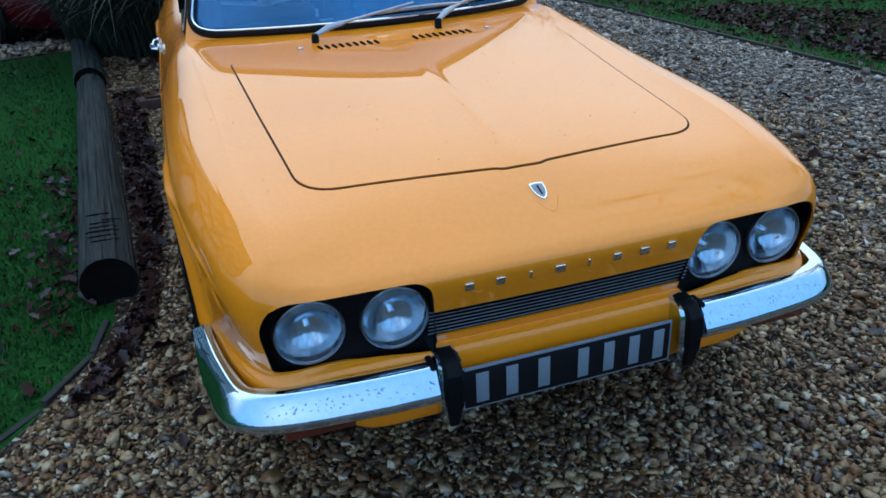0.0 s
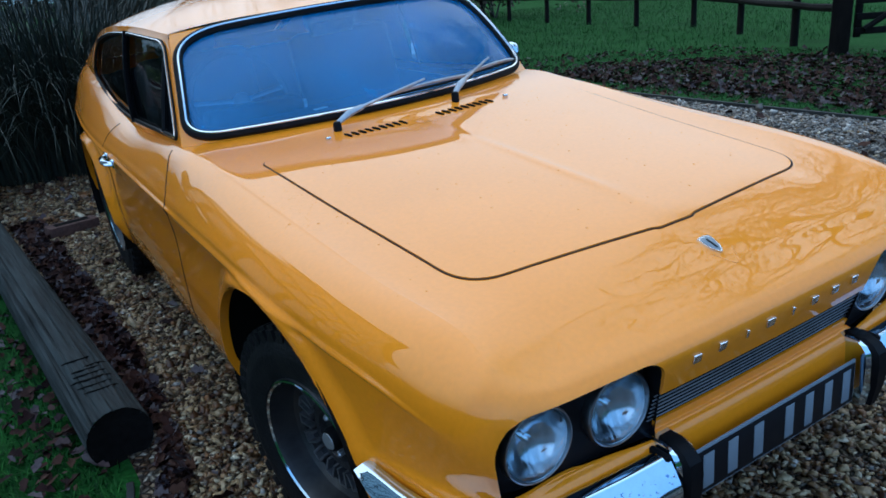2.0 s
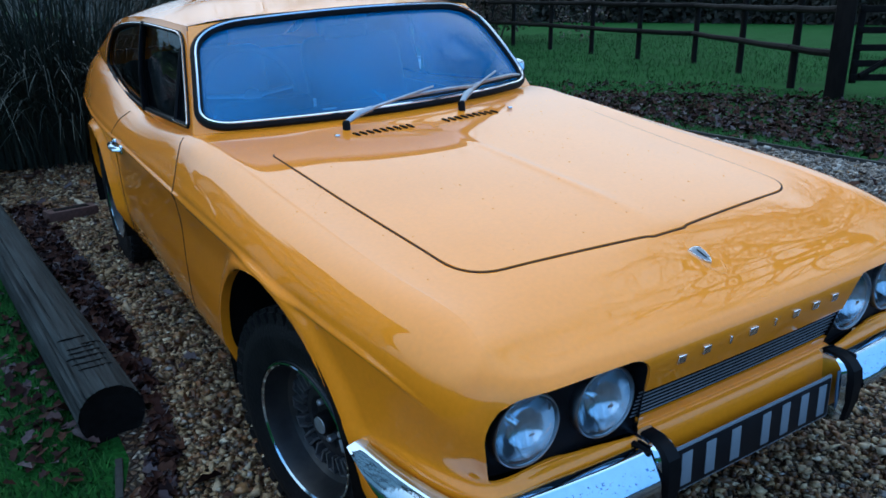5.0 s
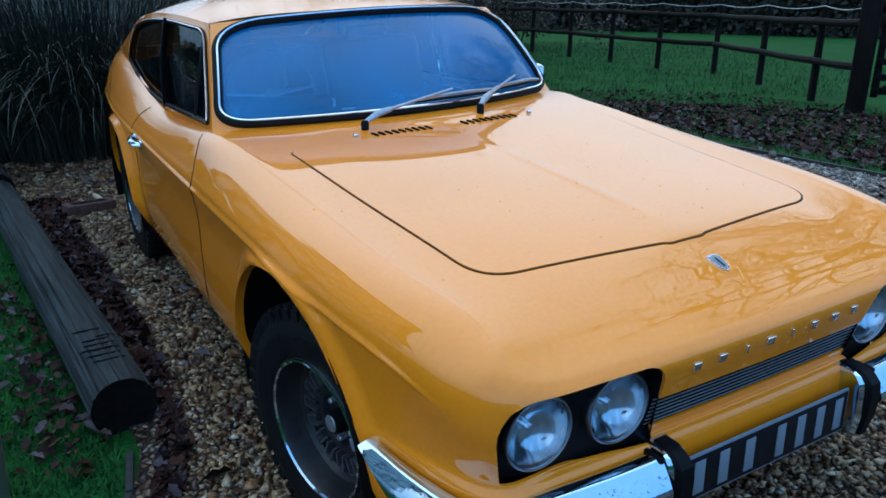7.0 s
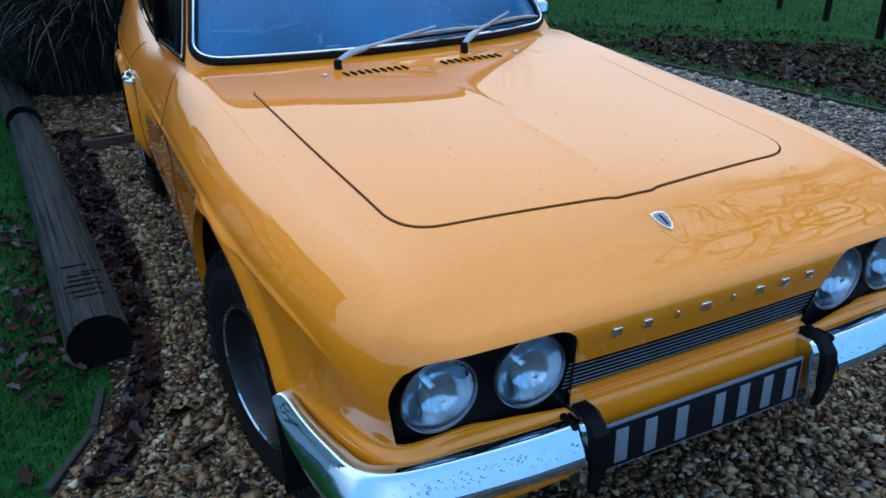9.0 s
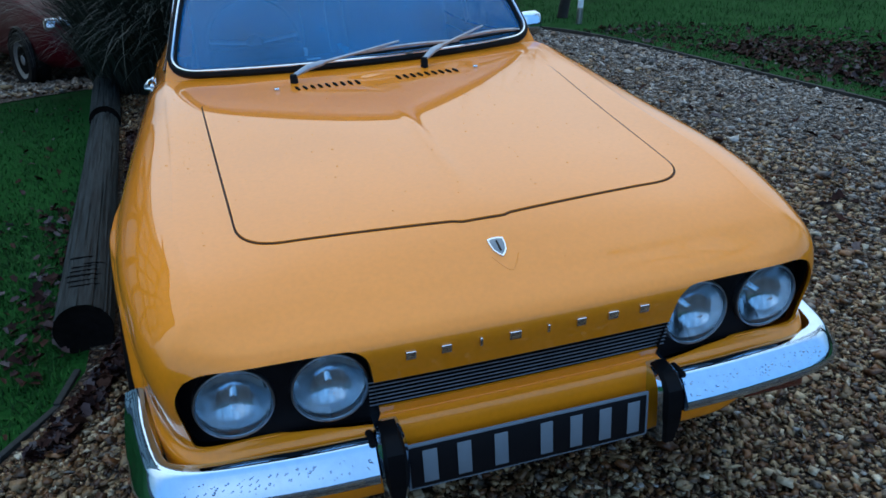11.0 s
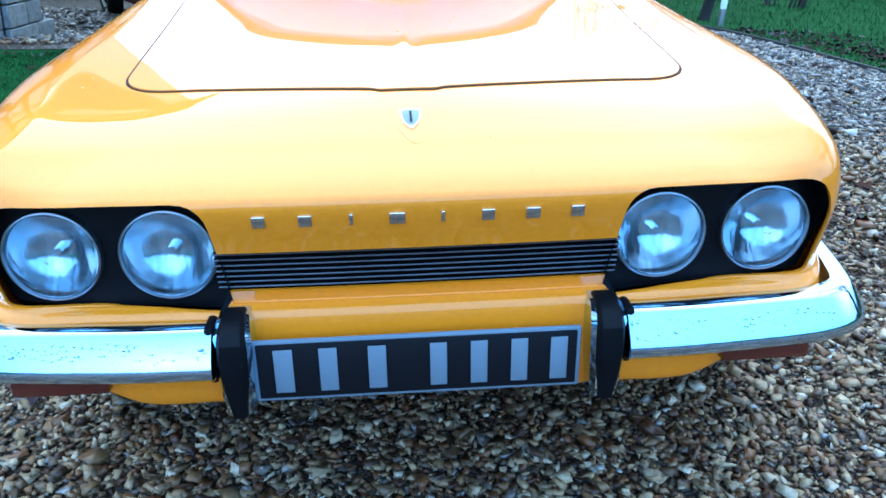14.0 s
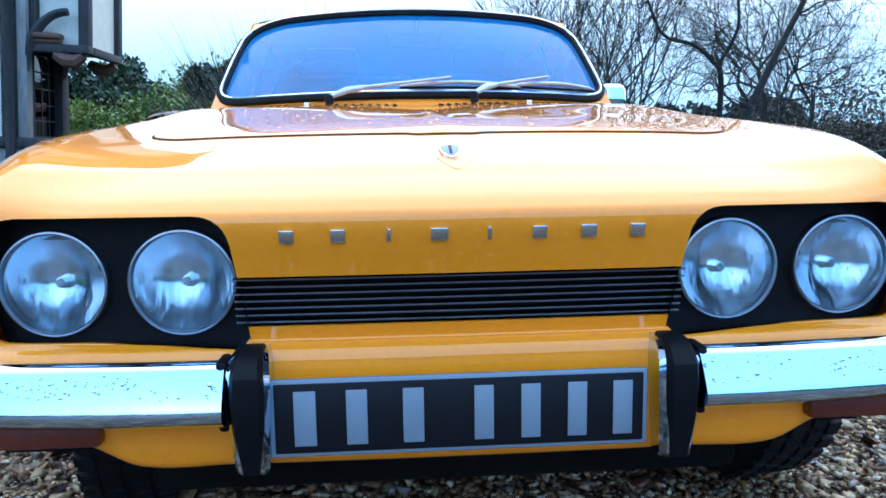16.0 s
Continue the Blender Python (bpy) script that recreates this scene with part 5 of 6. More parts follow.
for i, (p, q) in enumerate(zip(ends, ends[1:])):
    for z in (1.13, .585):
        dx, dy = q[0] - p[0], q[1] - p[1]
        ln = math.hypot(dx, dy)
        nx, ny = -dy / ln * .07, dx / ln * .07
        w = [.03 * noise.noise((i * 2.3, z, 9)), .03 * noise.noise((i * 2.3 + 2.3, z, 9))]
        part("rail", tube(bmesh.new(), [(p[0] + nx, p[1] + ny, z + w[0]), ((p[0] + q[0]) / 2 + nx, (p[1] + q[1]) / 2 + ny, z + sum(w) / 2 - .012), (q[0] + nx, q[1] + ny, z + w[1])], [.052, .048, .050], 8), WOOD_DARK, fence)
tape = [(x, y, 1.34) for x, y in ends]
sag = []
for p, q in zip(tape, tape[1:]):
    for k in range(6):
        t = k / 6
        sag.append((p[0] + (q[0] - p[0]) * t, p[1] + (q[1] - p[1]) * t, 1.335 - .05 * math.sin(math.pi * t)))
part("tape", tube(bmesh.new(), sag, .006, 5), material("white_fence_tape", (.55, .56, .55), rough=.7, vary=.1), fence, "white electric fence tape")
gate_post = part("gate_post", boxed(0, 0, .80, .24, .24, 1.95, .02), WOOD_DARK, None, m=pose(8.50, 5.32, -.1, 0, 0, 32))
tagged(gate_post, "heavy dark square timber gate post", "gate post")
gate = empty("field_gate", "dark timber five-bar field gate with a diagonal brace", "gate", pose(8.66, 5.23, 0, 0, 0, -30))
for z in (.28, .46, .66, .88, 1.14):
    part("bar", boxed(1.5, 0, z, 3.0, .03, .085, .006), WOOD_DARK, gate)
for x in (.05, 1.5, 2.95):
    part("stile", boxed(x, .03, .70, .09, .035, 1.0, .006), WOOD_DARK, gate)
bm = bmesh.new()
tube(bm, [(.1, -.03, .30), (1.5, -.03, 1.12)], .04, 6)
part("brace", bm, WOOD_DARK, gate)
end_post = part("gate_post", boxed(0, 0, .70, .22, .22, 1.75, .02), WOOD_DARK, None, m=pose(11.33, 3.70, -.1, 0, 0, 32))
tagged(end_post, "heavy dark square timber gate post", "gate post")

# ---- plants ----
BARK = material("dark_bark", (0.022, 0.019, 0.016), rough=0.9, vary=0.5, scale=25, coarse=4, bump=0.7)
PAMPAS = palette("pampas_blades", [(0.004, 0.008, 0.006), (0.007, 0.013, 0.009), (0.013, 0.021, 0.014), (0.024, 0.034, 0.023), (0.06, 0.062, 0.042)], rough=0.6)
EVERGREEN = palette("evergreen_leaves", [(0.014, 0.032, 0.016), (0.022, 0.05, 0.02), (0.04, 0.075, 0.025)], rough=0.6)
BUSH = palette("yellow_green_leaves", [(0.06, 0.12, 0.02), (0.13, 0.20, 0.03), (0.22, 0.26, 0.05)], rough=0.6)
WOODS = palette("bare_wood_mass", [(0.016, 0.016, 0.012), (0.026, 0.028, 0.016), (0.045, 0.036, 0.026)], rough=0.9)


def quads_mesh(name, c, u, v, mat, parent=None, **kw):
    """One mesh of flat leaves: centres and two half-axes each."""
    n = len(c)
    vv = np.stack([c - u - v * .2, c - v, c + u - v * .2, c + v], axis=1).reshape(-1, 3)
    me = bpy.data.meshes.new(name)
    me.vertices.add(4 * n)
    me.vertices.foreach_set("co", vv.ravel().astype(np.float32))
    me.loops.add(4 * n)
    me.loops.foreach_set("vertex_index", np.arange(4 * n, dtype=np.int32))
    me.polygons.add(n)
    me.polygons.foreach_set("loop_start", np.arange(0, 4 * n, 4, dtype=np.int32))
    me.update(calc_edges=True)
    return place(name, me, mat, parent, smooth=0, **kw)


def unit(n):
    d = rng.normal(size=(n, 3))
    return d / np.linalg.norm(d, axis=1, keepdims=True)


def leaves(name, c, size, mat, parent=None):
    a = unit(len(c))
    b = np.cross(a, unit(len(c)))
    b /= np.linalg.norm(b, axis=1, keepdims=True)
    s = size * rng.uniform(.6, 1.4, (len(c), 1))
    return quads_mesh(name, c, a * s * .5, b * s, mat, parent)


def ribbons(name, roots, dirs, length, width, droop, segs, mat, parent=None):
    """Long blades that bend over: one strip each."""
    n = len(roots)
    t = np.linspace(0, 1, segs + 1)
    side = np.cross(dirs, np.array([0, 0, 1.0]))
    side /= np.maximum(np.linalg.norm(side, axis=1, keepdims=True), 1e-6)
    out = dirs * [1, 1, 0]
    out /= np.maximum(np.linalg.norm(out, axis=1, keepdims=True), 1e-6)
    p = roots[:, None] + dirs[:, None] * (t[None, :, None] * length[:, None, None]) + (out * .55 - np.array([0, 0, 1.0]))[:, None] * (droop * length)[:, None, None] * (t**2.3)[None, :, None]
    w = (width[:, None] * (1 - t[None] ** 2) * .5 + .0003)[..., None] * side[:, None]
    vv = np.stack([p - w, p + w], axis=2).reshape(-1, 3)
    base = (np.arange(n) * (segs + 1) * 2)[:, None, None]
    k = np.arange(segs)[None, :, None] * 2
    q = (base + k + np.array([0, 1, 3, 2])[None, None]).reshape(-1)
    me = bpy.data.meshes.new(name)
    me.vertices.add(len(vv))
    me.vertices.foreach_set("co", vv.ravel().astype(np.float32))
    me.loops.add(len(q))
    me.loops.foreach_set("vertex_index", q.astype(np.int32))
    me.polygons.add(len(q) // 4)
    me.polygons.foreach_set("loop_start", np.arange(0, len(q), 4, dtype=np.int32))
    me.update(calc_edges=True)
    return place(name, me, mat, parent, smooth=60)


def branch_mesh(name, segs, mat, parent, n=5):
    """Tapered limbs from a list of (start, end, radius at start, radius at end)."""
    verts, faces = [], []
    for a, b, ra, rb in segs:
        d = (b - a)
        if d.length < 1e-5:
            continue
        d.normalize()
        u = d.orthogonal().normalized()
        w = d.cross(u)
        k = len(verts)
        for p, r in ((a, ra), (b, rb)):
            for j in range(n):
                th = 2 * math.pi * j / n
                verts.append(p + (u * math.cos(th) + w * math.sin(th)) * r)
        for j in range(n):
            faces.append((k + j, k + (j + 1) % n, k + n + (j + 1) % n, k + n + j))
    return mesh_part(name, verts, faces, mat, parent, smooth=60)


def grow(start, d, length, r, depth, out, rnd, spread=.75, bend=.28, gravity=.04):
    """One limb in short crooked steps, then its forks."""
    p, steps = start.copy(), 4 if depth > 1 else 3
    for k in range(steps):
        d = (d + Vector((rnd.gauss(0, bend), rnd.gauss(0, bend), rnd.gauss(0, bend) + gravity))).normalized()
        q = p + d * (length / steps)
        ra, rb = r * (1 - .45 * k / steps), r * (1 - .45 * (k + 1) / steps)
        out.append((p.copy(), q.copy(), ra, rb))
        if depth > 0 and k >= 1 and rnd.random() < .75:
            side = (d + Vector((rnd.gauss(0, spread), rnd.gauss(0, spread), rnd.gauss(.1, spread * .7)))).normalized()
            grow(q, side, length * rnd.uniform(.55, .8), rb * .62, depth - 1, out, rnd, spread, bend, gravity)
        p = q
    if depth > 0:
        for _ in range(2):
            side = (d + Vector((rnd.gauss(0, spread), rnd.gauss(0, spread), rnd.gauss(.1, spread * .6)))).normalized()
            grow(p, side, length * rnd.uniform(.6, .85), r * .5, depth - 1, out, rnd, spread, bend, gravity)


def bare_tree(x, y, trunk, lean, depth, seed, r=.11, label="bare winter tree with crooked spreading branches", spread=.75, z=None):
    rnd = random.Random(seed)
    tree = empty("tree", label, "tree", Matrix.Translation(on(x, y)))
    top = Vector(lean) * trunk
    segs, p = [], Vector((0, 0, -.1))
    for k in range(5):
        q = Vector((top.x * ((k + 1) / 5), top.y * ((k + 1) / 5), top.z * (k + 1) / 5)) + Vector((rnd.gauss(0, .03), rnd.gauss(0, .03), 0))
        segs.append((p, q, r * (1.25 - .09 * k), r * (1.16 - .09 * k)))
        p = q
    branch_mesh("trunk", segs, BARK, tree, 10)
    out = []
    for _ in range(4):
        d = (Vector(lean) + Vector((rnd.gauss(0, .8), rnd.gauss(0, .8), rnd.gauss(.1, .3)))).normalized()
        grow(p - Vector((0, 0, rnd.uniform(0, .3))), d, trunk * .75, r * .55, depth, out, rnd, spread)
    branch_mesh("crown", out, BARK, tree, 3)
    return tree


def crooked_tree(x, y, stems, seed, label):
    """Bent stems given as points with a radius at foot and tip, and crooked limbs that leave them."""
    rnd = random.Random(seed)
    tree = empty("tree", label, "tree", Matrix.Translation(on(x, y)))
    wood, twigs = [], []
    for pts, r0, r1, first, n, reach in stems:
        pts = [Vector(p) for p in curve_points(pts, 14)]
        rad = [r0 + (r1 - r0) * k / 13 for k in range(14)]
        wood += [(p, q, rad[k], rad[k + 1]) for k, (p, q) in enumerate(zip(pts, pts[1:]))]
        for j in range(n):
            k = min(13, int(13 * (first + (1 - first) * (j + rnd.random()) / n)))
            d = Vector((rnd.gauss(0, 1), rnd.gauss(0, .7), rnd.gauss(.45, .35))).normalized()
            grow(pts[k], d, reach * rnd.uniform(.75, 1.25), rad[k] * .44, 4, twigs, rnd, .72, .36, .05)
        grow(pts[-1], (pts[-1] - pts[-2]).normalized(), reach, r1 * .7, 4, twigs, rnd, .7, .34, .05)
    branch_mesh("trunk", wood, BARK, tree, 10)
    branch_mesh("crown", twigs, BARK, tree, 4)


crooked_tree(4.68, 10.42, [([(0, 0, -.1), (.10, 0, .5), (.30, 0, 1.05), (.58, 0, 1.65), (.90, .05, 2.4), (1.29, .1, 3.24), (1.42, .1, 3.6)], .085, .036, .45, 8, .72),
                           ([(.10, .02, .5), (.13, .05, 1.2), (.11, .05, 2.03), (.05, .06, 2.27)], .052, .038, .9, 1, .8),
                           ([(.06, .05, 2.2), (-.30, .10, 2.50), (-.80, .10, 2.63), (-1.1, .15, 3.2)], .034, .018, .3, 5, .68),
                           ([(.06, .05, 2.25), (.25, -.05, 2.75), (.20, -.05, 3.3)], .032, .018, .25, 4, .66)], 3, "bare leaning tree with low crooked spreading limbs")
bare_tree(8.2, 14.2, 2.2, (.05, 0, 1), 5, 33, .05, "bare tree with dense fine twigs", .62)
bare_tree(9.2, 17.5, 2.0, (-.1, .0, 1), 5, 21, .13)
bare_tree(7.6, 1.2, 3.2, (.0, -.05, 1), 6, 5, .31, "large bare tree with fine spreading branches", .7)
bare_tree(2.6, 13.8, 1.4, (.05, 0, 1), 5, 8, .09, "slender bare tree with upright branches", .5)


def thicket(x, y, n, h, seed, r=.022, depth=3, spread=.42, bend=.12):
    rnd = random.Random(seed)
    e = empty("shrub", "bare many-stemmed winter shrub", "shrub", Matrix.Translation(on(x, y)))
    for _ in range(n):
        segs = []
        s = Vector((rnd.gauss(0, .25), rnd.gauss(0, .25), -.05))
        d = Vector((rnd.gauss(0, .22), rnd.gauss(0, .22), 1)).normalized()
        grow(s, d, h * rnd.uniform(.5, .8), r, depth, segs, rnd, spread, bend, .08)
        branch_mesh("stem", segs, BARK, e, 4)


thicket(3.30, 11.3, 14, 2.5, 4, .034, 4, .55, .16)
thicket(2.5, 12.2, 10, 3.2, 6)
thicket(7.6, 13.8, 9, 2.4, 9)


def bush(x, y, r, h, n, mat, label, seed, leaf=.06, lumps=9, conical=0.0):
    e = empty("bush", label, "bush", Matrix.Translation(on(x, y)))
    rr = np.random.default_rng(seed)
    cen = np.stack([rr.normal(0, r * .42, lumps), rr.normal(0, r * .42, lumps), rr.uniform(.2, .85, lumps) * h], axis=1)
    cen[:, :2] *= (1 - conical * cen[:, 2:3] / h)
    size = rr.uniform(.30, .55, lumps) * r * (1 - conical * .7 * cen[:, 2] / h)
    pick = rr.integers(0, lumps, n)
    d = rr.normal(size=(n, 3))
    d /= np.linalg.norm(d, axis=1, keepdims=True)
    c = cen[pick] + d * (size[pick] * rr.uniform(.55, 1.12, n))[:, None]
    c[:, 2] = np.abs(c[:, 2])
    leaves("leaves", c, leaf, mat, e)
    rnd = random.Random(seed)
    segs = []
    for k in range(7):
        grow(Vector((rnd.gauss(0, .1), rnd.gauss(0, .1), -.05)), Vector((rnd.gauss(0, .3), rnd.gauss(0, .3), 1)).normalized(), h * .45, .03, 2, segs, rnd, .5, .15)
    branch_mesh("stem", segs, BARK, e, 4)


bush(-5.7, 14.1, 1.0, 1.45, 9000, BUSH, "yellow-green leafy shrub beside the house", 1, .045)
bush(-5.6, 18.5, 2.2, 2.3, 14000, BUSH, "yellow-green leafy shrub beside the house", 2, .06)
bush(-6.2, 21.0, 1.7, 2.9, 10000, EVERGREEN, "dark evergreen tree beyond the drive", 3, .09, 12, .5)
bush(-8.2, 22.0, 1.9, 3.3, 10000, EVERGREEN, "dark evergreen tree beyond the drive", 4, .09, 12, .6)
bush(-4.6, 22.5, 1.5, 2.9, 9000, EVERGREEN, "dark evergreen tree beyond the drive", 5, .08, 12, .4)
bush(-3.1, 14.0, 1.1, 2.7, 12000, EVERGREEN, "loose broad-leaved evergreen shrub", 6, .075, 14, .45)
bush(-1.6, 17.0, 1.4, 2.8, 9000, EVERGREEN, "dark evergreen tree beyond the drive", 7, .08, 12, .3)
BROWNED = palette("browned_leaves", [(0.07, 0.045, 0.04), (0.12, 0.075, 0.055), (0.09, 0.10, 0.05)], rough=0.7)
bush(12.6, 19.0, 1.9, 3.1, 6500, BROWNED, "brown-leaved shrub beyond the lawn", 14, .06, 14)
bush(4.2, 15.5, 1.4, 1.9, 8000, EVERGREEN, "dark evergreen bush beyond the lawn", 8, .07)

# pampas clump behind the car
pampas = empty("pampas_grass", "tall dark clump of drooping pampas grass", "ornamental grass", Matrix.Translation(on(-.62, 6.62)))
n = 7500
ang, rad = rng.uniform(0, 2 * math.pi, n), np.sqrt(rng.uniform(0, 1, n)) * 1.0
roots = np.stack([np.cos(ang) * rad * 1.05, np.sin(ang) * rad, np.zeros(n)], axis=1)
dirs = np.stack([np.cos(ang) * (.06 + rad * .22) + rng.normal(0, .10, n), np.sin(ang) * (.08 + rad * .3) + rng.normal(0, .12, n), np.ones(n)], axis=1)
dirs /= np.linalg.norm(dirs, axis=1, keepdims=True)
ribbons("blades", roots, dirs, rng.uniform(1.0, 2.2, n), rng.uniform(.006, .014, n), rng.uniform(.1, .7, n), 9, PAMPAS, pampas)

# distant wood and hedgerow
c, twig = [], []
for dist, h0, n, a0, a1 in ((78, 8.5, 45000, -180, 180), (44, 5.4, 70000, 5, 62), (60, 6.0, 20000, 62, 175)):
    a = np.radians(90 - rng.uniform(a0, a1, n))
    prof = np.array([.55 + .45 * noise.noise((math.cos(t) * 5, math.sin(t) * 5, dist)) + .25 * noise.noise((math.cos(t) * 23, math.sin(t) * 23, dist)) for t in a])
    r = dist + rng.uniform(-4, 4, n)
    twig.append(np.full((n, 1), .20 if dist == 44 else .42))
    c.append(np.stack([np.cos(a) * r, np.sin(a) * r, np.abs(rng.uniform(0, 1, n)) ** 1.2 * h0 * np.clip(prof, .2, 1.2)], axis=1))
tagged(leaves("far_woods", np.concatenate(c), np.concatenate(twig), WOODS), "dark leafless woodland round the paddock", "woodland", kind="stuff")

# ---- house beyond the lawn ----
RENDER_ = material("cream_render", (0.62, 0.60, 0.50), rough=0.85, vary=0.12, scale=45, coarse=2, bump=0.25, dirt=(0.30, 0.28, 0.22), dirt_amount=0.4)
TIMBER = material("black_timber", (0.030, 0.028, 0.030), rough=0.75, vary=0.4, scale=30, bump=0.4, stretch=(1, 1, .2))
STONE = palette("pale_stone", [(0.19, 0.20, 0.19), (0.22, 0.23, 0.22), (0.26, 0.26, 0.24)], rough=0.85, source="Random", bump=.5, scale=25)
TILE = material("roof_tile", (0.045, 0.026, 0.020), rough=0.85, vary=0.4, scale=12, bump=0.6)
CARVED = material("carved_oak", (0.10, 0.045, 0.028), rough=0.7, vary=0.4, bump=0.4)
house = empty("house", "timber-framed house with cream render and a stone plinth", "house", Matrix.Translation((-3.68, 7.0, -.06)))
FAR = -9.5
part("wall", boxed(FAR / 2 - .12, .20, 1.72, -FAR - .24, .28, 2.02), RENDER_, house, "cream rendered wall", smooth=0)
part("wall", boxed(FAR / 2, .05 + .12, 4.0, -FAR + .7, .40, 2.55), RENDER_, house, "cream rendered upper wall", smooth=0)
part("wall", boxed(-.30, .62, 1.72, .28, .56, 2.02), RENDER_, house, smooth=0)
part("wall", boxed(.16, .66, 4.0, .30, .57, 2.55), RENDER_, house, smooth=0)
part("plinth", boxed(FAR / 2, .20, .17, -FAR - .04, .40, 1.02), material("plinth_mortar", (.18, .18, .165), rough=.9), house, smooth=0)
part("plinth", boxed(-.20, .66, .17, .44, .52, 1.02), material("plinth_mortar_side", (.18, .18, .165), rough=.9), house, smooth=0)
for row in range(-1, 3):
    x = .015
    while x > -3.2:
        w = rng.uniform(.32, .55)
        part("stone", boxed(x - w / 2, -.012, .12 + .225 * row, w - .012, .06, .212, .010, segs=1), STONE, house)
        x -= w
    y = .05
    while y < .85:
        w = rng.uniform(.28, .5)
        part("stone", boxed(.03, y + w / 2, .12 + .225 * row, .06, w - .012, .212, .010, segs=1), STONE, house)
        y += w
part("sill_beam", boxed(FAR / 2 + .06, -.02, .735, -FAR + .2, .16, .10, .01), TIMBER, house, smooth=30)
part("sill_beam", boxed(.04, .48, .735, .18, 1.0, .10, .01), TIMBER, house, smooth=30)
for x in (-1.6, -3.2, -4.8):
    part("timber_post", boxed(x, -.0 + .01, 1.75, .20, .16, 1.95, .012), TIMBER, house, smooth=30)
for y in (.06, .93):
    part("timber_post", boxed(-.04, y, 1.75, .16, .17, 1.95, .012), TIMBER, house, smooth=30)
# leaded window in the side wall
win = new("window")
win.parent = house
win["label"] = "tall leaded casement window"
DARKPANE = glass("house_glass", (.25, .30, .34), 1.5)
part("pane_backing", boxed(-.20, .54, 1.30, .01, .78, 1.04), material("dark_room", (.05, .05, .05), rough=.9), win, smooth=0)
part("window_frame", boxed(-.06, .17, 1.30, .07, .05, 1.04), TIMBER, win)
part("window_frame", boxed(-.06, .90, 1.30, .07, .05, 1.04), TIMBER, win)
part("window_frame", boxed(-.06, .54, 1.80, .07, .78, .05), TIMBER, win)
for i in range(4):
    for j in range(6):
        part("pane", boxed(-.055, .27 + .175 * i, .875 + .165 * j, .006, .165, .155), DARKPANE, win, smooth=0)
for i in range(5):
    part("lead", boxed(-.052, .185 + .175 * i, 1.29, .012, .012, 1.0), TIMBER, win, smooth=0)
for j in range(7):
    part("lead", boxed(-.052, .54, .795 + .165 * j, .012, .72, .012), TIMBER, win, smooth=0)
# corner post, and a jettied bay over the side wall on brackets
GREY_OAK = material("weathered_grey_oak", (0.20, 0.20, 0.19), rough=0.85, vary=0.35, scale=40, coarse=8, bump=0.5, stretch=(1, 1, .2))
part("timber_post", boxed(.025, -.02, 1.45, .09, .14, 1.45, .012), GREY_OAK, house, "weathered grey corner post", smooth=30)
bay = part("jetty_bay", boxed(.30, .50, 2.20, .54, .86, 1.06), RENDER_, house, "cream rendered jettied bay", smooth=0)
for x, y in ((.575, .05), (.575, .93), (.085, .045)):
    part("bay_post", boxed(x, y, 2.20, .10, .12, 1.10, .01), TIMBER, bay, smooth=30)
part("bay_rail", boxed(.33, .02, 1.655, .62, .15, .08, .012), TIMBER, bay, smooth=30)
part("bay_rail", boxed(.60, .50, 1.655, .09, .80, .08, .012), TIMBER, bay, smooth=30)
for y in (.0, .90):
    block = [(.30, y, 1.60), (.40, y, 1.55), (.50, y, 1.545), (.575, y, 1.60)]
    part("bay_pendant", tube(bmesh.new(), block, [.05, .075, .070, .05], 8), CARVED, bay, "carved brown oak pendant")
    arc_ = [(.05 + .40 * (1 - math.cos(a)), y - .05, 1.42 + .58 * math.sin(a)) for a in np.linspace(0, math.pi / 2, 13)]
    part("bracket", tube(bmesh.new(), arc_, [.03, .038, .044, .048, .05, .052, .052, .05, .048, .046, .044, .042, .04], 8, flat=.8), TIMBER, house, "curved dark oak bracket")
    corbel = part("carved_corbel", boxed(.26, y - .04, 1.765, .26, .13, .055, .02), CARVED, house, "carved reddish oak corbel")
    part("corbel_roll", tube(bmesh.new(), [(.14, y - .04, 1.72), (.38, y - .04, 1.72)], .03, 10), CARVED, corbel)
part("bressummer", boxed(FAR / 2 + .20, -.06, 2.80, -FAR + .85, .22, .24, .02), TIMBER, house, smooth=30)
part("bressummer", boxed(.52, .50, 2.80, .22, .95, .24, .02), TIMBER, house, smooth=30)
part("wall", boxed(.46, .50, 4.2, .26, .90, 2.6), RENDER_, house, smooth=0)
for x in (.50, -.9, -2.1, -3.3, -4.5, -6.2, -7.9):
    part("timber_post", boxed(x, -.05, 4.25, .20, .10, 2.75, .012), TIMBER, house, smooth=30)
part("timber_rail", boxed(FAR / 2 + .2, -.05, 4.1, -FAR + .6, .09, .18, .012), TIMBER, house, smooth=30)
part("timber_rail", boxed(FAR / 2 + .2, -.05, 5.55, -FAR + .6, .09, .22, .012), TIMBER, house, smooth=30)
EAVE, RIDGE, MID = 5.7, 11.2, -4.5
bm = bmesh.new()
tri = [[bm.verts.new((x, y, z)) for x, z in ((.5, 5.3), (.5, EAVE), (MID, RIDGE - .15), (-9.5, EAVE), (-9.5, 5.3))] for y in (-.02, .30)]
bm.faces.new(tri[0])
bm.faces.new(tri[1][::-1])
for j in range(5):
    bm.faces.new((tri[0][j], tri[1][j], tri[1][(j + 1) % 5], tri[0][(j + 1) % 5]))
bmesh.ops.recalc_face_normals(bm, faces=bm.faces[:])
part("gable", bm, RENDER_, house, "cream rendered gable", smooth=0)
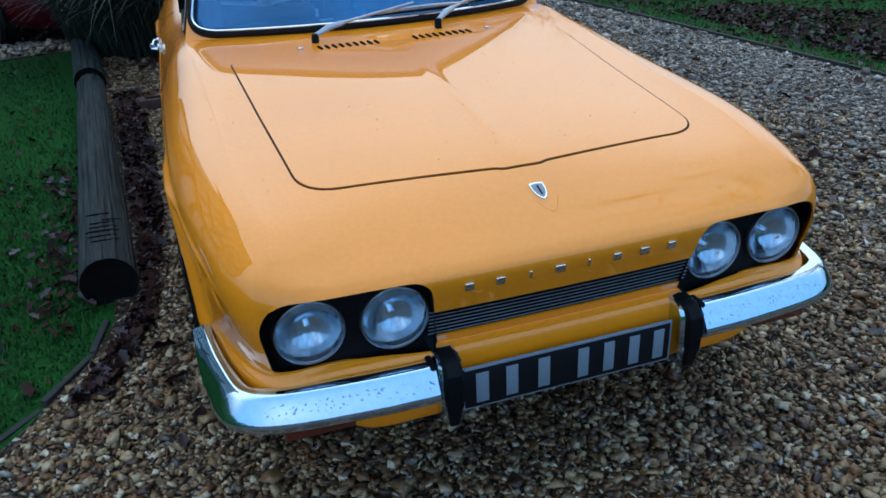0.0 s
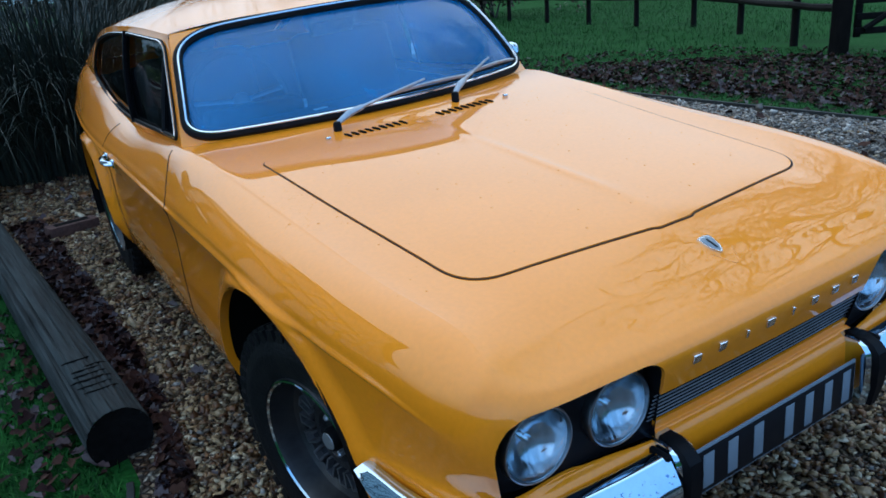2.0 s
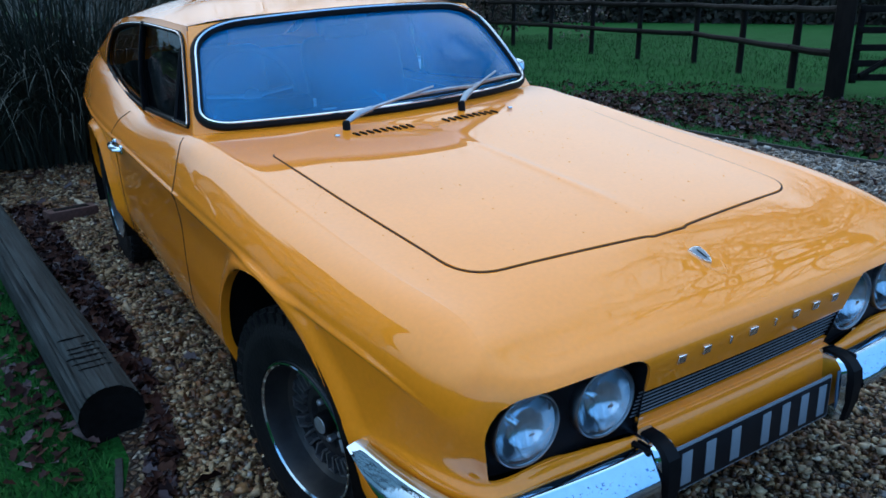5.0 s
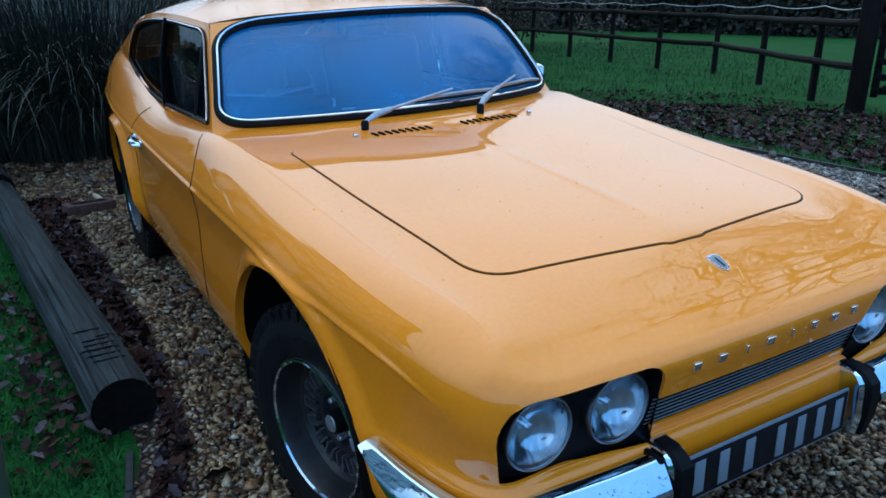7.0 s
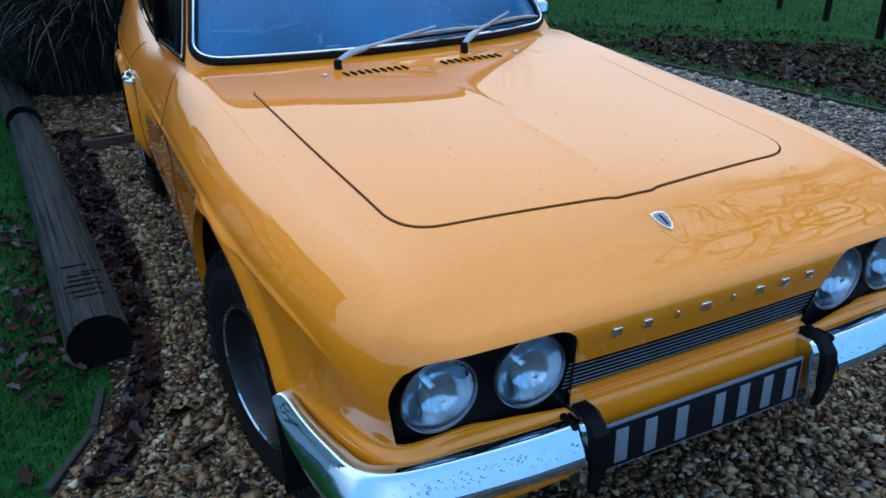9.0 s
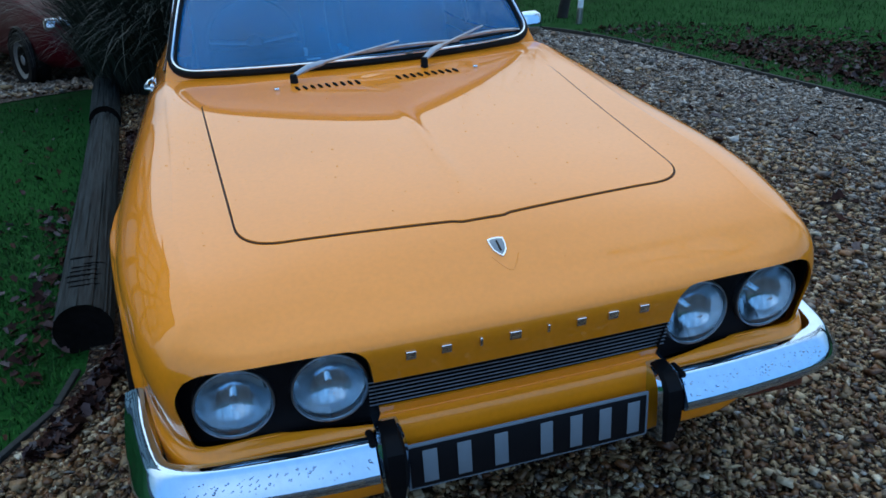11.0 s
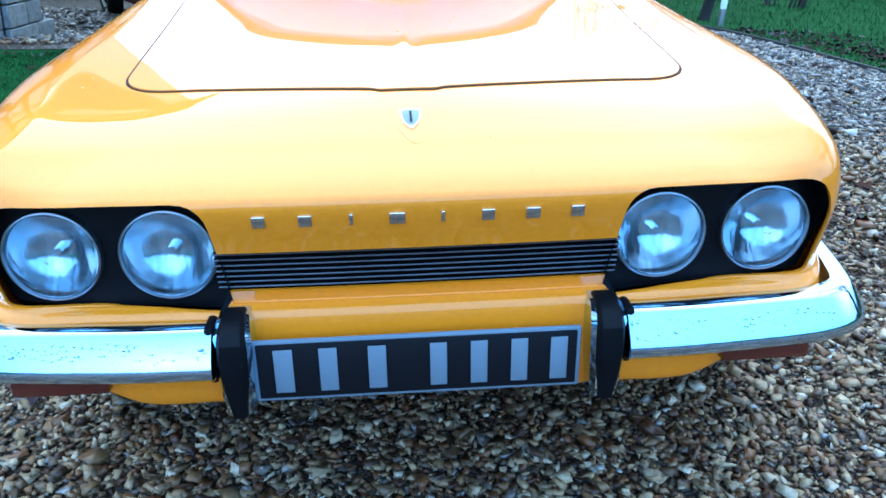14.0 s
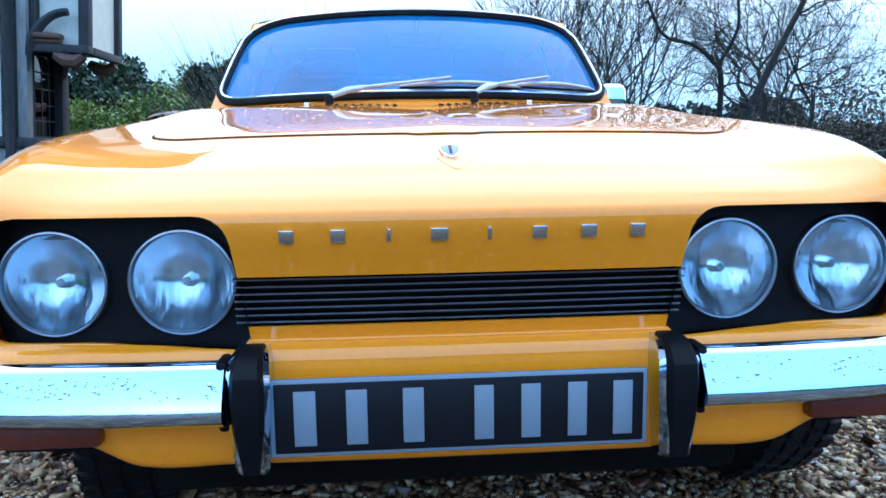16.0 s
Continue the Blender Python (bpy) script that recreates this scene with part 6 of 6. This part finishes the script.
for x in (-7.2, -5.85, -4.5, -3.15, -1.8):
    top = EAVE + (RIDGE - EAVE) * (1 - abs(x - MID) / 5.0) - .25
    part("gable_stud", boxed(x, -.05, (EAVE + top) / 2, .16, .07, top - EAVE), TIMBER, house, smooth=0)
for sx in (1, -1):
    bm = bmesh.new()
    ends_r = [[bm.verts.new((MID + sx * dx, y, z + dz)) for dx, z, dz in ((0, RIDGE, 0), (5.35, EAVE - .35, 0), (5.35, EAVE - .35, .14), (0, RIDGE, .14))] for y in (-.45, 1.6)]
    bm.faces.new(ends_r[0])
    bm.faces.new(ends_r[1][::-1])
    for j in range(4):
        bm.faces.new((ends_r[0][j], ends_r[1][j], ends_r[1][(j + 1) % 4], ends_r[0][(j + 1) % 4]))
    bmesh.ops.recalc_face_normals(bm, faces=bm.faces[:])
    part("roof", bm, TILE, house, "steep dark tiled gable roof", smooth=0)
part("wall", boxed(FAR / 2 - .2, .88, 2.9, -FAR - .3, .14, 4.6), RENDER_, house, smooth=0)
# the main range behind the porch
part("wall", boxed(-7.0, 5.3, 2.5, 6.2, 8.2, 5.2), RENDER_, house, "cream rendered main range", smooth=0)
bm = bmesh.new()
rid = [bm.verts.new(p) for p in ((-3.4, .9, 5.0), (-3.4, 9.8, 5.0), (-7.0, 9.8, 8.8), (-7.0, .9, 8.8), (-10.6, .9, 5.0), (-10.6, 9.8, 5.0))]
for q in ((0, 1, 2, 3), (3, 2, 5, 4), (0, 3, 4), (1, 5, 2), (0, 4, 5, 1)):
    bm.faces.new([rid[i] for i in q])
bmesh.ops.recalc_face_normals(bm, faces=bm.faces[:])
part("roof", bm, TILE, house, smooth=0)
part("chimney", boxed(-7.0, 4.0, 9.0, .9, .6, 2.0, .02), BRICK, house, "brick chimney stack")
pipe = [(-.075, -.13, .02), (-.075, -.13, 2.5), (-.02, -.24, 2.7), (-.02, -.24, 5.3)]
part("drainpipe", tube(bmesh.new(), pipe, .045, 10), TIMBER, house, "black drainpipe")

# ---- red hatchback by the house ----
RED = material("dark_red_paint", (0.085, 0.003, 0.008), rough=0.38, spec=0.2, coat=0.0, vary=0.1, bump=0.0)
GLASS_DARK = material("dark_glass", (0.012, 0.015, 0.018), rough=0.12, vary=0.1, bump=0.0, spec=0.35)
hatch = empty("hatchback", "dark red hatchback car parked on the gravel by the house", "car", Matrix.Translation(on(-2.24, 9.65)) @ pose(0, 0, 0, 0, 0, 28.5) @ Matrix.Diagonal((1.08, 1.08, .98, 1)))
# in its own axes the nose points to -y
HS = [(-1.62, .60, .40, .62), (-1.55, .74, .28, .74), (-1.25, .83, .24, .86), (-.85, .85, .22, .96), (-.55, .85, .22, 1.0), (.6, .85, .22, 1.02), (1.6, .85, .22, 1.02), (2.1, .83, .26, 1.0), (2.25, .76, .34, .94), (2.3, .68, .42, .86)]
bm, rings = bmesh.new(), []
for y in np.linspace(-1.62, 2.3, 56):
    hw, zb, zt = spline([(r[0], r[1:]) for r in HS], y)[0]
    ring = []
    for s in (-1, 1):
        pts = [(0, zb), (hw * .8, zb), (hw * .97, zb + .10), (hw, zb + (zt - zb) * .5), (hw * .97, zt - .12), (hw * .90, zt - .02), (hw * .6, zt + .03), (0, zt + .04)]
        ring += [bm.verts.new((s * x, y, z)) for x, z in (pts if s == -1 else pts[::-1][1:-1])]
    rings.append(ring)
for a, b in zip(rings, rings[1:]):
    for j in range(len(a)):
        bm.faces.new((a[j], a[(j + 1) % len(a)], b[(j + 1) % len(a)], b[j]))
bm.faces.new(rings[0])
bm.faces.new(rings[-1][::-1])
bmesh.ops.recalc_face_normals(bm, faces=bm.faces[:])
part("body", bm, RED, hatch, smooth=60)
HC = [(-.62, .70, 1.0, 1.01), (-.1, .68, 1.0, 1.34), (.35, .66, 1.0, 1.45), (1.2, .66, 1.0, 1.46), (1.8, .66, 1.0, 1.36), (2.2, .66, .98, 1.02)]
for name, mat, grow_, lo, hi in (("glasshouse", GLASS_DARK, 0.0, 0, 1), ("roof", RED, .012, .0, 1)):
    bm, rings = bmesh.new(), []
    for y in np.linspace(-.62, 2.2, 40):
        hw, zb, zt = spline([(r[0], r[1:]) for r in HC], y)[0]
        if name == "roof":
            zb = max(zb, zt - .07)
            if not -.02 < y < 1.9:
                continue
        ring = []
        for s in (-1, 1):
            k = .82 if name == "glasshouse" else .84
            pts = [(hw * 1.12 if name == "glasshouse" else hw * .93, zb), (hw * k + .03, zt - .04 + grow_), (hw * .6, zt + grow_), (0, zt + .015 + grow_)]
            ring += [bm.verts.new((s * x, y, z)) for x, z in (pts if s == -1 else pts[::-1][1:])]
        rings.append(ring)
    for a, b in zip(rings, rings[1:]):
        for j in range(len(a) - 1):
            bm.faces.new((a[j], a[j + 1], b[j + 1], b[j]))
    bmesh.ops.recalc_face_normals(bm, faces=bm.faces[:])
    part(name, bm, mat, hatch, smooth=60)
for s in (-1, 1):
    for a, b in (((.80, -.58, 1.0), (.60, .0, 1.36)), ((.79, .62, 1.0), (.62, .62, 1.44)), ((.79, 1.75, 1.0), (.58, 1.6, 1.40))):
        part("window_pillar", tube(bmesh.new(), [(s * a[0], a[1], a[2]), (s * b[0], b[1], b[2] - .03)], .026, 6), RED, hatch)
    part("headlamp", boxed(0, 0, 0, .34, .16, .15, .05, segs=3), MIRRORED, hatch, "clear swept headlamp", m=pose(s * .60, -1.47, .70, -25, 0, s * 22))
    part("wing_mirror", boxed(s * .95, -.42, 1.02, .18, .09, .12, .035, segs=3), RED, hatch)
    for y in (-.92, 1.53):
        w = part("wheel", lathe(bmesh.new(), [(.20, -.09), (.29, -.095), (.305, -.06), (.305, .06), (.29, .095), (.20, .09)], 40), RUBBER, hatch, m=Matrix.Translation((s * .77, y, .30)) @ Matrix(((0, 0, s, 0), (1, 0, 0, 0), (0, s, 0, 0), (0, 0, 0, 1))))
        part("rim", lathe(bmesh.new(), [(.205, .075), (.20, .088), (.17, .07), (.06, .06), (.05, .075), (0, .075)], 30), BRIGHT_GREY, w)
        part("arch", tube(bmesh.new(), [(s * .852, y + .345 * math.cos(a), .30 + .345 * math.sin(a)) for a in np.linspace(-.1, math.pi + .1, 20)], .02, 6), BLACK, hatch)
        part("arch_shade", lathe(bmesh.new(), [(0, 0), (.34, 0)], 30, Matrix.Translation((s * .8535, y, .30)) @ Matrix(((0, 0, s, 0), (1, 0, 0, 0), (0, s, 0, 0), (0, 0, 0, 1)))), UNDER, hatch)
        w.matrix_basis = Matrix.Translation((s * .785, y, .30)) @ Matrix(((0, 0, s, 0), (1, 0, 0, 0), (0, s, 0, 0), (0, 0, 0, 1)))
part("lower_grille", boxed(0, -1.60, .46, .9, .08, .12, .02), BLACK, hatch)

# ---- gravel, leaves and grass ----
STONES = palette("wet_gravel_stones", [(0.024, 0.010, 0.006), (0.095, 0.038, 0.013), (0.258, 0.138, 0.053), (0.052, 0.028, 0.015), (0.396, 0.267, 0.129), (0.036, 0.016, 0.009), (0.198, 0.082, 0.026), (0.447, 0.335, 0.185), (0.077, 0.040, 0.018), (0.344, 0.224, 0.103), (0.602, 0.507, 0.353)], rough=0.36, scale=90, spec=0.4)
STONES_GREY = palette("washed_gravel_stones", [(0.05, 0.042, 0.036), (0.14, 0.115, 0.09), (0.09, 0.06, 0.04), (0.24, 0.21, 0.17), (0.07, 0.06, 0.05), (0.20, 0.14, 0.085), (0.34, 0.31, 0.27), (0.12, 0.10, 0.085), (0.50, 0.47, 0.42)], rough=0.32, scale=90, spec=0.5)
LEAF = palette("dead_leaves", [(0.010, 0.004, 0.004), (0.020, 0.007, 0.006), (0.042, 0.015, 0.009), (0.030, 0.013, 0.011), (0.065, 0.028, 0.016), (0.060, 0.045, 0.050), (0.13, 0.105, 0.10)], rough=0.75, spec=0.12)
BLADE = palette("grass_blades", [(0.007, 0.024, 0.006), (0.011, 0.044, 0.008), (0.020, 0.076, 0.013), (0.036, 0.125, 0.020)], rough=0.8, spec=0.15)

ico = bmesh.new()
bmesh.ops.create_cube(ico, size=1.3)
bmesh.ops.triangulate(ico, faces=ico.faces[:])
ICO_V = np.array([v.co[:] for v in ico.verts])
ICO_F = np.array([[v.index for v in f.verts] for f in ico.faces])
ico.free()


def scatter(area, n):
    """n random places inside an outline."""
    a = np.array(area)
    lo, hi = a.min(axis=0), a.max(axis=0)
    out = np.zeros((0, 2))
    while len(out) < n:
        p = rng.uniform(lo, hi, (2 * n, 2))
        p = p[poly_sdf(area, p) < -.01]
        out = np.concatenate([out, p])
    return out[:n]


def stones(name, areas, kind_label, mat, share):
    vv, ff, base = [], [], 0
    for area, per_m2, size in areas:
        a = np.array(area)
        s = .5 * abs(np.dot(a[:, 0], np.roll(a[:, 1], 1)) - np.dot(a[:, 1], np.roll(a[:, 0], 1)))
        p = scatter(area, int(s * per_m2))
        p = p[poly_sdf(DRIVE, p) < -.01]
        p = p[rng.random(len(p)) < share(p[:, 0] + .25 * np.sin(p[:, 1] * 2.3), p[:, 1])]
        n = len(p)
        r = size * rng.lognormal(0, .33, n)
        shape = ICO_V[None] * rng.uniform(.5, 1.35, (n, 8, 1)) + rng.normal(0, .20, (n, 8, 3))
        shape = shape * rng.uniform(.55, 1.35, (n, 1, 3)) * [1.1, 1, .45]
        th = rng.uniform(0, 2 * math.pi, n)
        tilt = rng.normal(0, .45, n)
        c, s_ = np.cos(th), np.sin(th)
        x, y, z = shape[..., 0], shape[..., 1], shape[..., 2]
        z2 = z * np.cos(tilt)[:, None] + x * np.sin(tilt)[:, None]
        x2 = x * np.cos(tilt)[:, None] - z * np.sin(tilt)[:, None]
        shape = np.stack([x2 * c[:, None] - y * s_[:, None], x2 * s_[:, None] + y * c[:, None], z2], axis=-1) * r[:, None, None]
        h = gz(p[:, 0], p[:, 1]) + .008 + r * rng.uniform(.05, .75, n)
        vv.append((shape + np.concatenate([p, h[:, None]], axis=1)[:, None]).reshape(-1, 3))
        ff.append((ICO_F[None] + (base + np.arange(n) * 8)[:, None, None]).reshape(-1, 3))
        base += n * 8
    vv, ff = np.concatenate(vv), np.concatenate(ff)
    me = bpy.data.meshes.new(name)
    me.vertices.add(len(vv))
    me.vertices.foreach_set("co", vv.ravel().astype(np.float32))
    me.loops.add(3 * len(ff))
    me.loops.foreach_set("vertex_index", ff.ravel().astype(np.int32))
    me.polygons.add(len(ff))
    me.polygons.foreach_set("loop_start", np.arange(0, 3 * len(ff), 3, dtype=np.int32))
    me.update(calc_edges=True)
    return tagged(place(name, me, mat, smooth=0), kind_label, "gravel", kind="stuff")


NEAR_L = [(-1.35, .75), (-1.1, 1.2), (-.98, 1.5), (-1.1, 3.0), (-1.25, 4.4), (-.5, 4.4), (-.5, .75)]
NEAR_F = [(-1.9, -.1), (-1.35, .75), (-.6, 1.0), (.8, 1.0), (2.2, 1.0), (2.2, -.5), (-1.6, -.5)]
BACK_L = [(-1.45, 4.4), (-1.4, 6.3), (1.0, 6.3), (1.0, 4.4)]
RIGHT = [(.6, 1.0), (.6, 4.6), (3.9, 4.6), (4.3, 1.0), (4.5, -.6), (2.2, -.5), (2.2, 1.0)]
RIGHT_F = [(.6, 4.6), (.8, 9.8), (2.5, 9.8), (3.9, 4.6)]
FAR_L = [(-6.5, 6.3), (-1.6, 6.5), (-1.0, 11), (-6.5, 11)]
BEHIND = [(-1.6, -.5), (4.5, -.6), (4.7, -2.6), (-3.9, -2.2)]
BEDS = [(NEAR_L, 6800, .0097), (NEAR_F, 6400, .0094), (BACK_L, 2400, .013), (RIGHT, 2700, .0112), (RIGHT_F, 1600, .0142), (FAR_L, 450, .024), (BEHIND, 400, .016)]


def washed(x, y):
    """Share of the paler stones: mostly on the open drive beside and behind the car."""
    return .06 + .88 * np.maximum(smooth_step(1.5, 3.0, x) * smooth_step(-.6, 1.2, y), smooth_step(6.2, 7.2, y))


stones("gravel", BEDS, "loose wet buff and brown gravel stones", STONES, lambda x, y: 1 - washed(x, y))
stones("gravel", BEDS, "washed pale grey and buff gravel stones", STONES_GREY, washed)


def leaf_scatter(areas):
    cc, uu, ww = [], [], []
    for area, n, size in areas:
        p = scatter(area, n)
        th = rng.uniform(0, 2 * math.pi, n)
        s = size * rng.uniform(.5, 1.4, n)
        t1, t2 = rng.normal(0, .45, n), rng.normal(0, .35, n)
        u = np.stack([np.cos(th), np.sin(th), t1], axis=1) * (s * .55)[:, None]
        w = np.stack([-np.sin(th), np.cos(th), t2], axis=1) * (s * .9)[:, None]
        c = np.concatenate([p, (gz(p[:, 0], p[:, 1]) + .012 + rng.uniform(0, .022, n))[:, None]], axis=1)
        cc.append(c), uu.append(u), ww.append(w)
    c, u, w = np.concatenate(cc), np.concatenate(uu), np.concatenate(ww)
    # each leaf: two folded halves with a lobed outline
    n = len(c)
    up = np.array([0, 0, 1.0])
    k = rng.uniform(.05, .95, (n, 1)) * np.linalg.norm(u, axis=1, keepdims=True)
    ring = [c - w, c - u * .9 - w * .35 + up * k, c - u * .55 + w * .15 + up * k * .6, c - u * .8 + w * .45 + up * k, c + w, c + u * .8 + w * .45 + up * k, c + u * .55 + w * .15 + up * k * .6, c + u * .9 - w * .35 + up * k]
    vv = np.stack(ring, axis=1).reshape(-1, 3)
    base = (np.arange(n) * 8)[:, None]
    tri = np.concatenate([base + np.array(t) for t in ((0, 2, 1), (0, 4, 2), (2, 4, 3), (0, 7, 6), (0, 6, 4), (6, 5, 4))], axis=0)
    me = bpy.data.meshes.new("fallen_leaves")
    me.vertices.add(len(vv))
    me.vertices.foreach_set("co", vv.ravel().astype(np.float32))
    me.loops.add(3 * len(tri))
    me.loops.foreach_set("vertex_index", tri.ravel().astype(np.int32))
    me.polygons.add(len(tri))
    me.polygons.foreach_set("loop_start", np.arange(0, 3 * len(tri), 3, dtype=np.int32))
    me.update(calc_edges=True)
    tagged(place("fallen_leaves", me, LEAF, smooth=0), "damp brown and purple fallen oak leaves", "leaves", kind="stuff")


LAWN_L = [(-3.6, 5.9), (-1.75, 6.3), (-1.48, 4.6), (-1.24, 2.6), (-1.15, 1.25), (-1.38, .80), (-1.9, .25), (-2.8, -.7), (-4.6, -1.0), (-5.5, 5.9)]
STRIP = [(-1.22, 4.6), (-1.0, 1.55), (-1.08, 1.2), (-1.22, .86), (-1.10, .84), (-.95, 1.3), (-.91, 2.2), (-1.02, 4.6)]
VERGE = [(4.5, .6), (4.25, 2.2), (3.95, 4.2), (3.7, 5.8), (3.45, 7.6), (5.5, 9.5), (8.6, 7.5), (9.5, 3.0), (7, -1)]
LITTER = [(4.9, 1.8), (4.6, 4.2), (4.5, 6.3), (6.2, 7.6), (8.3, 5.6), (8.0, 2.0)]
leaf_scatter([(STRIP, 2900, .028), (LAWN_L, 520, .024), ([(-1.45, 3.2), (-1.12, 1.45), (-1.3, .9), (-1.9, .9), (-1.9, 3.2)], 80, .028), ([(-1.36, 3.2), (-1.16, 1.45), (-1.24, 1.3), (-1.40, 1.3), (-1.5, 3.2)], 150, .027), (LITTER, 5200, .038), (VERGE, 2500, .035), ([(-1.0, .3), (-.8, 4.5), (-1.1, 6.0), (.6, 6.0), (-.7, .3)], 160, .035), ([(1.0, -.4), (1.0, 5), (3.5, 5), (4.0, -.4)], 260, .035)])


def lawn(name, areas, label):
    rr, dd, ll, ww = [], [], [], []
    for area, n, h in areas:
        p = scatter(area, n)
        rr.append(np.concatenate([p, gz(p[:, 0], p[:, 1])[:, None]], axis=1))
        d = np.stack([rng.normal(0, .45, n), rng.normal(0, .45, n), np.ones(n)], axis=1)
        dd.append(d / np.linalg.norm(d, axis=1, keepdims=True))
        ll.append(h * rng.uniform(.5, 1.4, n))
        ww.append(np.full(n, .0035) * (1 + h * 8))
    tagged(ribbons(name, np.concatenate(rr), np.concatenate(dd), np.concatenate(ll), np.concatenate(ww), np.full(sum(map(len, rr)), .25), 2, BLADE), label, "grass", kind="stuff")


lawn("lawn_grass", [([(-2.4, 3.2), (-1.32, 3.2), (-1.12, 1.45), (-1.14, 1.2), (-1.4, .80), (-2.0, .2), (-2.4, .2)], 11000, .035), (LAWN_L, 42000, .037)], "short damp lawn grass")
lawn("verge_grass", [(VERGE, 24000, .058), ([(5, 9), (9, 7), (14, 5), (22, 20), (12, 22), (5, 20), (3, 9.5)], 28000, .11)], "rough grass beside the drive")


# ---- rain drops on the car ----
def drops(name, spots, parent, mat, label):
    """Small flattened beads on a surface: places with their normals and sizes."""
    ring = [(math.cos(a), math.sin(a)) for a in np.linspace(0, 2 * math.pi, 7)[:-1]]
    vv, ff = [], []
    for p, nn, r in spots:
        u = nn.orthogonal().normalized()
        w = nn.cross(u)
        k = len(vv)
        vv += [p + (u * c + w * s) * r - nn * r * .1 for c, s in ring] + [p + (u * c + w * s) * r * .62 + nn * r * .34 for c, s in ring] + [p + nn * r * .45]
        for j in range(6):
            i = (j + 1) % 6
            ff += [(k + j, k + i, k + 6 + i, k + 6 + j), (k + 6 + j, k + 6 + i, k + 12)]
    return tagged(mesh_part(name, vv, ff, mat, parent, label, smooth=80), kind="stuff")


rd = random.Random(12)
spots = []
while len(spots) < 1100:
    x, y = rd.uniform(-.74, .74), rd.uniform(.1, 1.42)
    if rd.random() > (.95 if (x < -.55 and y > .75) else .22 if y > 1.0 else .06):
        continue
    p, nn = top_at(x, y)
    lift = .0028 if poly_sdf(BONNET, [(x, y)])[0] < 0 else 0
    spots.append((p + Vector((0, 0, lift)), nn if nn.z > 0 else -nn, rd.lognormvariate(math.log(.0012), .35)))
for _ in range(60):
    x, y = rd.uniform(-.66, .60), rd.uniform(.35, 1.25)
    p, nn = top_at(x, y)
    lift = .0024 if poly_sdf(BONNET, [(x, y)])[0] < 0 else 0
    spots.append((p + Vector((0, 0, lift)), nn if nn.z > 0 else -nn, rd.uniform(.0022, .0046)))
drops("rain_water", spots, body, PAINT, "beads of rain water")
spots = []
for s in (-1, 1):
    for _ in range(90):
        x = rd.uniform(.33, .70)
        z = rd.uniform(.440, .488)
        yb = float(np.interp(x, [b[0] for b in BUMP], [b[1] for b in BUMP])) - .013 + (z - .44) * .10
        spots.append((Vector((s * x, yb, z)), Vector((0, -1, .25)).normalized(), rd.lognormvariate(math.log(.0014), .4)))
drops("rain_water", spots, body, CHROME, "beads of rain water")
